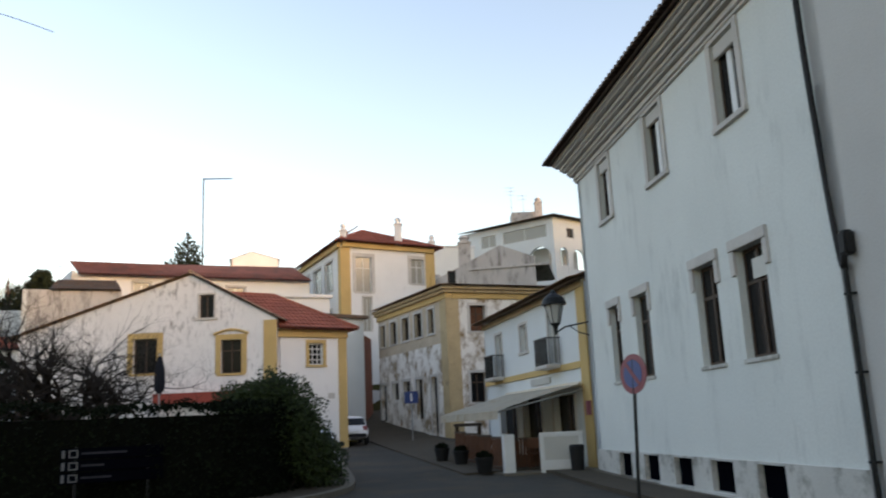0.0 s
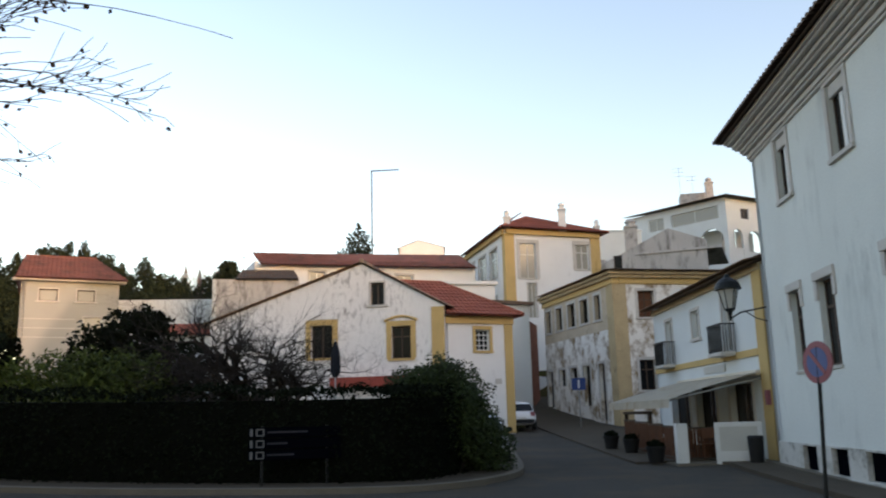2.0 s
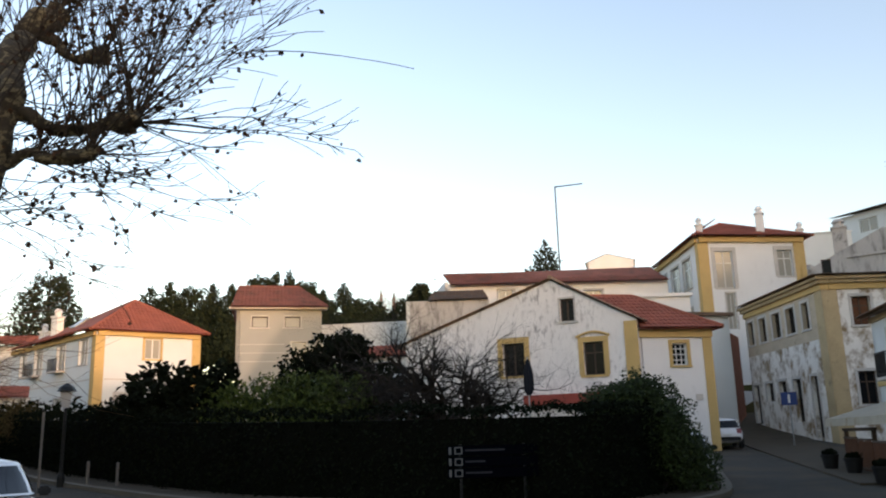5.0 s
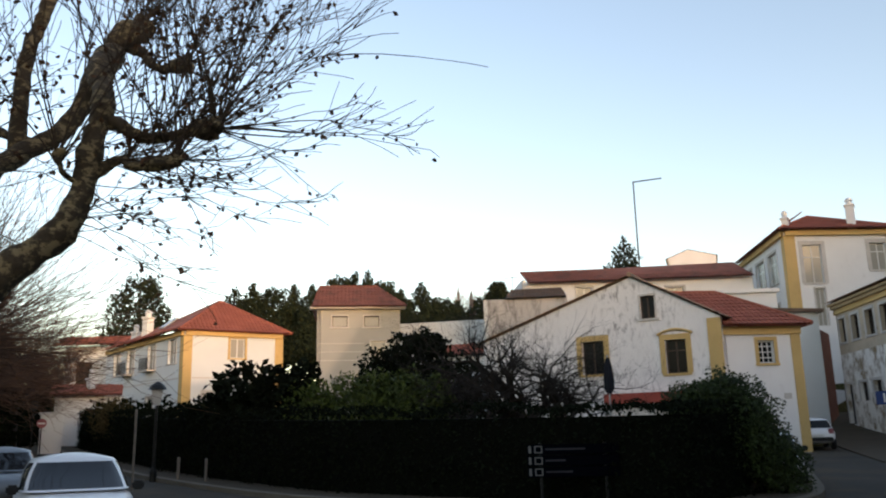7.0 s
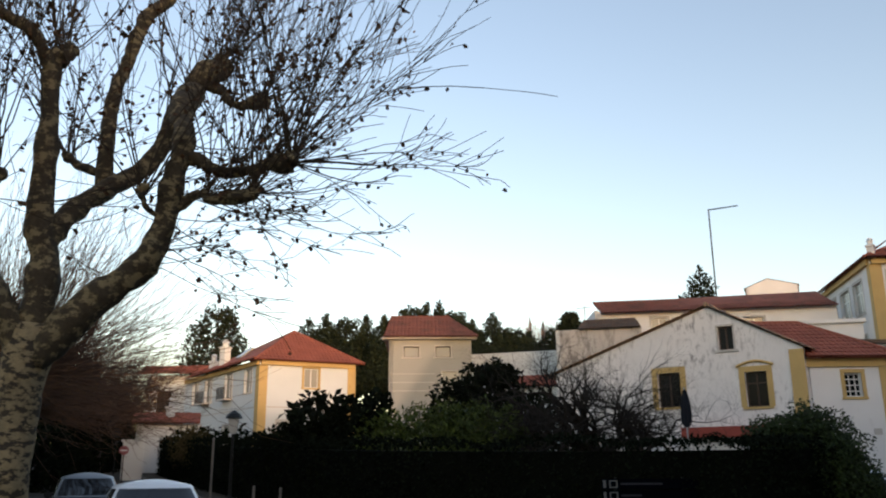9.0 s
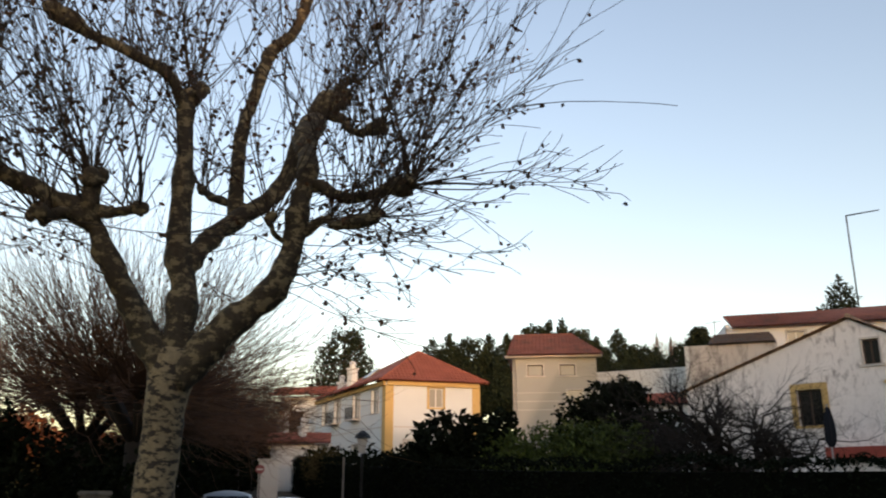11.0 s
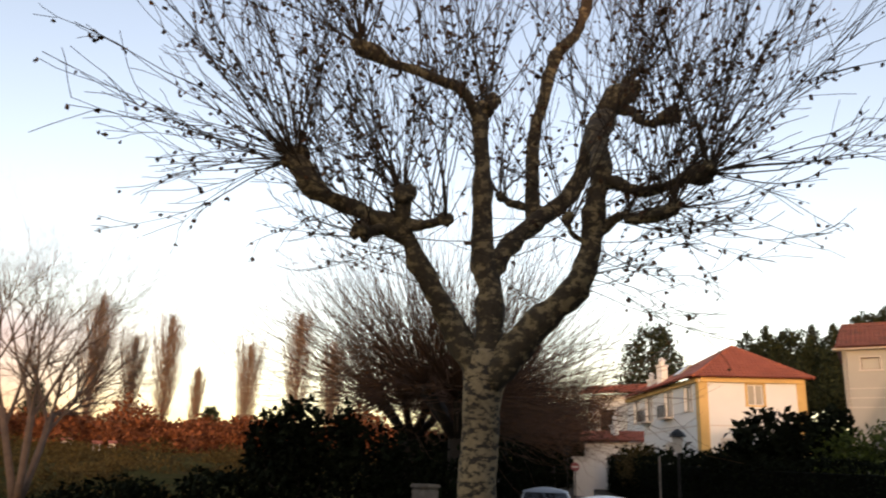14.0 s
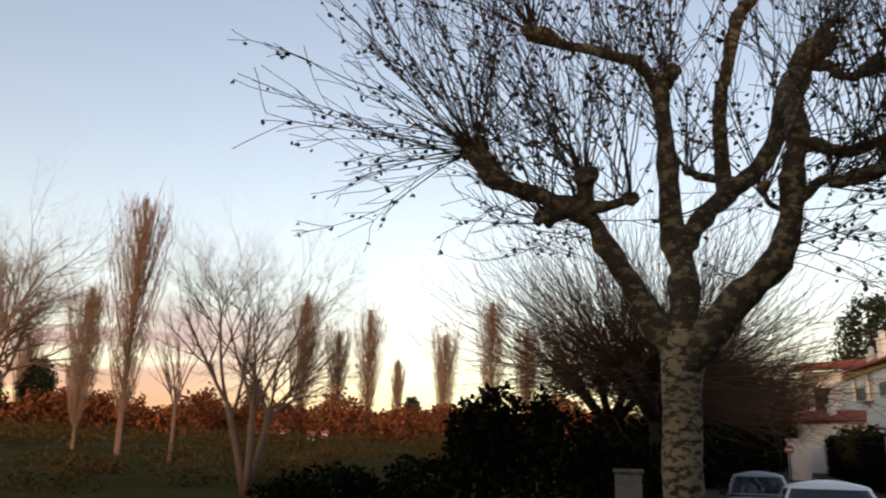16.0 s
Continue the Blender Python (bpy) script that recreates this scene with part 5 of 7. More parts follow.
def plane_tree():
    rng = random.Random(77)
    ob = thing("plane_tree", *TREE, "old pollarded plane tree, mottled bark, bare but for dry leaves", "tree")
    z0 = ground_z(TREE.x, TREE.y)
    limbs = {
        "a": ([(0.0, 3.3, 0), (-0.47, 4.16, 0), (-0.99, 5.06, -0.2), (-1.36, 5.70, -0.3), (-1.98, 6.06, -0.5), (-2.89, 6.49, -0.7), (-3.29, 7.06, -0.8)], 0.27, 0.12),
        "a2": ([(-1.30, 5.6, -0.3), (-1.38, 6.05, -0.5), (-1.38, 6.43, -0.6)], 0.15, 0.12),
        "a3": ([(-1.33, 5.85, -0.3), (-0.91, 5.91, -0.6), (-0.62, 5.97, -0.7)], 0.12, 0.08),
        "a4": ([(-1.6, 5.85, -0.4), (-2.06, 5.68, -0.6)], 0.12, 0.09),
        "b": ([(0.08, 3.2, 0), (0.15, 4.61, 0.1), (0.01, 5.43, 0.2), (-0.03, 6.90, 0.3), (-0.08, 7.86, 0.4), (0.06, 8.08, 0.4)], 0.30, 0.12),
        "b2": ([(-0.06, 7.75, 0.4), (-0.24, 8.13, 0.2), (-0.60, 8.51, 0.0), (-1.64, 8.95, -0.3), (-2.27, 9.26, -0.5)], 0.14, 0.10),
        "c": ([(0.10, 5.0, 0.2), (0.49, 5.59, 0.5), (1.01, 6.05, 0.9), (1.49, 6.46, 1.1), (1.73, 6.93, 1.2), (1.89, 7.57, 1.2), (2.14, 8.06, 1.2), (2.50, 8.44, 1.2)], 0.22, 0.15),
        "c2": ([(1.01, 6.2, 0.9), (0.58, 6.27, 1.2), (0.29, 6.41, 1.4)], 0.08, 0.06),
        "c3": ([(2.2, 8.06, 1.2), (2.54, 8.03, 1.1), (2.82, 7.82, 1.0), (3.27, 7.96, 0.9)], 0.12, 0.08),
        "e": ([(0.86, 6.0, 0.9), (0.85, 7.44, 1.1), (1.06, 8.31, 1.2), (1.26, 9.10, 1.3), (1.67, 9.67, 1.4), (1.88, 10.4, 1.5)], 0.14, 0.12),
        "d": ([(0.15, 3.25, -0.05), (0.95, 4.25, -0.3), (1.56, 4.83, -0.5), (1.81, 5.52, -0.6), (1.92, 6.42, -0.7), (2.03, 7.04, -0.6), (1.95, 7.5, 0.2), (2.1, 7.9, 1.0)], 0.30, 0.15),
        "d1": ([(1.98, 6.73, -0.65), (2.31, 6.68, -0.8), (2.78, 6.54, -1.0), (3.31, 6.75, -1.2), (3.86, 6.92, -1.4)], 0.13, 0.10),
        "d2": ([(1.9, 5.7, -0.6), (2.20, 6.02, -0.8), (2.39, 6.15, -0.9), (2.58, 6.05, -1.1), (3.20, 6.24, -1.4)], 0.10, 0.07),
        "d3": ([(1.75, 5.6, -0.6), (1.48, 5.81, -0.8), (1.42, 6.06, -0.9)], 0.06, 0.045),
    }
    verts, faces = [], []
    pts = bent([tree_at(0.0, z0 - 0.15), tree_at(0.0, 0.5), tree_at(0.01, 1.45), tree_at(0.02, 2.4), tree_at(0.06, 3.1), tree_at(0.1, 3.75)])
    n = len(pts)
    tube(verts, faces, pts, [0.295 + 0.2 * max(0, 1 - i / 7) ** 2 + 0.10 * max(0, (i - n * 0.72) / (n * 0.28)) - 0.14 * max(0, (i - n * 0.85) / (n * 0.15)) for i in range(n)], 20)
    verts = [v + (v - TREE - Vector((0, 0, v.z))).normalized() * (0.05 * noise.noise(v * 1.7) + 0.03 * noise.noise(Vector((v.x * 5, v.y * 5, v.z * 8)))) for v in verts]
    part("trunk", raw("trunk", verts, faces, BARK_PALE, True), BARK_PALE, ob, "mottled brown and cream bark")
    ends = []
    for key, (row, r0, r1) in limbs.items():
        p = bent([tree_at(*q) for q in row])
        verts, faces = [], []
        m = len(p)
        knob = key != "e"
        radii = []
        for i in range(m):
            f = i / (m - 1)
            rr = 0.92 * (r0 + (r1 - r0) * f ** 0.7) * (1 + 0.22 * noise.noise(p[i] * 2.6))
            if knob and f > 0.8:
                rr *= 1 + 0.75 * math.sin((f - 0.8) / 0.2 * math.pi * 0.75)
            radii.append(rr)
        tube(verts, faces, p, radii, 14)
        verts = [v + Vector((noise.noise(v * 4), noise.noise(v * 4 + Vector((9, 0, 0))), noise.noise(v * 4 + Vector((0, 9, 0))))) * 0.055 + Vector((noise.noise(v * 11), noise.noise(v * 11 + Vector((9, 0, 0))), noise.noise(v * 11 + Vector((0, 9, 0))))) * 0.022 for v in verts]
        bm = bmesh.new()
        for _ in range(4 if knob else 0):
            bmesh.ops.create_icosphere(bm, subdivisions=2, radius=r1 * rng.uniform(0.95, 1.4), matrix=Matrix.Translation(p[-1] + Vector((rng.gauss(0, 1), rng.gauss(0, 1), rng.gauss(0, 1))) * r1 * 0.55))
        for v in bm.verts:
            v.co += Vector((noise.noise(v.co * 7), noise.noise(v.co * 7 + Vector((9, 0, 0))), noise.noise(v.co * 7 + Vector((0, 9, 0))))) * 0.06
        o = len(verts)
        bm.verts.index_update()
        verts += [v.co.copy() for v in bm.verts]
        faces += [tuple(o + v.index for v in f.verts) for f in bm.faces]
        bm.free()
        part("limb", raw("limb", verts, faces, BARK, True), BARK, ob)
        ends.append((key, p[-1], (p[-1] - p[-5]).normalized(), p))
    # whips from every knuckle, with side twigs and dry leaves
    tv, tf, lv, lf = [], [], [], []
    crown = tree_at(0.4, 6.2, 0)
    many = {"a": 76, "a2": 34, "a3": 16, "a4": 22, "b": 32, "b2": 50, "c": 36, "c2": 18, "c3": 28, "e": 34, "d": 6, "d1": 50, "d2": 36, "d3": 12}

    def whip(p, d, length, rad, droop, level):
        n = 8 if level else 4
        for _ in range(8):
            if -6.2 < (p + d * length - TREE).dot(T_R) < (7.7 if p.z > 6.0 and d.z > 0.1 else 6.4):
                break
            length *= 0.85
        q, radii = [p.copy()], [rad]
        for i in range(n):
            d = (d + Vector((rng.gauss(0, 0.115), rng.gauss(0, 0.115), rng.gauss(0, 0.09) + droop))).normalized()
            p = p + d * length / n
            q.append(p.copy())
            radii.append(max(0.0062, rad * (1 - 0.8 * (i + 1) / n)))
        tube(tv, tf, q, radii, 4 if level else 3)
        if level:
            for k in range(rng.randint(4, 8)):
                i = rng.randint(3, n)
                s = Vector((rng.gauss(0, 1), rng.gauss(0, 1), rng.gauss(0.2, 0.8)))
                dd = ((q[i] - q[i - 1]).normalized() + s.normalized() * 0.55).normalized()
                whip(q[i], dd, length * rng.uniform(0.16, 0.36), rad * 0.5, droop * 0.5, 0)
        for k in range(rng.randint(1, 4) if level else (rng.random() < 0.5)):
            i = rng.randint(int(n * 0.45), n)
            c = q[i] + Vector((rng.gauss(0, 0.03), rng.gauss(0, 0.03), -0.05))
            for _ in range(2):
                one_leaf(rng, lv, lf, c + Vector((rng.gauss(0, 0.015), rng.gauss(0, 0.015), rng.gauss(0, 0.015))), rng.uniform(0.028, 0.058), 0.7)

    for key, tip, d, p in ends:
        for k in range(many[key]):
            on_tip = rng.random() < 0.5
            base = tip if on_tip else p[rng.randint(len(p) // 2, len(p) - 1)]
            out = base - crown
            out.z *= 0.3
            if out.length > 0.3:
                out.normalize()
            low = rng.random()
            lift = rng.uniform(0.5, 1.5)
            droop = rng.uniform(0.0, 0.05)
            floor_z = -0.08
            if key in ("a", "a4", "d1", "d2", "c3") and low < (0.42 if key in ("a", "a4") else 0.55):
                lift, droop = (rng.uniform(-0.4, 0.45), rng.uniform(0.0, 0.05)) if key in ("a", "a4") else (rng.uniform(-0.5, 0.35), rng.uniform(0.0, 0.07))
                floor_z = -0.16 if key in ("a", "a4") else -0.3
            if not on_tip:
                lift, droop, floor_z = rng.uniform(1.2, 2.2), rng.uniform(0.02, 0.06), -0.08
            dd = out * rng.uniform(0.2, 1.0) + Vector((rng.gauss(0, 0.62), rng.gauss(0, 0.62), lift))
            dd.normalize()
            dd.z = max(dd.z, floor_z)
            reach = 0.95 if floor_z == -0.3 else 1.25 if key in ("d1", "c3", "c", "e", "d2") else 1.15 if key == "a" else 1.0
            whip(base, dd.normalized(), rng.uniform(1.5, 4.2) * reach, rng.uniform(0.010, 0.018), droop, 1)
    # fine hanging shoots below the outer limbs
    for key, tip, d, p in ends:
        for k in range({"d": 26, "d2": 16, "a": 12, "b": 8}.get(key, 0)):
            base = p[rng.randint(len(p) // 4, int(len(p) * 0.7))]
            side = -1.0 if key == "a" else 1.0
            dd = T_R * side * rng.uniform(0.5, 1.0) + T_N * rng.gauss(0, 0.5) + Vector((0, 0, rng.uniform(-0.45, 0.5)))
            whip(base, dd.normalized(), rng.uniform(1.2, 2.6), rng.uniform(0.009, 0.013), rng.uniform(0.0, 0.07), 1)
    part("crown", raw("crown", tv, tf, TWIG), TWIG, ob, "thin dark upright shoots")
    part("foliage", raw("foliage", lv, lf, LEAF_DRY), LEAF_DRY, ob, "scattered curled brown leaves")
    return ob


plane_tree()


def pollard(name, label, x, y, fork, reach, whips, seed, mat, rad=0.3, knobs=7):
    """A pollarded street tree seen as a dense sheaf of fine shoots."""
    rng = random.Random(seed)
    z = ground_z(x, y)
    ob = thing(name, x, y, z, label, "tree")
    verts, faces, tv, tf = [], [], [], []
    foot = Vector((x, y, z - 0.1))
    top = foot + Vector((0, 0, fork))
    tube(verts, faces, [foot, foot + Vector((0, 0, fork * 0.5)), top], [rad * 1.3, rad, rad], 10)
    for k in range(knobs):
        a = 2 * math.pi * k / knobs + rng.random()
        tip = top + Vector((math.cos(a), math.sin(a), 0.9)) * reach * 0.22 * rng.uniform(0.6, 1.2)
        tube(verts, faces, [top - Vector((0, 0, 0.2)), top.lerp(tip, 0.6) + Vector((0, 0, -0.1)), tip], [rad * 0.6, rad * 0.4, rad * 0.42], 7)
        for w in range(whips):
            b = a + rng.gauss(0, 0.8)
            d = Vector((math.cos(b), math.sin(b), rng.uniform(-0.35, 1.7))).normalized()
            p, q = tip.copy(), [tip.copy()]
            length = reach * rng.uniform(0.5, 1.0)
            for i in range(5):
                d = (d + Vector((rng.gauss(0, 0.15), rng.gauss(0, 0.15), rng.gauss(0.03, 0.12)))).normalized()
                p = p + d * length / 5
                q.append(p.copy())
            tube(tv, tf, q, [0.016, 0.014, 0.012, 0.009, 0.007, 0.004], 3)
            for s in range(3):
                i = rng.randint(1, 5)
                e = (q[i] - q[i - 1]).normalized() + Vector((rng.gauss(0, 0.4), rng.gauss(0, 0.4), rng.gauss(0, 0.4)))
                tube(tv, tf, [q[i], q[i] + e.normalized() * length * 0.15, q[i] + (e + Vector((0, 0, 0.3))).normalized() * length * 0.3], [0.008, 0.006, 0.003], 3)
    part("trunk", raw("trunk", verts, faces, BARK_DARK, True), BARK_DARK, ob)
    part("crown", raw("crown", tv, tf, mat), mat, ob, "dense reddish brown shoots")
    return ob


pollard("street_tree", "pollarded street tree with a dense sheaf of shoots", -20.9, 10.6, 2.9, 5.6, 70, 51, TWIG_RED, 0.3, 9)
pollard("street_tree", "pollarded street tree with a dense sheaf of shoots", -25.5, 11.2, 2.9, 5.4, 60, 57, TWIG_RED, 0.3, 9)
pollard("street_tree", "pollarded street tree with a dense sheaf of shoots", -30.0, 16.2, 2.6, 5.0, 70, 52, TWIG_RED, 0.28, 8)
pollard("street_tree", "pollarded street tree with a dense sheaf of shoots", -38.5, 22.2, 2.6, 5.0, 80, 53, TWIG_RED, 0.28, 8)
pollard("street_tree", "pollarded street tree with a dense sheaf of shoots", -41.0, 26.6, 2.6, 5.0, 70, 55, TWIG_RED, 0.28, 8)
pollard("street_tree", "pollarded street tree with a dense sheaf of shoots", -53.0, 35.6, 2.6, 5.0, 60, 56, TWIG_RED, 0.28, 8)
pollard("street_tree", "pollarded street tree with a dense sheaf of shoots", -47.5, 28.5, 2.6, 5.0, 70, 54, TWIG_RED, 0.28, 8)
shrub("verge_bush", "dark evergreen bush on the verge", [(-18.6, 7.1, 1.7, 1.5, 1.3, 1.3), (-19.3, 5.4, 1.9, 1.1, 1.1, 1.6), (-17.6, 8.6, 1.3, 1.2, 1.0, 1.2), (-20.0, 4.0, 1.0, 1.3, 1.2, 1.0)], 6000, 0.09, LEAF_SHADE_DARK, 61)
shrub("verge_bush", "dark upright evergreen bush on the verge", [(-19.2, 5.6, 2.4, 0.7, 0.7, 1.2), (-19.7, 4.9, 2.2, 0.5, 0.5, 1.1), (-18.3, 6.4, 2.5, 0.45, 0.45, 0.9)], 2200, 0.09, LEAF_SHADE_DARK, 62)
shrub("verge_bush", "low dark bush on the verge", [(-20.4, 2.2, 0.8, 1.3, 1.1, 0.9), (-21.5, 1.0, 0.6, 1.2, 1.0, 0.8)], 3000, 0.09, LEAF_SHADE_DARK, 63)
shrub("verge_bush", "dark evergreen bush below the street trees", [(-24.5, 11.0, 1.6, 2.0, 1.6, 1.6), (-27.5, 12.6, 1.8, 2.0, 1.6, 1.7), (-31.5, 14.8, 2.0, 2.2, 1.6, 1.7), (-36, 18, 2.4, 2.6, 1.8, 1.8)], 8000, 0.12, LEAF_SHADE_DARK, 64)

shrub("verge_hedge", "dark overgrown hedge beyond the street trees", [(-36, 20.5, 2.2, 2.2, 1.6, 2.2), (-40, 24.5, 2.6, 2.4, 1.8, 2.3), (-45, 28.3, 2.8, 2.6, 1.8, 2.2), (-51, 32.6, 3.0, 3.0, 2.0, 2.4), (-56, 37.5, 3.2, 3.0, 2.0, 2.4), (-51.4, 35.2, 4.2, 1.8, 1.6, 2.4)], 11000, 0.16, LEAF_SHADE_DARK, 65, "hedge")

# ---- the valley ----
bare_tree("riverside_tree", "slender bare tree with several pale stems", *polar(-90.2, 30.5), 9.2, 0.125, 71, TWIG_FAR_REDDENED, 0.6, 0.42, 6, 5, 0.36, 3, 0.66, 0.06)
bare_tree("riverside_tree", "slender bare tree with several pale stems", *polar(-106.3, 44), 13.0, 0.2, 72, TWIG_FAR_REDDENED, 0.66, 0.3, 6, 5, 0.36, 2, 0.64, 0.1)
bare_tree("riverside_tree", "slender bare tree by the river", -52.0, -4.6, 10.0, 0.12, 73, TWIG_FAR_REDDENED, 0.4, 0.6, 4, 4, 0.36, 1, 0.6, 0.1)


def poplar(x, y, height, width, seed, thick=1.0):
    rng = random.Random(seed)
    z = ground_z(x, y)
    ob = thing("poplar", x, y, z, "tall narrow bare poplar, reddish light partly put into its colour", "tree", "poplars in the valley")
    verts, faces = [], []
    foot = Vector((x, y, z - 0.2))
    tube(verts, faces, [foot, foot + Vector((0, 0, height * 0.5)), foot + Vector((0.1, 0, height * 0.92))], [height * 0.011, height * 0.006, 0.02], 6)
    part("trunk", raw("trunk", verts, faces, TWIG_FAR_REDDENED), TWIG_FAR_REDDENED, ob)
    verts, faces = [], []
    for k in range(380):
        f = rng.uniform(0.10, 0.88)
        a = rng.random() * 6.283
        env = width * 1.12 * math.sin(math.pi * f ** 0.72)
        p = foot + Vector((0, 0, height * f))
        L = env * 2.3 * rng.uniform(0.35, 1.1) * min(1, (1.02 - f) * 2.2)
        d = Vector((math.cos(a) * 0.42, math.sin(a) * 0.42, 1)).normalized()
        q = [p, p + d * L * 0.5, p + d * L * 0.8 + Vector((0, 0, L * 0.2)), p + d * L * 0.95 + Vector((0, 0, L * 0.35))]
        tube(verts, faces, q, [0.026 * thick, 0.022 * thick, 0.016 * thick, 0.01 * thick], 3)
        for s in range(5):
            b = q[rng.randint(1, 3)]
            e = Vector((rng.gauss(0, 0.3), rng.gauss(0, 0.3), 1)).normalized() * L * rng.uniform(0.2, 0.4)
            tube(verts, faces, [b, b + e * 0.5, b + e], [0.016 * thick, 0.013 * thick, 0.008 * thick], 3)
    part("crown", raw("crown", verts, faces, TWIG_FAR_REDDENED), TWIG_FAR_REDDENED, ob)


for k, (az, d, top, w) in enumerate(((-98.2, 62, 22.4, 2.2), (-100.8, 70, 16.0, 1.8), (-87.0, 100, 23.5, 2.2), (-84.7, 112, 20.5, 2.0), (-82.6, 110, 23.6, 2.5), (-80.6, 112, 17.0, 1.2), (-77.4, 120, 21.8, 2.6), (-74.2, 118, 27.0, 2.8), (-71.8, 120, 23.0, 2.4), (-106.5, 95, 24.0, 2.4), (-104, 120, 18, 2.2))):
    x, y = polar(az, d)
    if d > 98:
        x, y, top, w = x * 1.7, y * 1.7, 1.6 + (top - 1.6) * 1.7, w * 1.55
    poplar(x, y, top - ground_z(x, y), w, 80 + k, 1.8 if d > 98 else 1.0)
for k, (az, d, top, w) in enumerate(((-28.9, 150, 31.0, 1.3), (-28.0, 152, 30.5, 1.4), (-26.9, 150, 29.5, 1.6), (-25.9, 150, 30.0, 1.8))):
    x, y = polar(az, d)
    poplar(x, y, top - ground_z(x, y), w, 100 + k)


def far_wood():
    """The wooded far bank."""
    rng = random.Random(9)
    verts, faces = [], []
    for k in range(560):
        az = rng.uniform(-116, -62)
        d = rng.uniform(135, 290)
        x, y = polar(az, d)
        h = rng.uniform(4.5, 9.5) * (1.0 + 0.75 * noise.noise((az * 0.35, 0, 0))) * d / 215
        w = rng.uniform(3.0, 5.5)
        leaf_cloud(rng, verts, faces, [(x, y, ground_z(x, y) + h * 0.5, w, w, h * 0.6), (x + rng.uniform(-2, 2), y + rng.uniform(-2, 2), ground_z(x, y) + h * 0.8, w * 0.5, w * 0.5, h * 0.35)], 240, 0.42, 0.6)
    ob = part("far_woodland", raw("far_woodland", verts, faces, FAR_WOOD_REDDENED), FAR_WOOD_REDDENED)
    tagged(ob, "wooded far bank, reddish low light put into its colour", "woodland", "", "stuff")
    verts, faces = [], []
    for k in range(200):
        az = rng.uniform(-118, -66)
        d = rng.uniform(30, 140)
        x, y = polar(az, d)
        if d < 48 and az > -80:
            continue
        h = rng.uniform(0.6, 1.9) * (0.5 + d / 110)
        w = rng.uniform(1.2, 3.2) * (0.5 + d / 110)
        leaf_cloud(rng, verts, faces, [(x, y, ground_z(x, y) + h * 0.3, w, w, h * 0.55)], 160, 0.09 + d * 0.0016, 0.25)
    ob = part("riverside_scrub", raw("riverside_scrub", verts, faces, SCRUB), SCRUB)
    tagged(ob, "low brown winter scrub on the meadow", "scrub", "", "stuff")


far_wood()


def distant_cottage(az, d, z1, width, mat):
    x, y = polar(az, d)
    z = ground_z(x, y)
    ob = thing("distant_cottage", x, y, z, "tiny pale cottage on the far bank", "cottage", "cottages on the far bank")
    m = Matrix.Translation((x, y, 0)) @ Matrix.Rotation(radians(-az), 4, "Z")
    part("wall", boxes((-width / 2, width / 2, -1.5, 1.5, z - 0.2, z1), bevel=0.03), mat, ob, m=m)
    bm = bmesh.new()
    e, r = width / 2 + 0.15, 0.5
    front = [bm.verts.new(p) for p in ((-e, -1.8, z1), (e, -1.8, z1), (e, 0, z1 + r), (-e, 0, z1 + r), (-e, 1.8, z1), (e, 1.8, z1))]
    for f in ((0, 1, 2, 3), (3, 2, 5, 4), (0, 3, 4), (1, 5, 2), (0, 4, 5, 1)):
        bm.faces.new([front[i] for i in f])
    part("roof", bm, TILE, ob, "red gable roof", m)
    part("door", boxes((-0.3, 0.3, -1.54, -1.49, z, z + 0.8)), WOOD, ob, m=m)


for az, d, high, width, mat in ((-87.9, 131, 1.1, 1.3, LIMEWASH), (-86.2, 130, 0.9, 1.0, LIMEWASH), (-85.3, 132, 1.0, 0.9, PLASTER)):
    distant_cottage(az, d, ground_z(*polar(az, d)) + high, width, mat)


def pine(x, y, top, w, seed, label="dark evergreen tree above the roofs", group="dark evergreens behind the houses", cone=False):
    rng = random.Random(seed)
    z = ground_z(x, y)
    ob = thing("evergreen_tree", x, y, z, label, "tree", group)
    verts, faces = [], []
    tube(verts, faces, [Vector((x, y, z - 0.2)), Vector((x, y, (z + top) / 2)), Vector((x, y, top - 0.3))], [0.25, 0.18, 0.05], 6)
    part("trunk", raw("trunk", verts, faces, BARK_DARK), BARK_DARK, ob)
    lobes = []
    for k in range(46):
        f = (k + rng.random()) / 46
        r = w * ((1.02 - f) ** 0.85 if cone else (0.35 + 0.65 * math.sin(math.pi * (0.2 + 0.75 * f)))) * rng.uniform(0.75, 1.15)
        a = k * 2.4 + rng.uniform(-0.5, 0.5)
        o = 0.62 * r
        lobes.append((x + math.cos(a) * o, y + math.sin(a) * o, z + (top - z) * (0.30 + 0.68 * f) - 0.1 * r, r * 0.42 + 0.18, r * 0.42 + 0.18, (top - z) * 0.028 + r * 0.12 + 0.12))
    verts, faces = [], []
    leaf_cloud(rng, verts, faces, lobes, 6500, 0.24, 0.35)
    part("crown", raw("crown", verts, faces, LEAF_FAR), LEAF_FAR, ob)


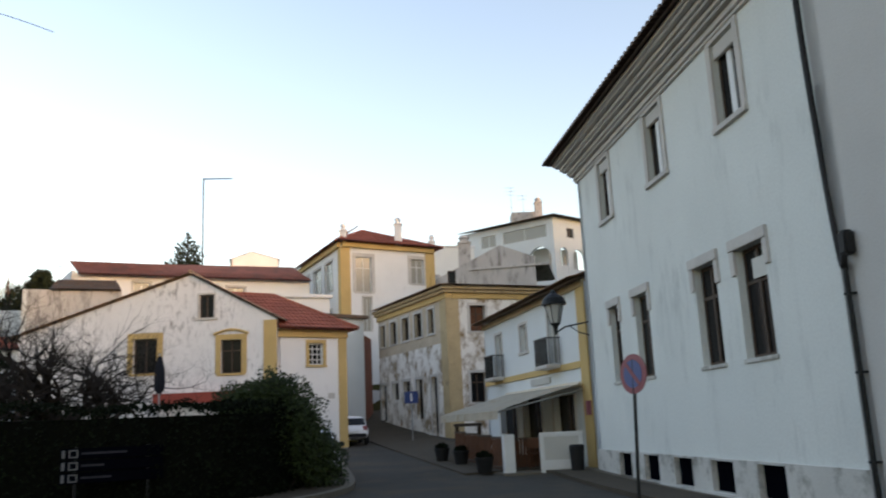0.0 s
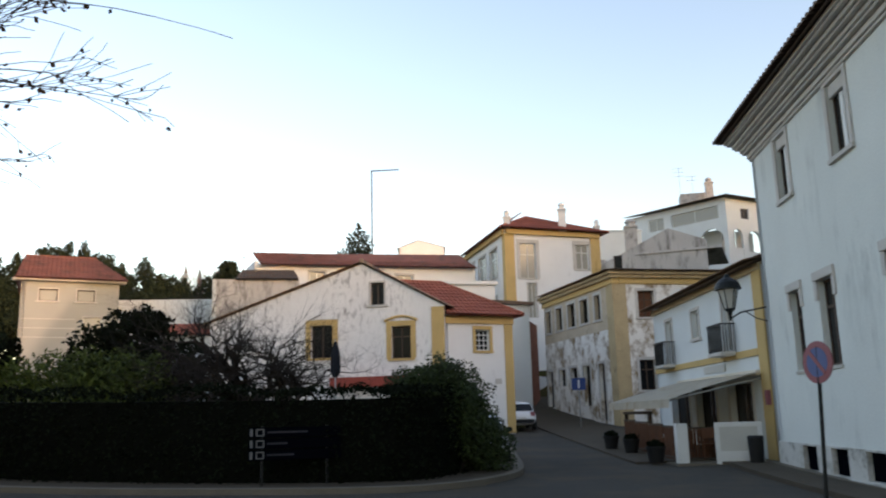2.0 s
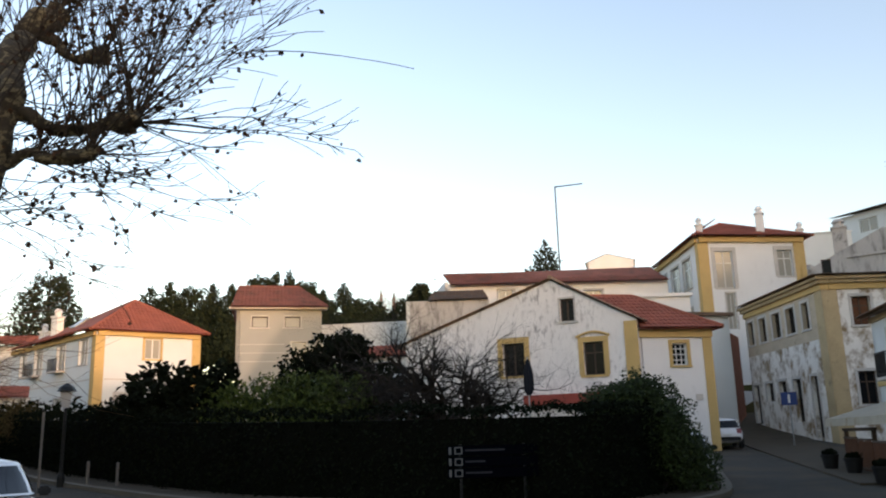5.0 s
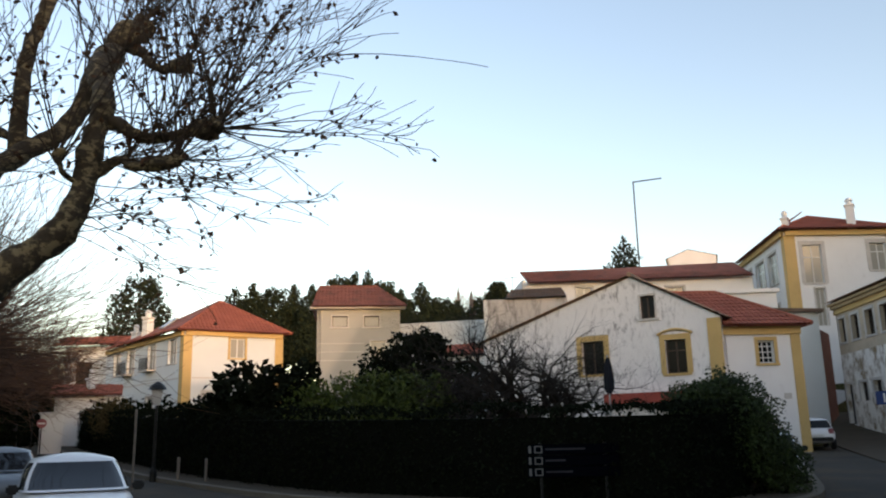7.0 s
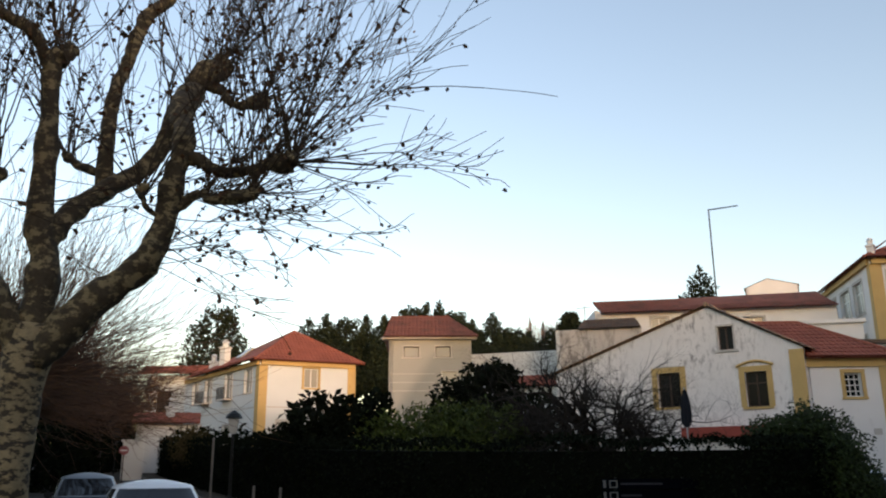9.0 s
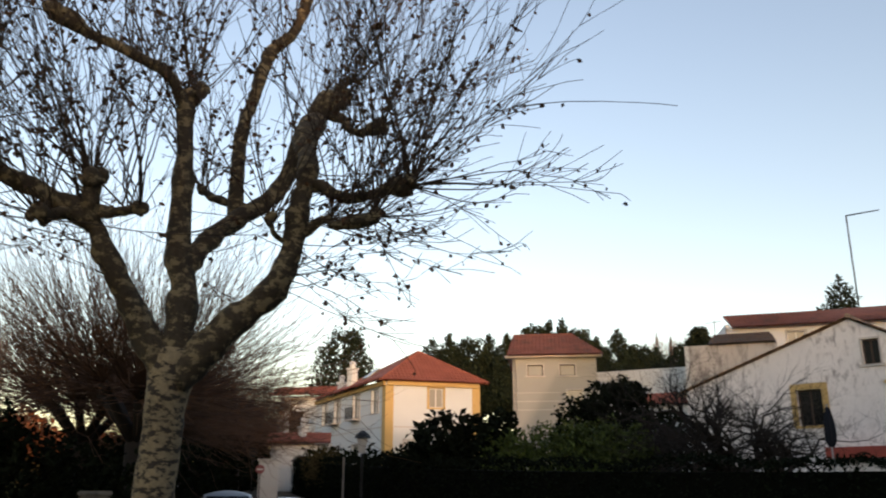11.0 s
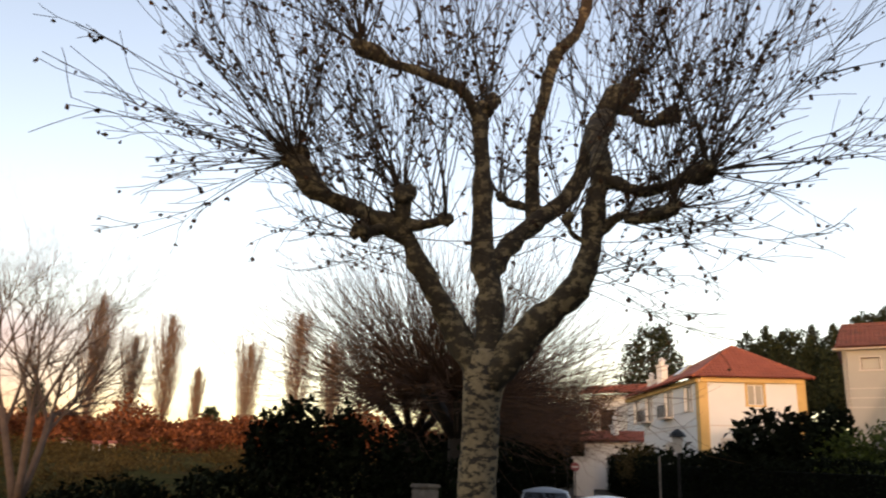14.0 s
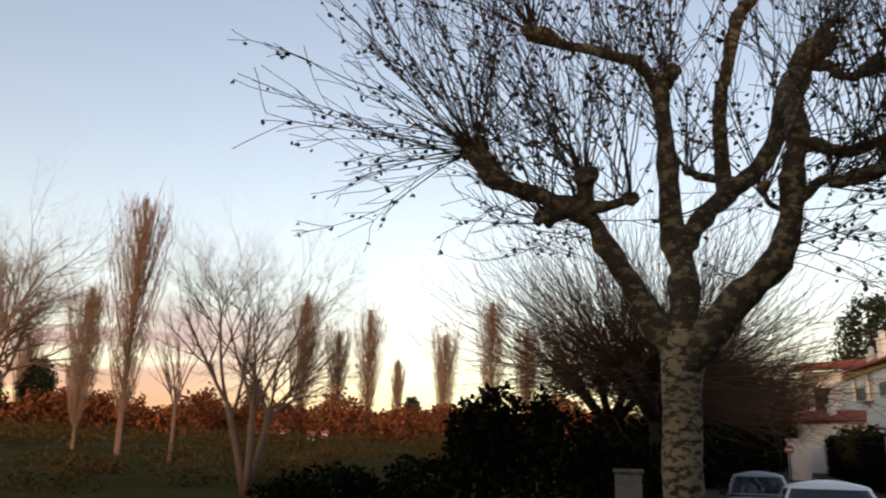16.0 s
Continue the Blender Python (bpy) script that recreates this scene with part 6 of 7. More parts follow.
for k, (az, d, el, w) in enumerate(((-50.2, 90, 11.0, 3.6), (-44.2, 95, 10.3, 3.0), (-43.0, 95, 10.7, 3.0), (-41.6, 96, 10.3, 3.2), (-40.2, 97, 10.6, 3.0), (-39.0, 95, 10.6, 2.6), (-37.2, 95, 11.2, 2.6), (-36.1, 96, 11.5, 2.4), (-35.2, 96, 11.5, 2.4), (-34.0, 95, 10.8, 2.6), (-32.9, 95, 10.2, 3.0), (-31.5, 95, 10.7, 3.2), (-30.2, 95, 9.6, 3.4), (-29.0, 97, 9.4, 3.6), (-27.4, 97, 9.6, 3.6), (-26.2, 98, 10.6, 2.4), (-45.4, 97, 8.9, 3.2), (-47, 99, 8.4, 3.4))):
    x, y = polar(az, d)
    pine(x, y, 1.6 + d * math.tan(radians(el)), w * (1.5 if k % 3 else 1.0), 120 + k, cone=bool(k % 3))
x, y = polar(-17.35, 85)
pine(x, y, 21.6, 6.0, 150, "dark conical fir above the long roof", "", True)
for k, (az, d, el) in enumerate(((-103.2, 150, 6.0), (-107.5, 140, 6.4), (-106.2, 145, 5.6), (-90, 190, 5.4), (-79.6, 200, 4.6))):
    x, y = polar(az, d)
    pine(x, y, 1.6 + d * math.tan(radians(el)), 3.0, 160 + k, "dark umbrella pine on the far bank", "pines on the far bank")


# ---- vehicles ----
def car(name, label, x, y, heading, paint, length=3.9, width=1.66, height=1.47):
    """A hatchback: its front points along heading (degrees clockwise from north)."""
    z = ground_z(x, y) + 0.03
    ob = thing(name, x, y, z, label, "car")
    m = Matrix.Translation((x, y, z)) @ Matrix.Rotation(radians(90 - heading), 4, "Z")
    L, W = length / 2, width / 2
    st = [(-L, 0.45, 0.78, 0.80), (-L + 0.12, 0.30, 0.90, 0.93), (-L + 0.6, 0.24, 0.95, 0.99), (-0.3, 0.22, 0.94, 1.0), (L * 0.45, 0.22, 0.92, 0.99), (L * 0.62, 0.23, 0.86, 0.97), (L - 0.25, 0.28, 0.74, 0.90), (L - 0.02, 0.42, 0.62, 0.72)]

    def ring(bm, xx, z0, z1, w, n=16):
        out = []
        for k in range(n):
            a = 2 * math.pi * (k + 0.5) / n
            c, s = math.cos(a), math.sin(a)
            yy = math.copysign(abs(c) ** 0.45, c) * W * w
            zz = (z0 + z1) / 2 + math.copysign(abs(s) ** 0.5, s) * (z1 - z0) / 2
            out.append(bm.verts.new((xx, yy, zz)))
        return out

    def loft(rows):
        bm = bmesh.new()
        rings = [ring(bm, *r) for r in rows]
        for a, b in zip(rings, rings[1:]):
            for k in range(len(a)):
                bm.faces.new((a[k], a[(k + 1) % len(a)], b[(k + 1) % len(a)], b[k]))
        bm.faces.new(rings[0][::-1])
        bm.faces.new(rings[-1])
        bmesh.ops.recalc_face_normals(bm, faces=bm.faces[:])
        return bm

    part("body", loft(st), paint, ob, m=m, smooth=True)
    # the cabin: one rounded shell, split into glass, pillars and roof
    zb, zt, fx = 0.90, height - 0.10, L * 0.60
    n, exps = 64, 0.36
    levels = [(0.0, fx, -L + 0.10, W * 0.93), (0.06, fx - 0.07, -L + 0.12, W * 0.925), (0.36, fx - 0.40, -L + 0.19, W * 0.89), (0.66, fx - 0.70, -L + 0.28, W * 0.83), (0.90, fx - 0.91, -L + 0.38, W * 0.765), (1.0, fx - 1.02, -L + 0.46, W * 0.72)]
    levels += [(1.0 + 0.085 * math.sin(k * math.pi / 8) / (zt - zb) * 1.2, (fx - 1.02) * (1 - 0.24 * k) + (-0.35) * 0.24 * k, (-L + 0.46) * (1 - 0.24 * k) - 0.35 * 0.24 * k, W * 0.72 * (1 - 0.24 * k)) for k in (1, 2, 3, 4)]
    pts = []
    for lv, x1, x0, half in levels:
        row = []
        for k in range(n):
            a = 2 * math.pi * k / n
            c, sn = math.cos(a), math.sin(a)
            row.append(((x0 + x1) / 2 + math.copysign(abs(c) ** exps, c) * (x1 - x0) / 2, math.copysign(abs(sn) ** exps, sn) * half, zb + (zt - zb) * lv))
        pts.append(row)

    def kind_of(lev, k):
        if lev in (0,) or lev >= 4:
            return "roof"
        a = (k + 0.5) / n * 360
        a = a if a <= 180 else a - 360
        if abs(a) < 42:
            return "windscreen"
        if 50 < abs(a) < 90 or 94 < abs(a) < 130:
            return "side_window" if a > 0 else "side_window_2"
        if abs(a) > 139:
            return "rear_window"
        return "roof"

    shells = {key: bmesh.new() for key in ("roof", "windscreen", "side_window", "side_window_2", "rear_window")}
    for lev in range(len(pts) - 1):
        for k in range(n):
            bm = shells[kind_of(lev, k)]
            q = (k + 1) % n
            bm.faces.new([bm.verts.new(p) for p in (pts[lev][k], pts[lev][q], pts[lev + 1][q], pts[lev + 1][k])])
    shells["roof"].faces.new([shells["roof"].verts.new(p) for p in pts[-1]])
    for key, bm in shells.items():
        bmesh.ops.remove_doubles(bm, verts=bm.verts[:], dist=0.0004)
        bmesh.ops.recalc_face_normals(bm, faces=bm.faces[:])
        part("side_window" if key.startswith("side") else key, bm, paint if key == "roof" else CAR_GLASS, ob, m=m, smooth=True)
    for s in (-1, 1):
        mir = part("mirror", boxes((fx - 0.28, fx - 0.12, s * (W + 0.02) - 0.09, s * (W + 0.02) + 0.09, 0.88, 1.02), bevel=0.03), TYRE, ob, "dark door mirror", m)
        part("headlight", boxes((L - 0.22, L - 0.06, s * W * 0.66 - 0.16, s * W * 0.66 + 0.16, 0.60, 0.73), bevel=0.03), LAMP_GLASS, ob, "clear headlight", m)
        part("tail_light", boxes((-L - 0.01, -L + 0.12, s * W * 0.72 - 0.11, s * W * 0.72 + 0.11, 0.66, 0.88), bevel=0.02), RED, ob, "red tail light", m)
        for xx in (-L + 0.68, L - 0.72):
            w = part("wheel", lathe([(0.19, -0.09), (0.29, -0.1), (0.31, -0.05), (0.31, 0.05), (0.29, 0.1), (0.19, 0.09)], 20), TYRE, ob, m=m @ Matrix.Translation((xx, s * (W - 0.1), 0.31)) @ Matrix.Rotation(radians(90), 4, "X"))
            part("rim", lathe([(0.05, -0.1), (0.19, -0.085), (0.19, 0.085), (0.05, 0.1)], 12), STEEL, w, "", m @ Matrix.Translation((xx, s * (W - 0.1), 0.31)) @ Matrix.Rotation(radians(90), 4, "X"))
    part("bumper", boxes((-L - 0.04, -L + 0.1, -W * 0.8, W * 0.8, 0.36, 0.52), bevel=0.03), TYRE, ob, "dark rear bumper strip", m)
    part("number_plate", boxes((-L - 0.05, -L - 0.03, -0.26, 0.26, 0.54, 0.65), bevel=0.004), WHITE, ob, "blank white plate", m)
    return ob


car("parked_car", "white hatchback parked at the kerb, facing the junction", -12.67, 9.41, 123, PAINT_WHITE, 3.95, 1.78, 1.48)
car("parked_car", "grey-blue hatchback parked behind the white one", -19.8, 12.7, 122, PAINT_GREY)
car("parked_car", "white hatchback parked in the rising street", -5.1, 42.7, -13, PAINT_WHITE, 3.9, 1.62, 1.40)
car("parked_car", "white car parked behind the hedge corner", -4.15, 25.3, 170, PAINT_WHITE, 3.9, 1.66, 1.45)


# ---- signs, lamps and street furniture ----
def no_parking_sign():
    x, y = polar(11.95, 12.4)
    ob = thing("no_parking_sign", x, y, 0.1, "round red and blue no-parking sign on a leaning grey pole", "road sign")
    lean = Matrix.Translation((x, y, 0.05)) @ Matrix.Rotation(radians(2.8), 4, "Y")
    part("pole", lathe([(0.026, 0), (0.026, 2.36)], 12), IRON, ob, m=lean)
    m = lean @ Matrix.Translation((0, 0, 2.15)) @ Matrix.Rotation(radians(-12.75 - 50), 4, "Z") @ Matrix.Rotation(radians(90), 4, "X")
    part("rim", lathe([(0.27, -0.012), (0.285, 0.0), (0.285, 0.018), (0.22, 0.02)], 40), RED, ob, "faded red ring", m)
    part("face", lathe([(0.2, 0.0), (0.2, 0.024)], 40), BLUE, ob, "faded blue disc", m)
    part("slash", boxes((-0.21, 0.21, -0.028, 0.028, 0.02, 0.03)), RED, ob, "red diagonal bar", m @ Matrix.Rotation(radians(-45), 4, "Z"))


no_parking_sign()


def direction_board():
    (x0, y0), (x1, y1) = polar(-24.6, 19.3), polar(-18.6, 19.5)
    ob = thing("direction_board", (x0 + x1) / 2, (y0 + y1) / 2, 0.15, "dark direction board with three rows of pale lettering", "sign")
    m = facade((x0, y0), (x1, y1))
    L = math.hypot(x1 - x0, y1 - y0)
    for k in range(3):
        v = 1.36 - 0.245 * k
        panel = part("panel", boxes((0.0, L, v - 0.11, v + 0.11, -0.02, 0.02), bevel=0.005), NAVY, ob, m=m)
        part("tip", boxes((0.03, 0.09, v - 0.08, v + 0.08, 0.021, 0.025)), FADED, panel, "pale edge mark", m)
        part("pictogram", boxes((0.16, 0.34, v - 0.08, v - 0.055, 0.021, 0.025), (0.16, 0.34, v + 0.055, v + 0.08, 0.021, 0.025), (0.16, 0.19, v - 0.054, v + 0.054, 0.021, 0.025), (0.31, 0.34, v - 0.054, v + 0.054, 0.021, 0.025)), FADED, panel, "small pale square mark", m)
        part("lettering", boxes((0.40, (1.3, 0.85, 1.0)[k], v - 0.02, v + 0.025, 0.021, 0.025)), LETTERS, panel, "faint pale bar of lettering", m)
    for u in (0.3, L - 0.3):
        part("post", boxes((u - 0.03, u + 0.03, 0.1, 1.5, -0.085, -0.022), bevel=0.005), IRON, ob, m=m)


direction_board()


def wall_lantern():
    x, y, z = 3.1, 23.55, 4.2
    ob = thing("wall_lantern", x, y, z, "black iron street lantern with a domed cap on a wall bracket", "lamp")
    m = Matrix.Translation((x, y, z))
    part("cap", lathe([(0.36, 0.60), (0.35, 0.66), (0.30, 0.78), (0.19, 0.88), (0.09, 0.93), (0.06, 1.0), (0.015, 1.04)], 16), IRON, ob, m=m)
    part("glass", lathe([(0.13, 0.08), (0.25, 0.60)], 6), LAMP_GLASS, ob, "milky lantern glass", m)
    for k in range(6):
        a = 2 * math.pi * k / 6
        verts, faces = [], []
        c, s = math.cos(a), math.sin(a)
        tube(verts, faces, [Vector((0.135 * c, 0.135 * s, 0.06)), Vector((0.262 * c, 0.262 * s, 0.62))], [0.014, 0.014], 5)
        part("bar", raw("bar", verts, faces, IRON), IRON, ob, m=m)
    part("base", lathe([(0.03, -0.25), (0.05, -0.1), (0.07, -0.02), (0.14, 0.05), (0.14, 0.08)], 12), IRON, ob, m=m)
    verts, faces = [], []
    tube(verts, faces, [Vector((0, 0, -0.2)), Vector((0.25, -0.12, -0.05)), Vector((0.9, -0.62, 0.02))], [0.022, 0.022, 0.022], 6)
    tube(verts, faces, [Vector((0.35, -0.2, -0.02)), Vector((0.6, -0.4, -0.25)), Vector((0.9, -0.62, -0.38))], [0.016, 0.016, 0.016], 6)
    part("bracket", raw("bracket", verts, faces, IRON), IRON, ob, "scrolled iron bracket", m)


wall_lantern()


def street_lantern(x, y, top):
    z = ground_z(x, y)
    ob = thing("street_lantern", x, y, z, "slim dark lamp post with a small yellowish lantern", "street lamp")
    m = Matrix.Translation((x, y, z))
    h = top - z
    part("post", lathe([(0.12, 0.0), (0.12, 0.35), (0.06, 0.5), (0.045, h - 0.85), (0.07, h - 0.8)], 12), IRON, ob, m=m)
    part("glass", lathe([(0.14, h - 0.78), (0.26, h - 0.26)], 4), LAMP_GLASS, ob, "yellowish lantern glass", m)
    part("cap", lathe([(0.30, h - 0.26), (0.22, h - 0.12), (0.05, h)], 8), IRON, ob, m=m)


street_lantern(*polar(-48.8, 30), 3.75)


def plain_post(name, label, az, d, top, r):
    x, y = polar(az, d)
    z = ground_z(x, y)
    part_ob = part(name, lathe([(r, 0), (r, top - z), (r * 0.7, top - z + 0.02)], 12), CONCRETE_DARK, m=Matrix.Translation((x, y, z)))
    return tagged(part_ob, label, "post")


plain_post("metal_post", "slim grey metal post in front of the hedge", -50.0, 27, 2.7, 0.035)
plain_post("bollard", "short pale bollard on the pavement", -47.3, 29, 1.25, 0.05)
plain_post("bollard", "short dark bollard on the pavement", -45.6, 28, 1.2, 0.045)


def round_sign(az, d, z, r, mat, label):
    x, y = polar(az, d)
    g = ground_z(x, y)
    ob = thing("traffic_sign", x, y, g, label, "road sign")
    part("pole", lathe([(0.03, 0), (0.03, z - g + r)], 8), IRON, ob, m=Matrix.Translation((x, y, g)))
    m = Matrix.Translation((x, y, z)) @ Matrix.Rotation(radians(-az), 4, "Z") @ Matrix.Rotation(radians(90), 4, "X")
    part("disc", lathe([(r, 0.035), (r, 0.05)], 24), mat, ob, "sign disc", m)
    if mat == RED:
        part("bar", boxes((-r * 0.7, r * 0.7, -r * 0.16, r * 0.16, 0.051, 0.058)), WHITE, ob, "white bar", m)


round_sign(-55.4, 48, 2.9, 0.24, RED, "red no-entry sign on a thin pole")
round_sign(-55.9, 48, 3.8, 0.24, IRON, "dark round sign seen from behind")


def blue_sign():
    ob = thing("information_sign", -2.3, 42.8, 1.0, "small blue information sign on a pole", "road sign")
    part("pole", lathe([(0.03, 0), (0.03, 3.0)], 8), STEEL, ob, m=Matrix.Translation((-1.9, 42.8, 0.75)))
    part("plate", boxes((0.05, 0.75, 2.75, 3.35, 0.04, 0.06)), BLUE_DEEP, ob, "blue plate", facade((-2.3, 42.8), (-1.3, 42.75)))
    part("symbol", boxes((0.36, 0.44, 2.85, 3.25, 0.061, 0.066)), WHITE, ob, "white symbol bar", facade((-2.3, 42.8), (-1.3, 42.75)))


blue_sign()


def gate_pillar():
    x, y = polar(-54.85, 50)
    g = ground_z(x, y)
    ob = thing("gate_pillar", x, y, g, "white rendered gate pillar at the end of the hedge", "pillar")
    part("shaft", boxes((-0.55, 0.55, -0.4, 0.4, -0.2, 3.4 - g), bevel=0.03), PLASTER, ob, m=Matrix.Translation((x, y, g)) @ Matrix.Rotation(radians(54), 4, "Z"))
    part("cap", boxes((-0.65, 0.65, -0.5, 0.5, 3.4 - g, 3.52 - g), bevel=0.04), PLASTER, ob, m=Matrix.Translation((x, y, g)) @ Matrix.Rotation(radians(54), 4, "Z"))


gate_pillar()


def concrete_block():
    x, y = polar(-65.25, 13.8)
    ob = part("utility_cabinet", boxes((-0.21, 0.21, -0.15, 0.15, -0.1, 1.55), (-0.24, 0.24, -0.18, 0.18, 1.55, 1.62), bevel=0.02), CONCRETE_DARK, m=Matrix.Translation((x, y, ground_z(x, y))) @ Matrix.Rotation(radians(66), 4, "Z"))
    tagged(ob, "weathered grey concrete cabinet on the verge", "cabinet")


concrete_block()


def parasol():
    x, y = -7.97, 23.2
    ob = thing("closed_parasol", x, y, ground_z(x, y), "closed dark garden parasol behind the hedge", "parasol")
    m = Matrix.Translation((x, y, 0))
    part("pole", lathe([(0.025, 0.1), (0.025, 3.9)], 8), STEEL, ob, m=m)
    bm = lathe([(0.06, 2.8), (0.13, 2.95), (0.135, 3.2), (0.11, 3.5), (0.06, 3.78), (0.02, 3.84)], 16)
    for v in bm.verts:
        a = math.atan2(v.co.y, v.co.x)
        k = 1 + 0.22 * math.cos(5 * a)
        v.co.x *= k
        v.co.y *= k
    part("canopy", bm, NAVY_CLOTH, ob, "folded dark canopy", m)
    part("base", lathe([(0.3, 0.05), (0.3, 0.14), (0.05, 0.2)], 16), PLASTER_DIRTY, ob, m=m)


parasol()


def tall_antenna():
    x, y = polar(-16.4, 75)
    z = ground_z(x, y)
    ob = thing("angled_mast", x, y, z, "very tall thin mast with a horizontal arm", "mast")
    verts, faces = [], []
    tube(verts, faces, [Vector((x, y, z)), Vector((x, y, 24.3))], [0.085, 0.065], 6)
    part("pole", raw("pole", verts, faces, IRON), IRON, ob)
    verts, faces = [], []
    tube(verts, faces, [Vector((x, y, 24.25)), Vector((x + 2.45, y + 0.6, 24.35))], [0.06, 0.05], 6)
    part("arm", raw("arm", verts, faces, IRON), IRON, ob)


tall_antenna()


def roof_antenna(x, y, z0, h, arms):
    ob = thing("roof_antenna", x, y, z0, "thin metal television aerial on a roof", "antenna")
    part("mast", boxes((x - 0.02, x + 0.02, y - 0.02, y + 0.02, z0, z0 + h)), STEEL, ob)
    for k in range(arms):
        zz = z0 + h - 0.15 - 0.45 * k
        part("crossbar", boxes((x - 0.7 + 0.1 * k, x + 0.5, y - 0.02, y + 0.02, zz - 0.015, zz + 0.015)), STEEL, ob)


roof_antenna(8.3, 94.2, 25.2, 3.4, 3)
roof_antenna(9.6, 93.6, 25.2, 2.2, 2)
roof_antenna(-26.5, 56.5, 12.4, 1.3, 1)


# ---- cables and downpipe on the white building ----
def wall_pipes():
    m = facade(R0, R1)
    ob = thing("wall_cable", *along(R0, R1, 11.8, 0.1), 0.1, "black cable, junction box and grey conduit down the facade", "cable")
    verts, faces = [], []
    pts = [Vector((u, v, w)) for u, v, w in ((11.8, 8.3, 0.1), (11.8, 6.6, 0.1), (11.86, 5.0, 0.1), (11.94, 4.0, 0.11), (12.02, 3.5, 0.13), (12.16, 3.38, 0.2), (12.24, 3.52, 0.22))]
    tube(verts, faces, bent(pts), [0.045] * (7 * 6 + 1), 8)
    part("cable", raw("cable", verts, faces, CABLE, True), CABLE, ob, m=m)
    part("junction_box", boxes((12.18, 12.36, 3.5, 3.82, 0.1, 0.26), bevel=0.03), CABLE, ob, "black junction box", m)
    part("conduit", lathe([(0.035, 0.1), (0.035, 3.4)], 12), IRON, ob, "dark rusty conduit", Matrix.Translation((*along(R0, R1, 12.16, 0.18), 0)))
    for v in (0.9, 2.0, 3.0):
        part("clamp", boxes((12.11, 12.21, v, v + 0.03, 0.0, 0.22)), IRON, ob, m=m)


wall_pipes()

# ---- the terrace before the tavern ----
TM = facade(REST_A, REST_B)
TL = 11.28


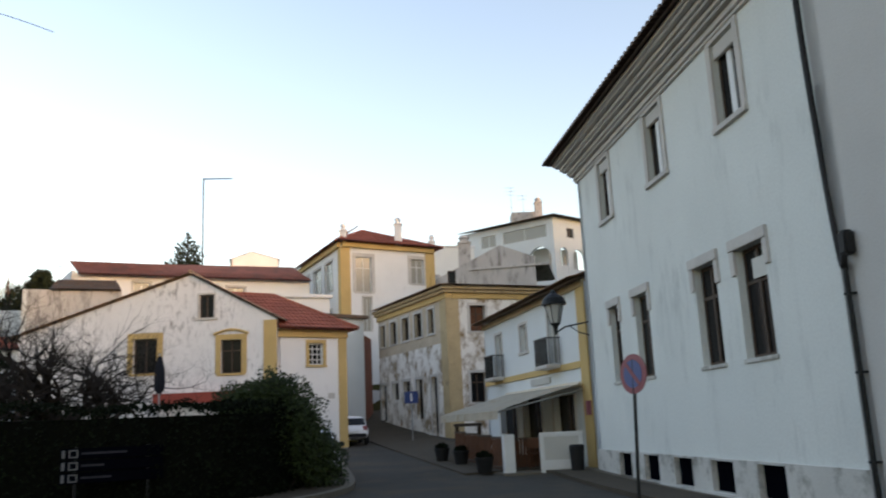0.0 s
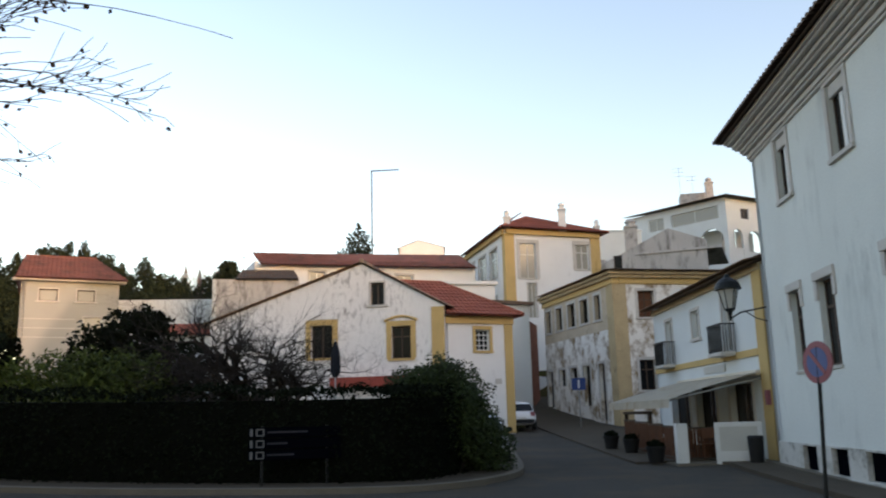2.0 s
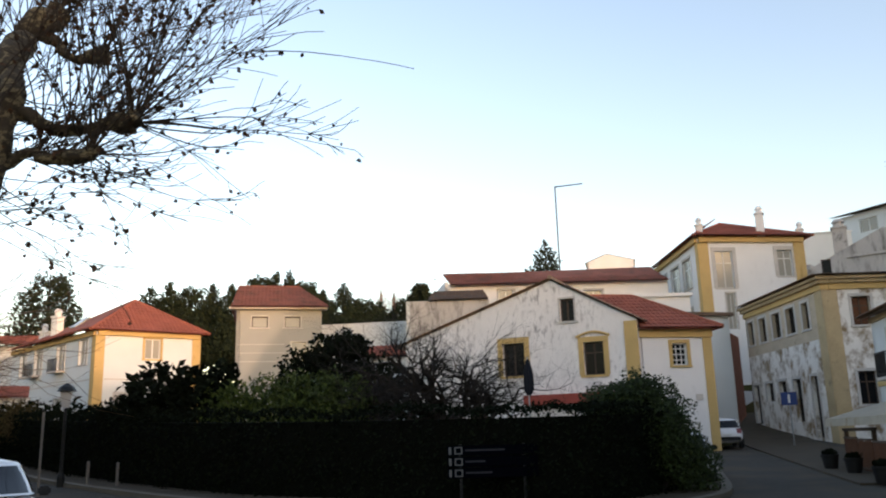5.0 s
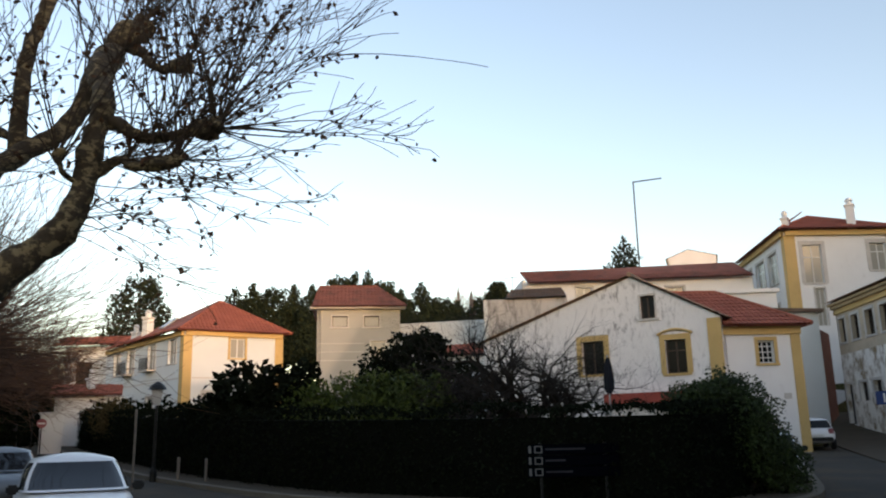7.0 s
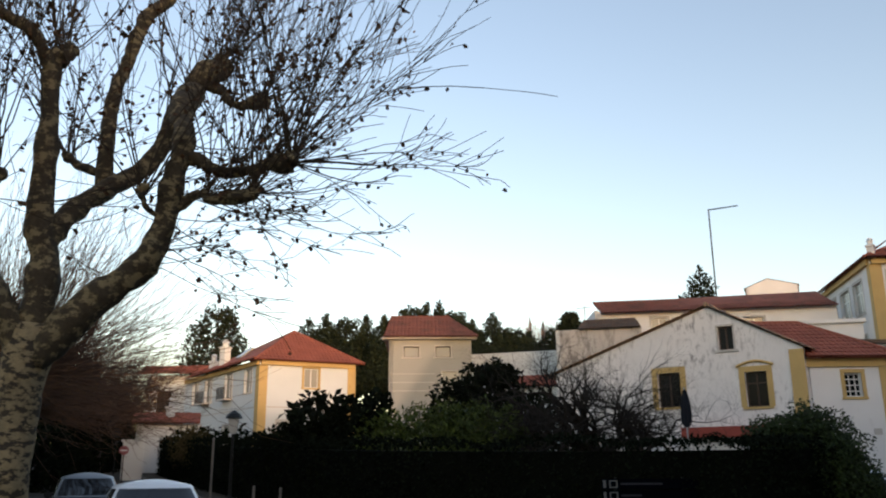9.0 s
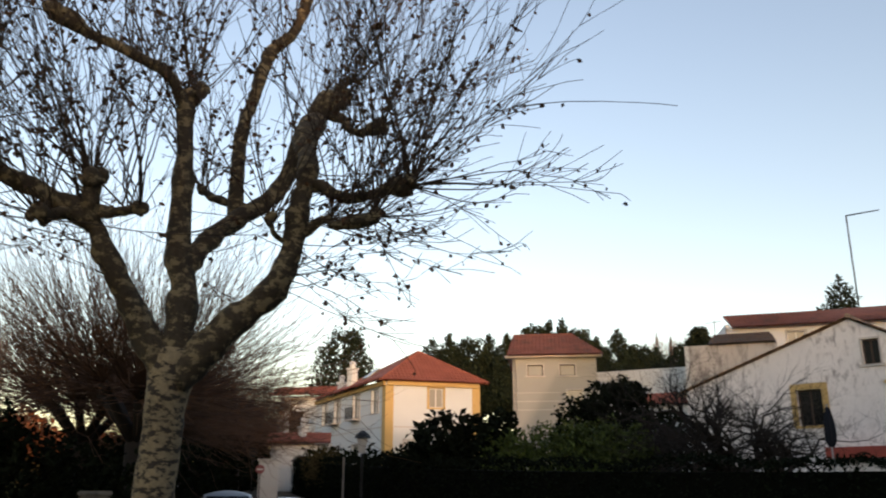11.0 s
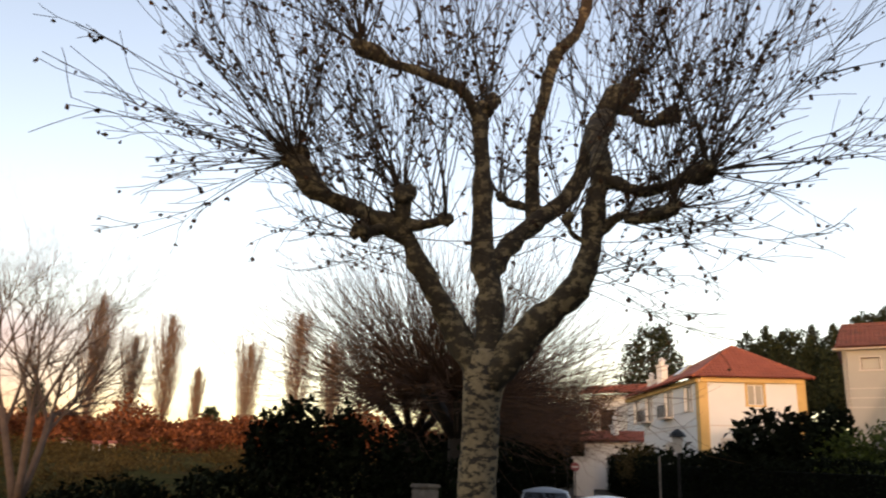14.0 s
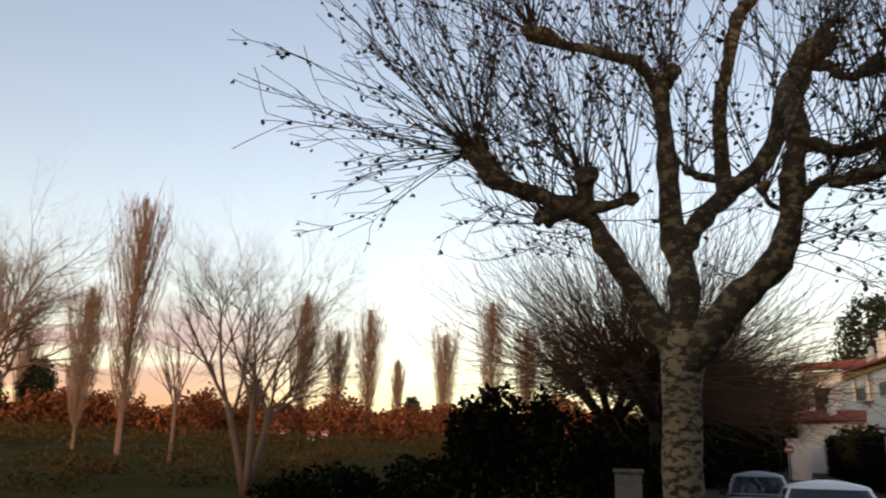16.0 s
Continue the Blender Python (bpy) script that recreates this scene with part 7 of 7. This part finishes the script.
def terrace():
    f = lambda u: TL - u
    z = lambda u, w: ground_z(*along(REST_A, REST_B, f(u), w)) + 0.09

    def cane_screen(m, u0, u1, w, zz):
        p = m @ Vector(((u0 + u1) / 2, 0, w))
        ob = thing("cane_screen", p.x, p.y, zz, "low reddish cane screen on a wooden frame", "screen", "cane screens of the terrace")
        for v in (0.04, 0.86):
            part("rail", boxes((u0, u1, zz + v, zz + v + 0.06, w - 0.03, w + 0.03), bevel=0.008), WOOD, ob, m=m)
        n = int((u1 - u0) / 0.085)
        for i in range(n):
            u = u0 + (u1 - u0) * (i + 0.5) / n
            part("cane", boxes((u - 0.032, u + 0.032, zz, zz + 0.86 + 0.03 * math.sin(i * 2.3), w - 0.015, w + 0.015), bevel=0.008), BAMBOO, ob, m=m)

    for u0, u1 in ((6.6, 5.1), (5.0, 3.5), (3.4, 1.9), (1.8, 0.5)):
        cane_screen(TM, f(u0), f(u1), 2.55, z((u0 + u1) / 2, 2.55))
    end_a, end_b = along(REST_A, REST_B, f(1.3), 2.4), along(REST_A, REST_B, f(1.1), 0.5)
    cane_screen(facade(end_a, end_b), 0.0, 1.85, 0.0, 0.22)
    zz = z(0.0, 2.7)
    ob = part("terrace_post", boxes((f(0.1), f(-0.15), zz - 0.05, zz + 1.02, 2.45, 2.75), bevel=0.015), WHITE, m=TM)
    tagged(ob, "white square post of the terrace", "post")
    # end screen with a grey pane, square to the street
    m = facade((2.42, 23.45), (3.62, 23.5))
    zz = ground_z(3.0, 23.4) + 0.1
    ob = thing("panel_screen", 3.0, 23.45, zz, "white-framed screen with a grey pane beside the terrace", "screen")
    part("frame", boxes((0, 0.12, zz - 0.05, zz + 1.02, -0.04, 0.04), (1.08, 1.2, zz - 0.05, zz + 1.02, -0.04, 0.04), (0.12, 1.08, zz + 0.9, zz + 1.02, -0.035, 0.035), (0.12, 1.08, zz + 0.02, zz + 0.28, -0.035, 0.035), bevel=0.01), WHITE, ob, m=m)
    part("panel", boxes((0.12, 1.08, zz + 0.28, zz + 0.9, -0.012, 0.012)), SHUTTER, ob, "grey panel", m)
    ob = part("waste_bin", lathe([(0.17, 0), (0.2, 0.6), (0.21, 0.62), (0.18, 0.68)], 16), POT, m=Matrix.Translation((3.35, 22.95, zz)))
    tagged(ob, "black waste bin beside the screen", "bin")
    ob = part("terrace_step", boxes((f(8.4), f(-0.4), -0.1, 0.24, 0.0, 2.85), bevel=0.02), KERB, m=TM)
    tagged(ob, "low stone step under the terrace", "step", "", "structure")
    # timber frame under the awning
    ob = thing("timber_frame", *along(REST_A, REST_B, f(6.3), 2.2), 0.3, "dark brown timber frame under the awning", "frame")
    part("beam", boxes((f(8.0), f(4.3), 1.52, 1.62, 2.16, 2.26), bevel=0.01), WOOD, ob, m=TM)
    for u in (7.7, 4.5):
        part("upright", boxes((f(u + 0.06), f(u - 0.06), 0.24, 1.52, 2.15, 2.27), bevel=0.01), WOOD, ob, m=TM)
    # chairs behind the screens
    for k in range(5):
        u, w = (6.0, 4.6, 3.4, 2.4, 0.8)[k], (1.6, 1.2, 1.7, 1.1, 1.5)[k]
        x, y = along(REST_A, REST_B, f(u), w)
        ob = thing("wooden_chair", x, y, 0.24, "reddish brown wooden terrace chair", "chair", "chairs of the terrace")
        mm = Matrix.Translation((x, y, 0.24)) @ Matrix.Rotation(radians(40 * k), 4, "Z")
        part("seat", boxes((-0.21, 0.21, -0.21, 0.21, 0.43, 0.46), bevel=0.008), BAMBOO, ob, m=mm)
        part("backrest", boxes((-0.21, 0.21, 0.18, 0.21, 0.6, 0.88), bevel=0.008), BAMBOO, ob, m=mm)
        for sx in (-0.18, 0.18):
            for sy in (-0.18, 0.18):
                part("leg", boxes((sx - 0.018, sx + 0.018, sy - 0.018, sy + 0.018, 0, 0.43 if sy < 0 else 0.86)), BAMBOO, ob, m=mm)
    for k, (x, y) in enumerate(((-0.32, 29.0), (0.3, 27.3), (0.9, 23.9))):
        zz = ground_z(x, y) + 0.09
        ob = thing("plant_pot", x, y, zz, "black plant pot with a small dark bush", "plant pot", "pots along the terrace")
        part("pot", lathe([(0.19, 0.0), (0.25, 0.34), (0.27, 0.37), (0.27, 0.42), (0.23, 0.42), (0.22, 0.38)], 18), POT, ob, m=Matrix.Translation((x, y, zz)))
        rng = random.Random(200 + k)
        verts, faces = [], []
        leaf_cloud(rng, verts, faces, [(x, y, zz + 0.47, 0.24, 0.24, 0.12)], 300, 0.045)
        part("plant", raw("plant", verts, faces, LEAF_SHADE_DARK), LEAF_SHADE_DARK, ob)
    # small fittings on the facade
    sign = part("tavern_sign", boxes((f(5.4), f(3.4), 2.78, 3.0, 0.01, 0.04), bevel=0.006), LAMP_GLASS, m=TM)
    tagged(sign, "pale blank sign board under the balcony band", "sign")
    box_ob = part("wall_box", boxes((f(0.2), f(0.02), 1.7, 2.1, 0.05, 0.16), bevel=0.01), RED, m=TM)
    tagged(box_ob, "small red box on the ochre corner strip", "box")


terrace()
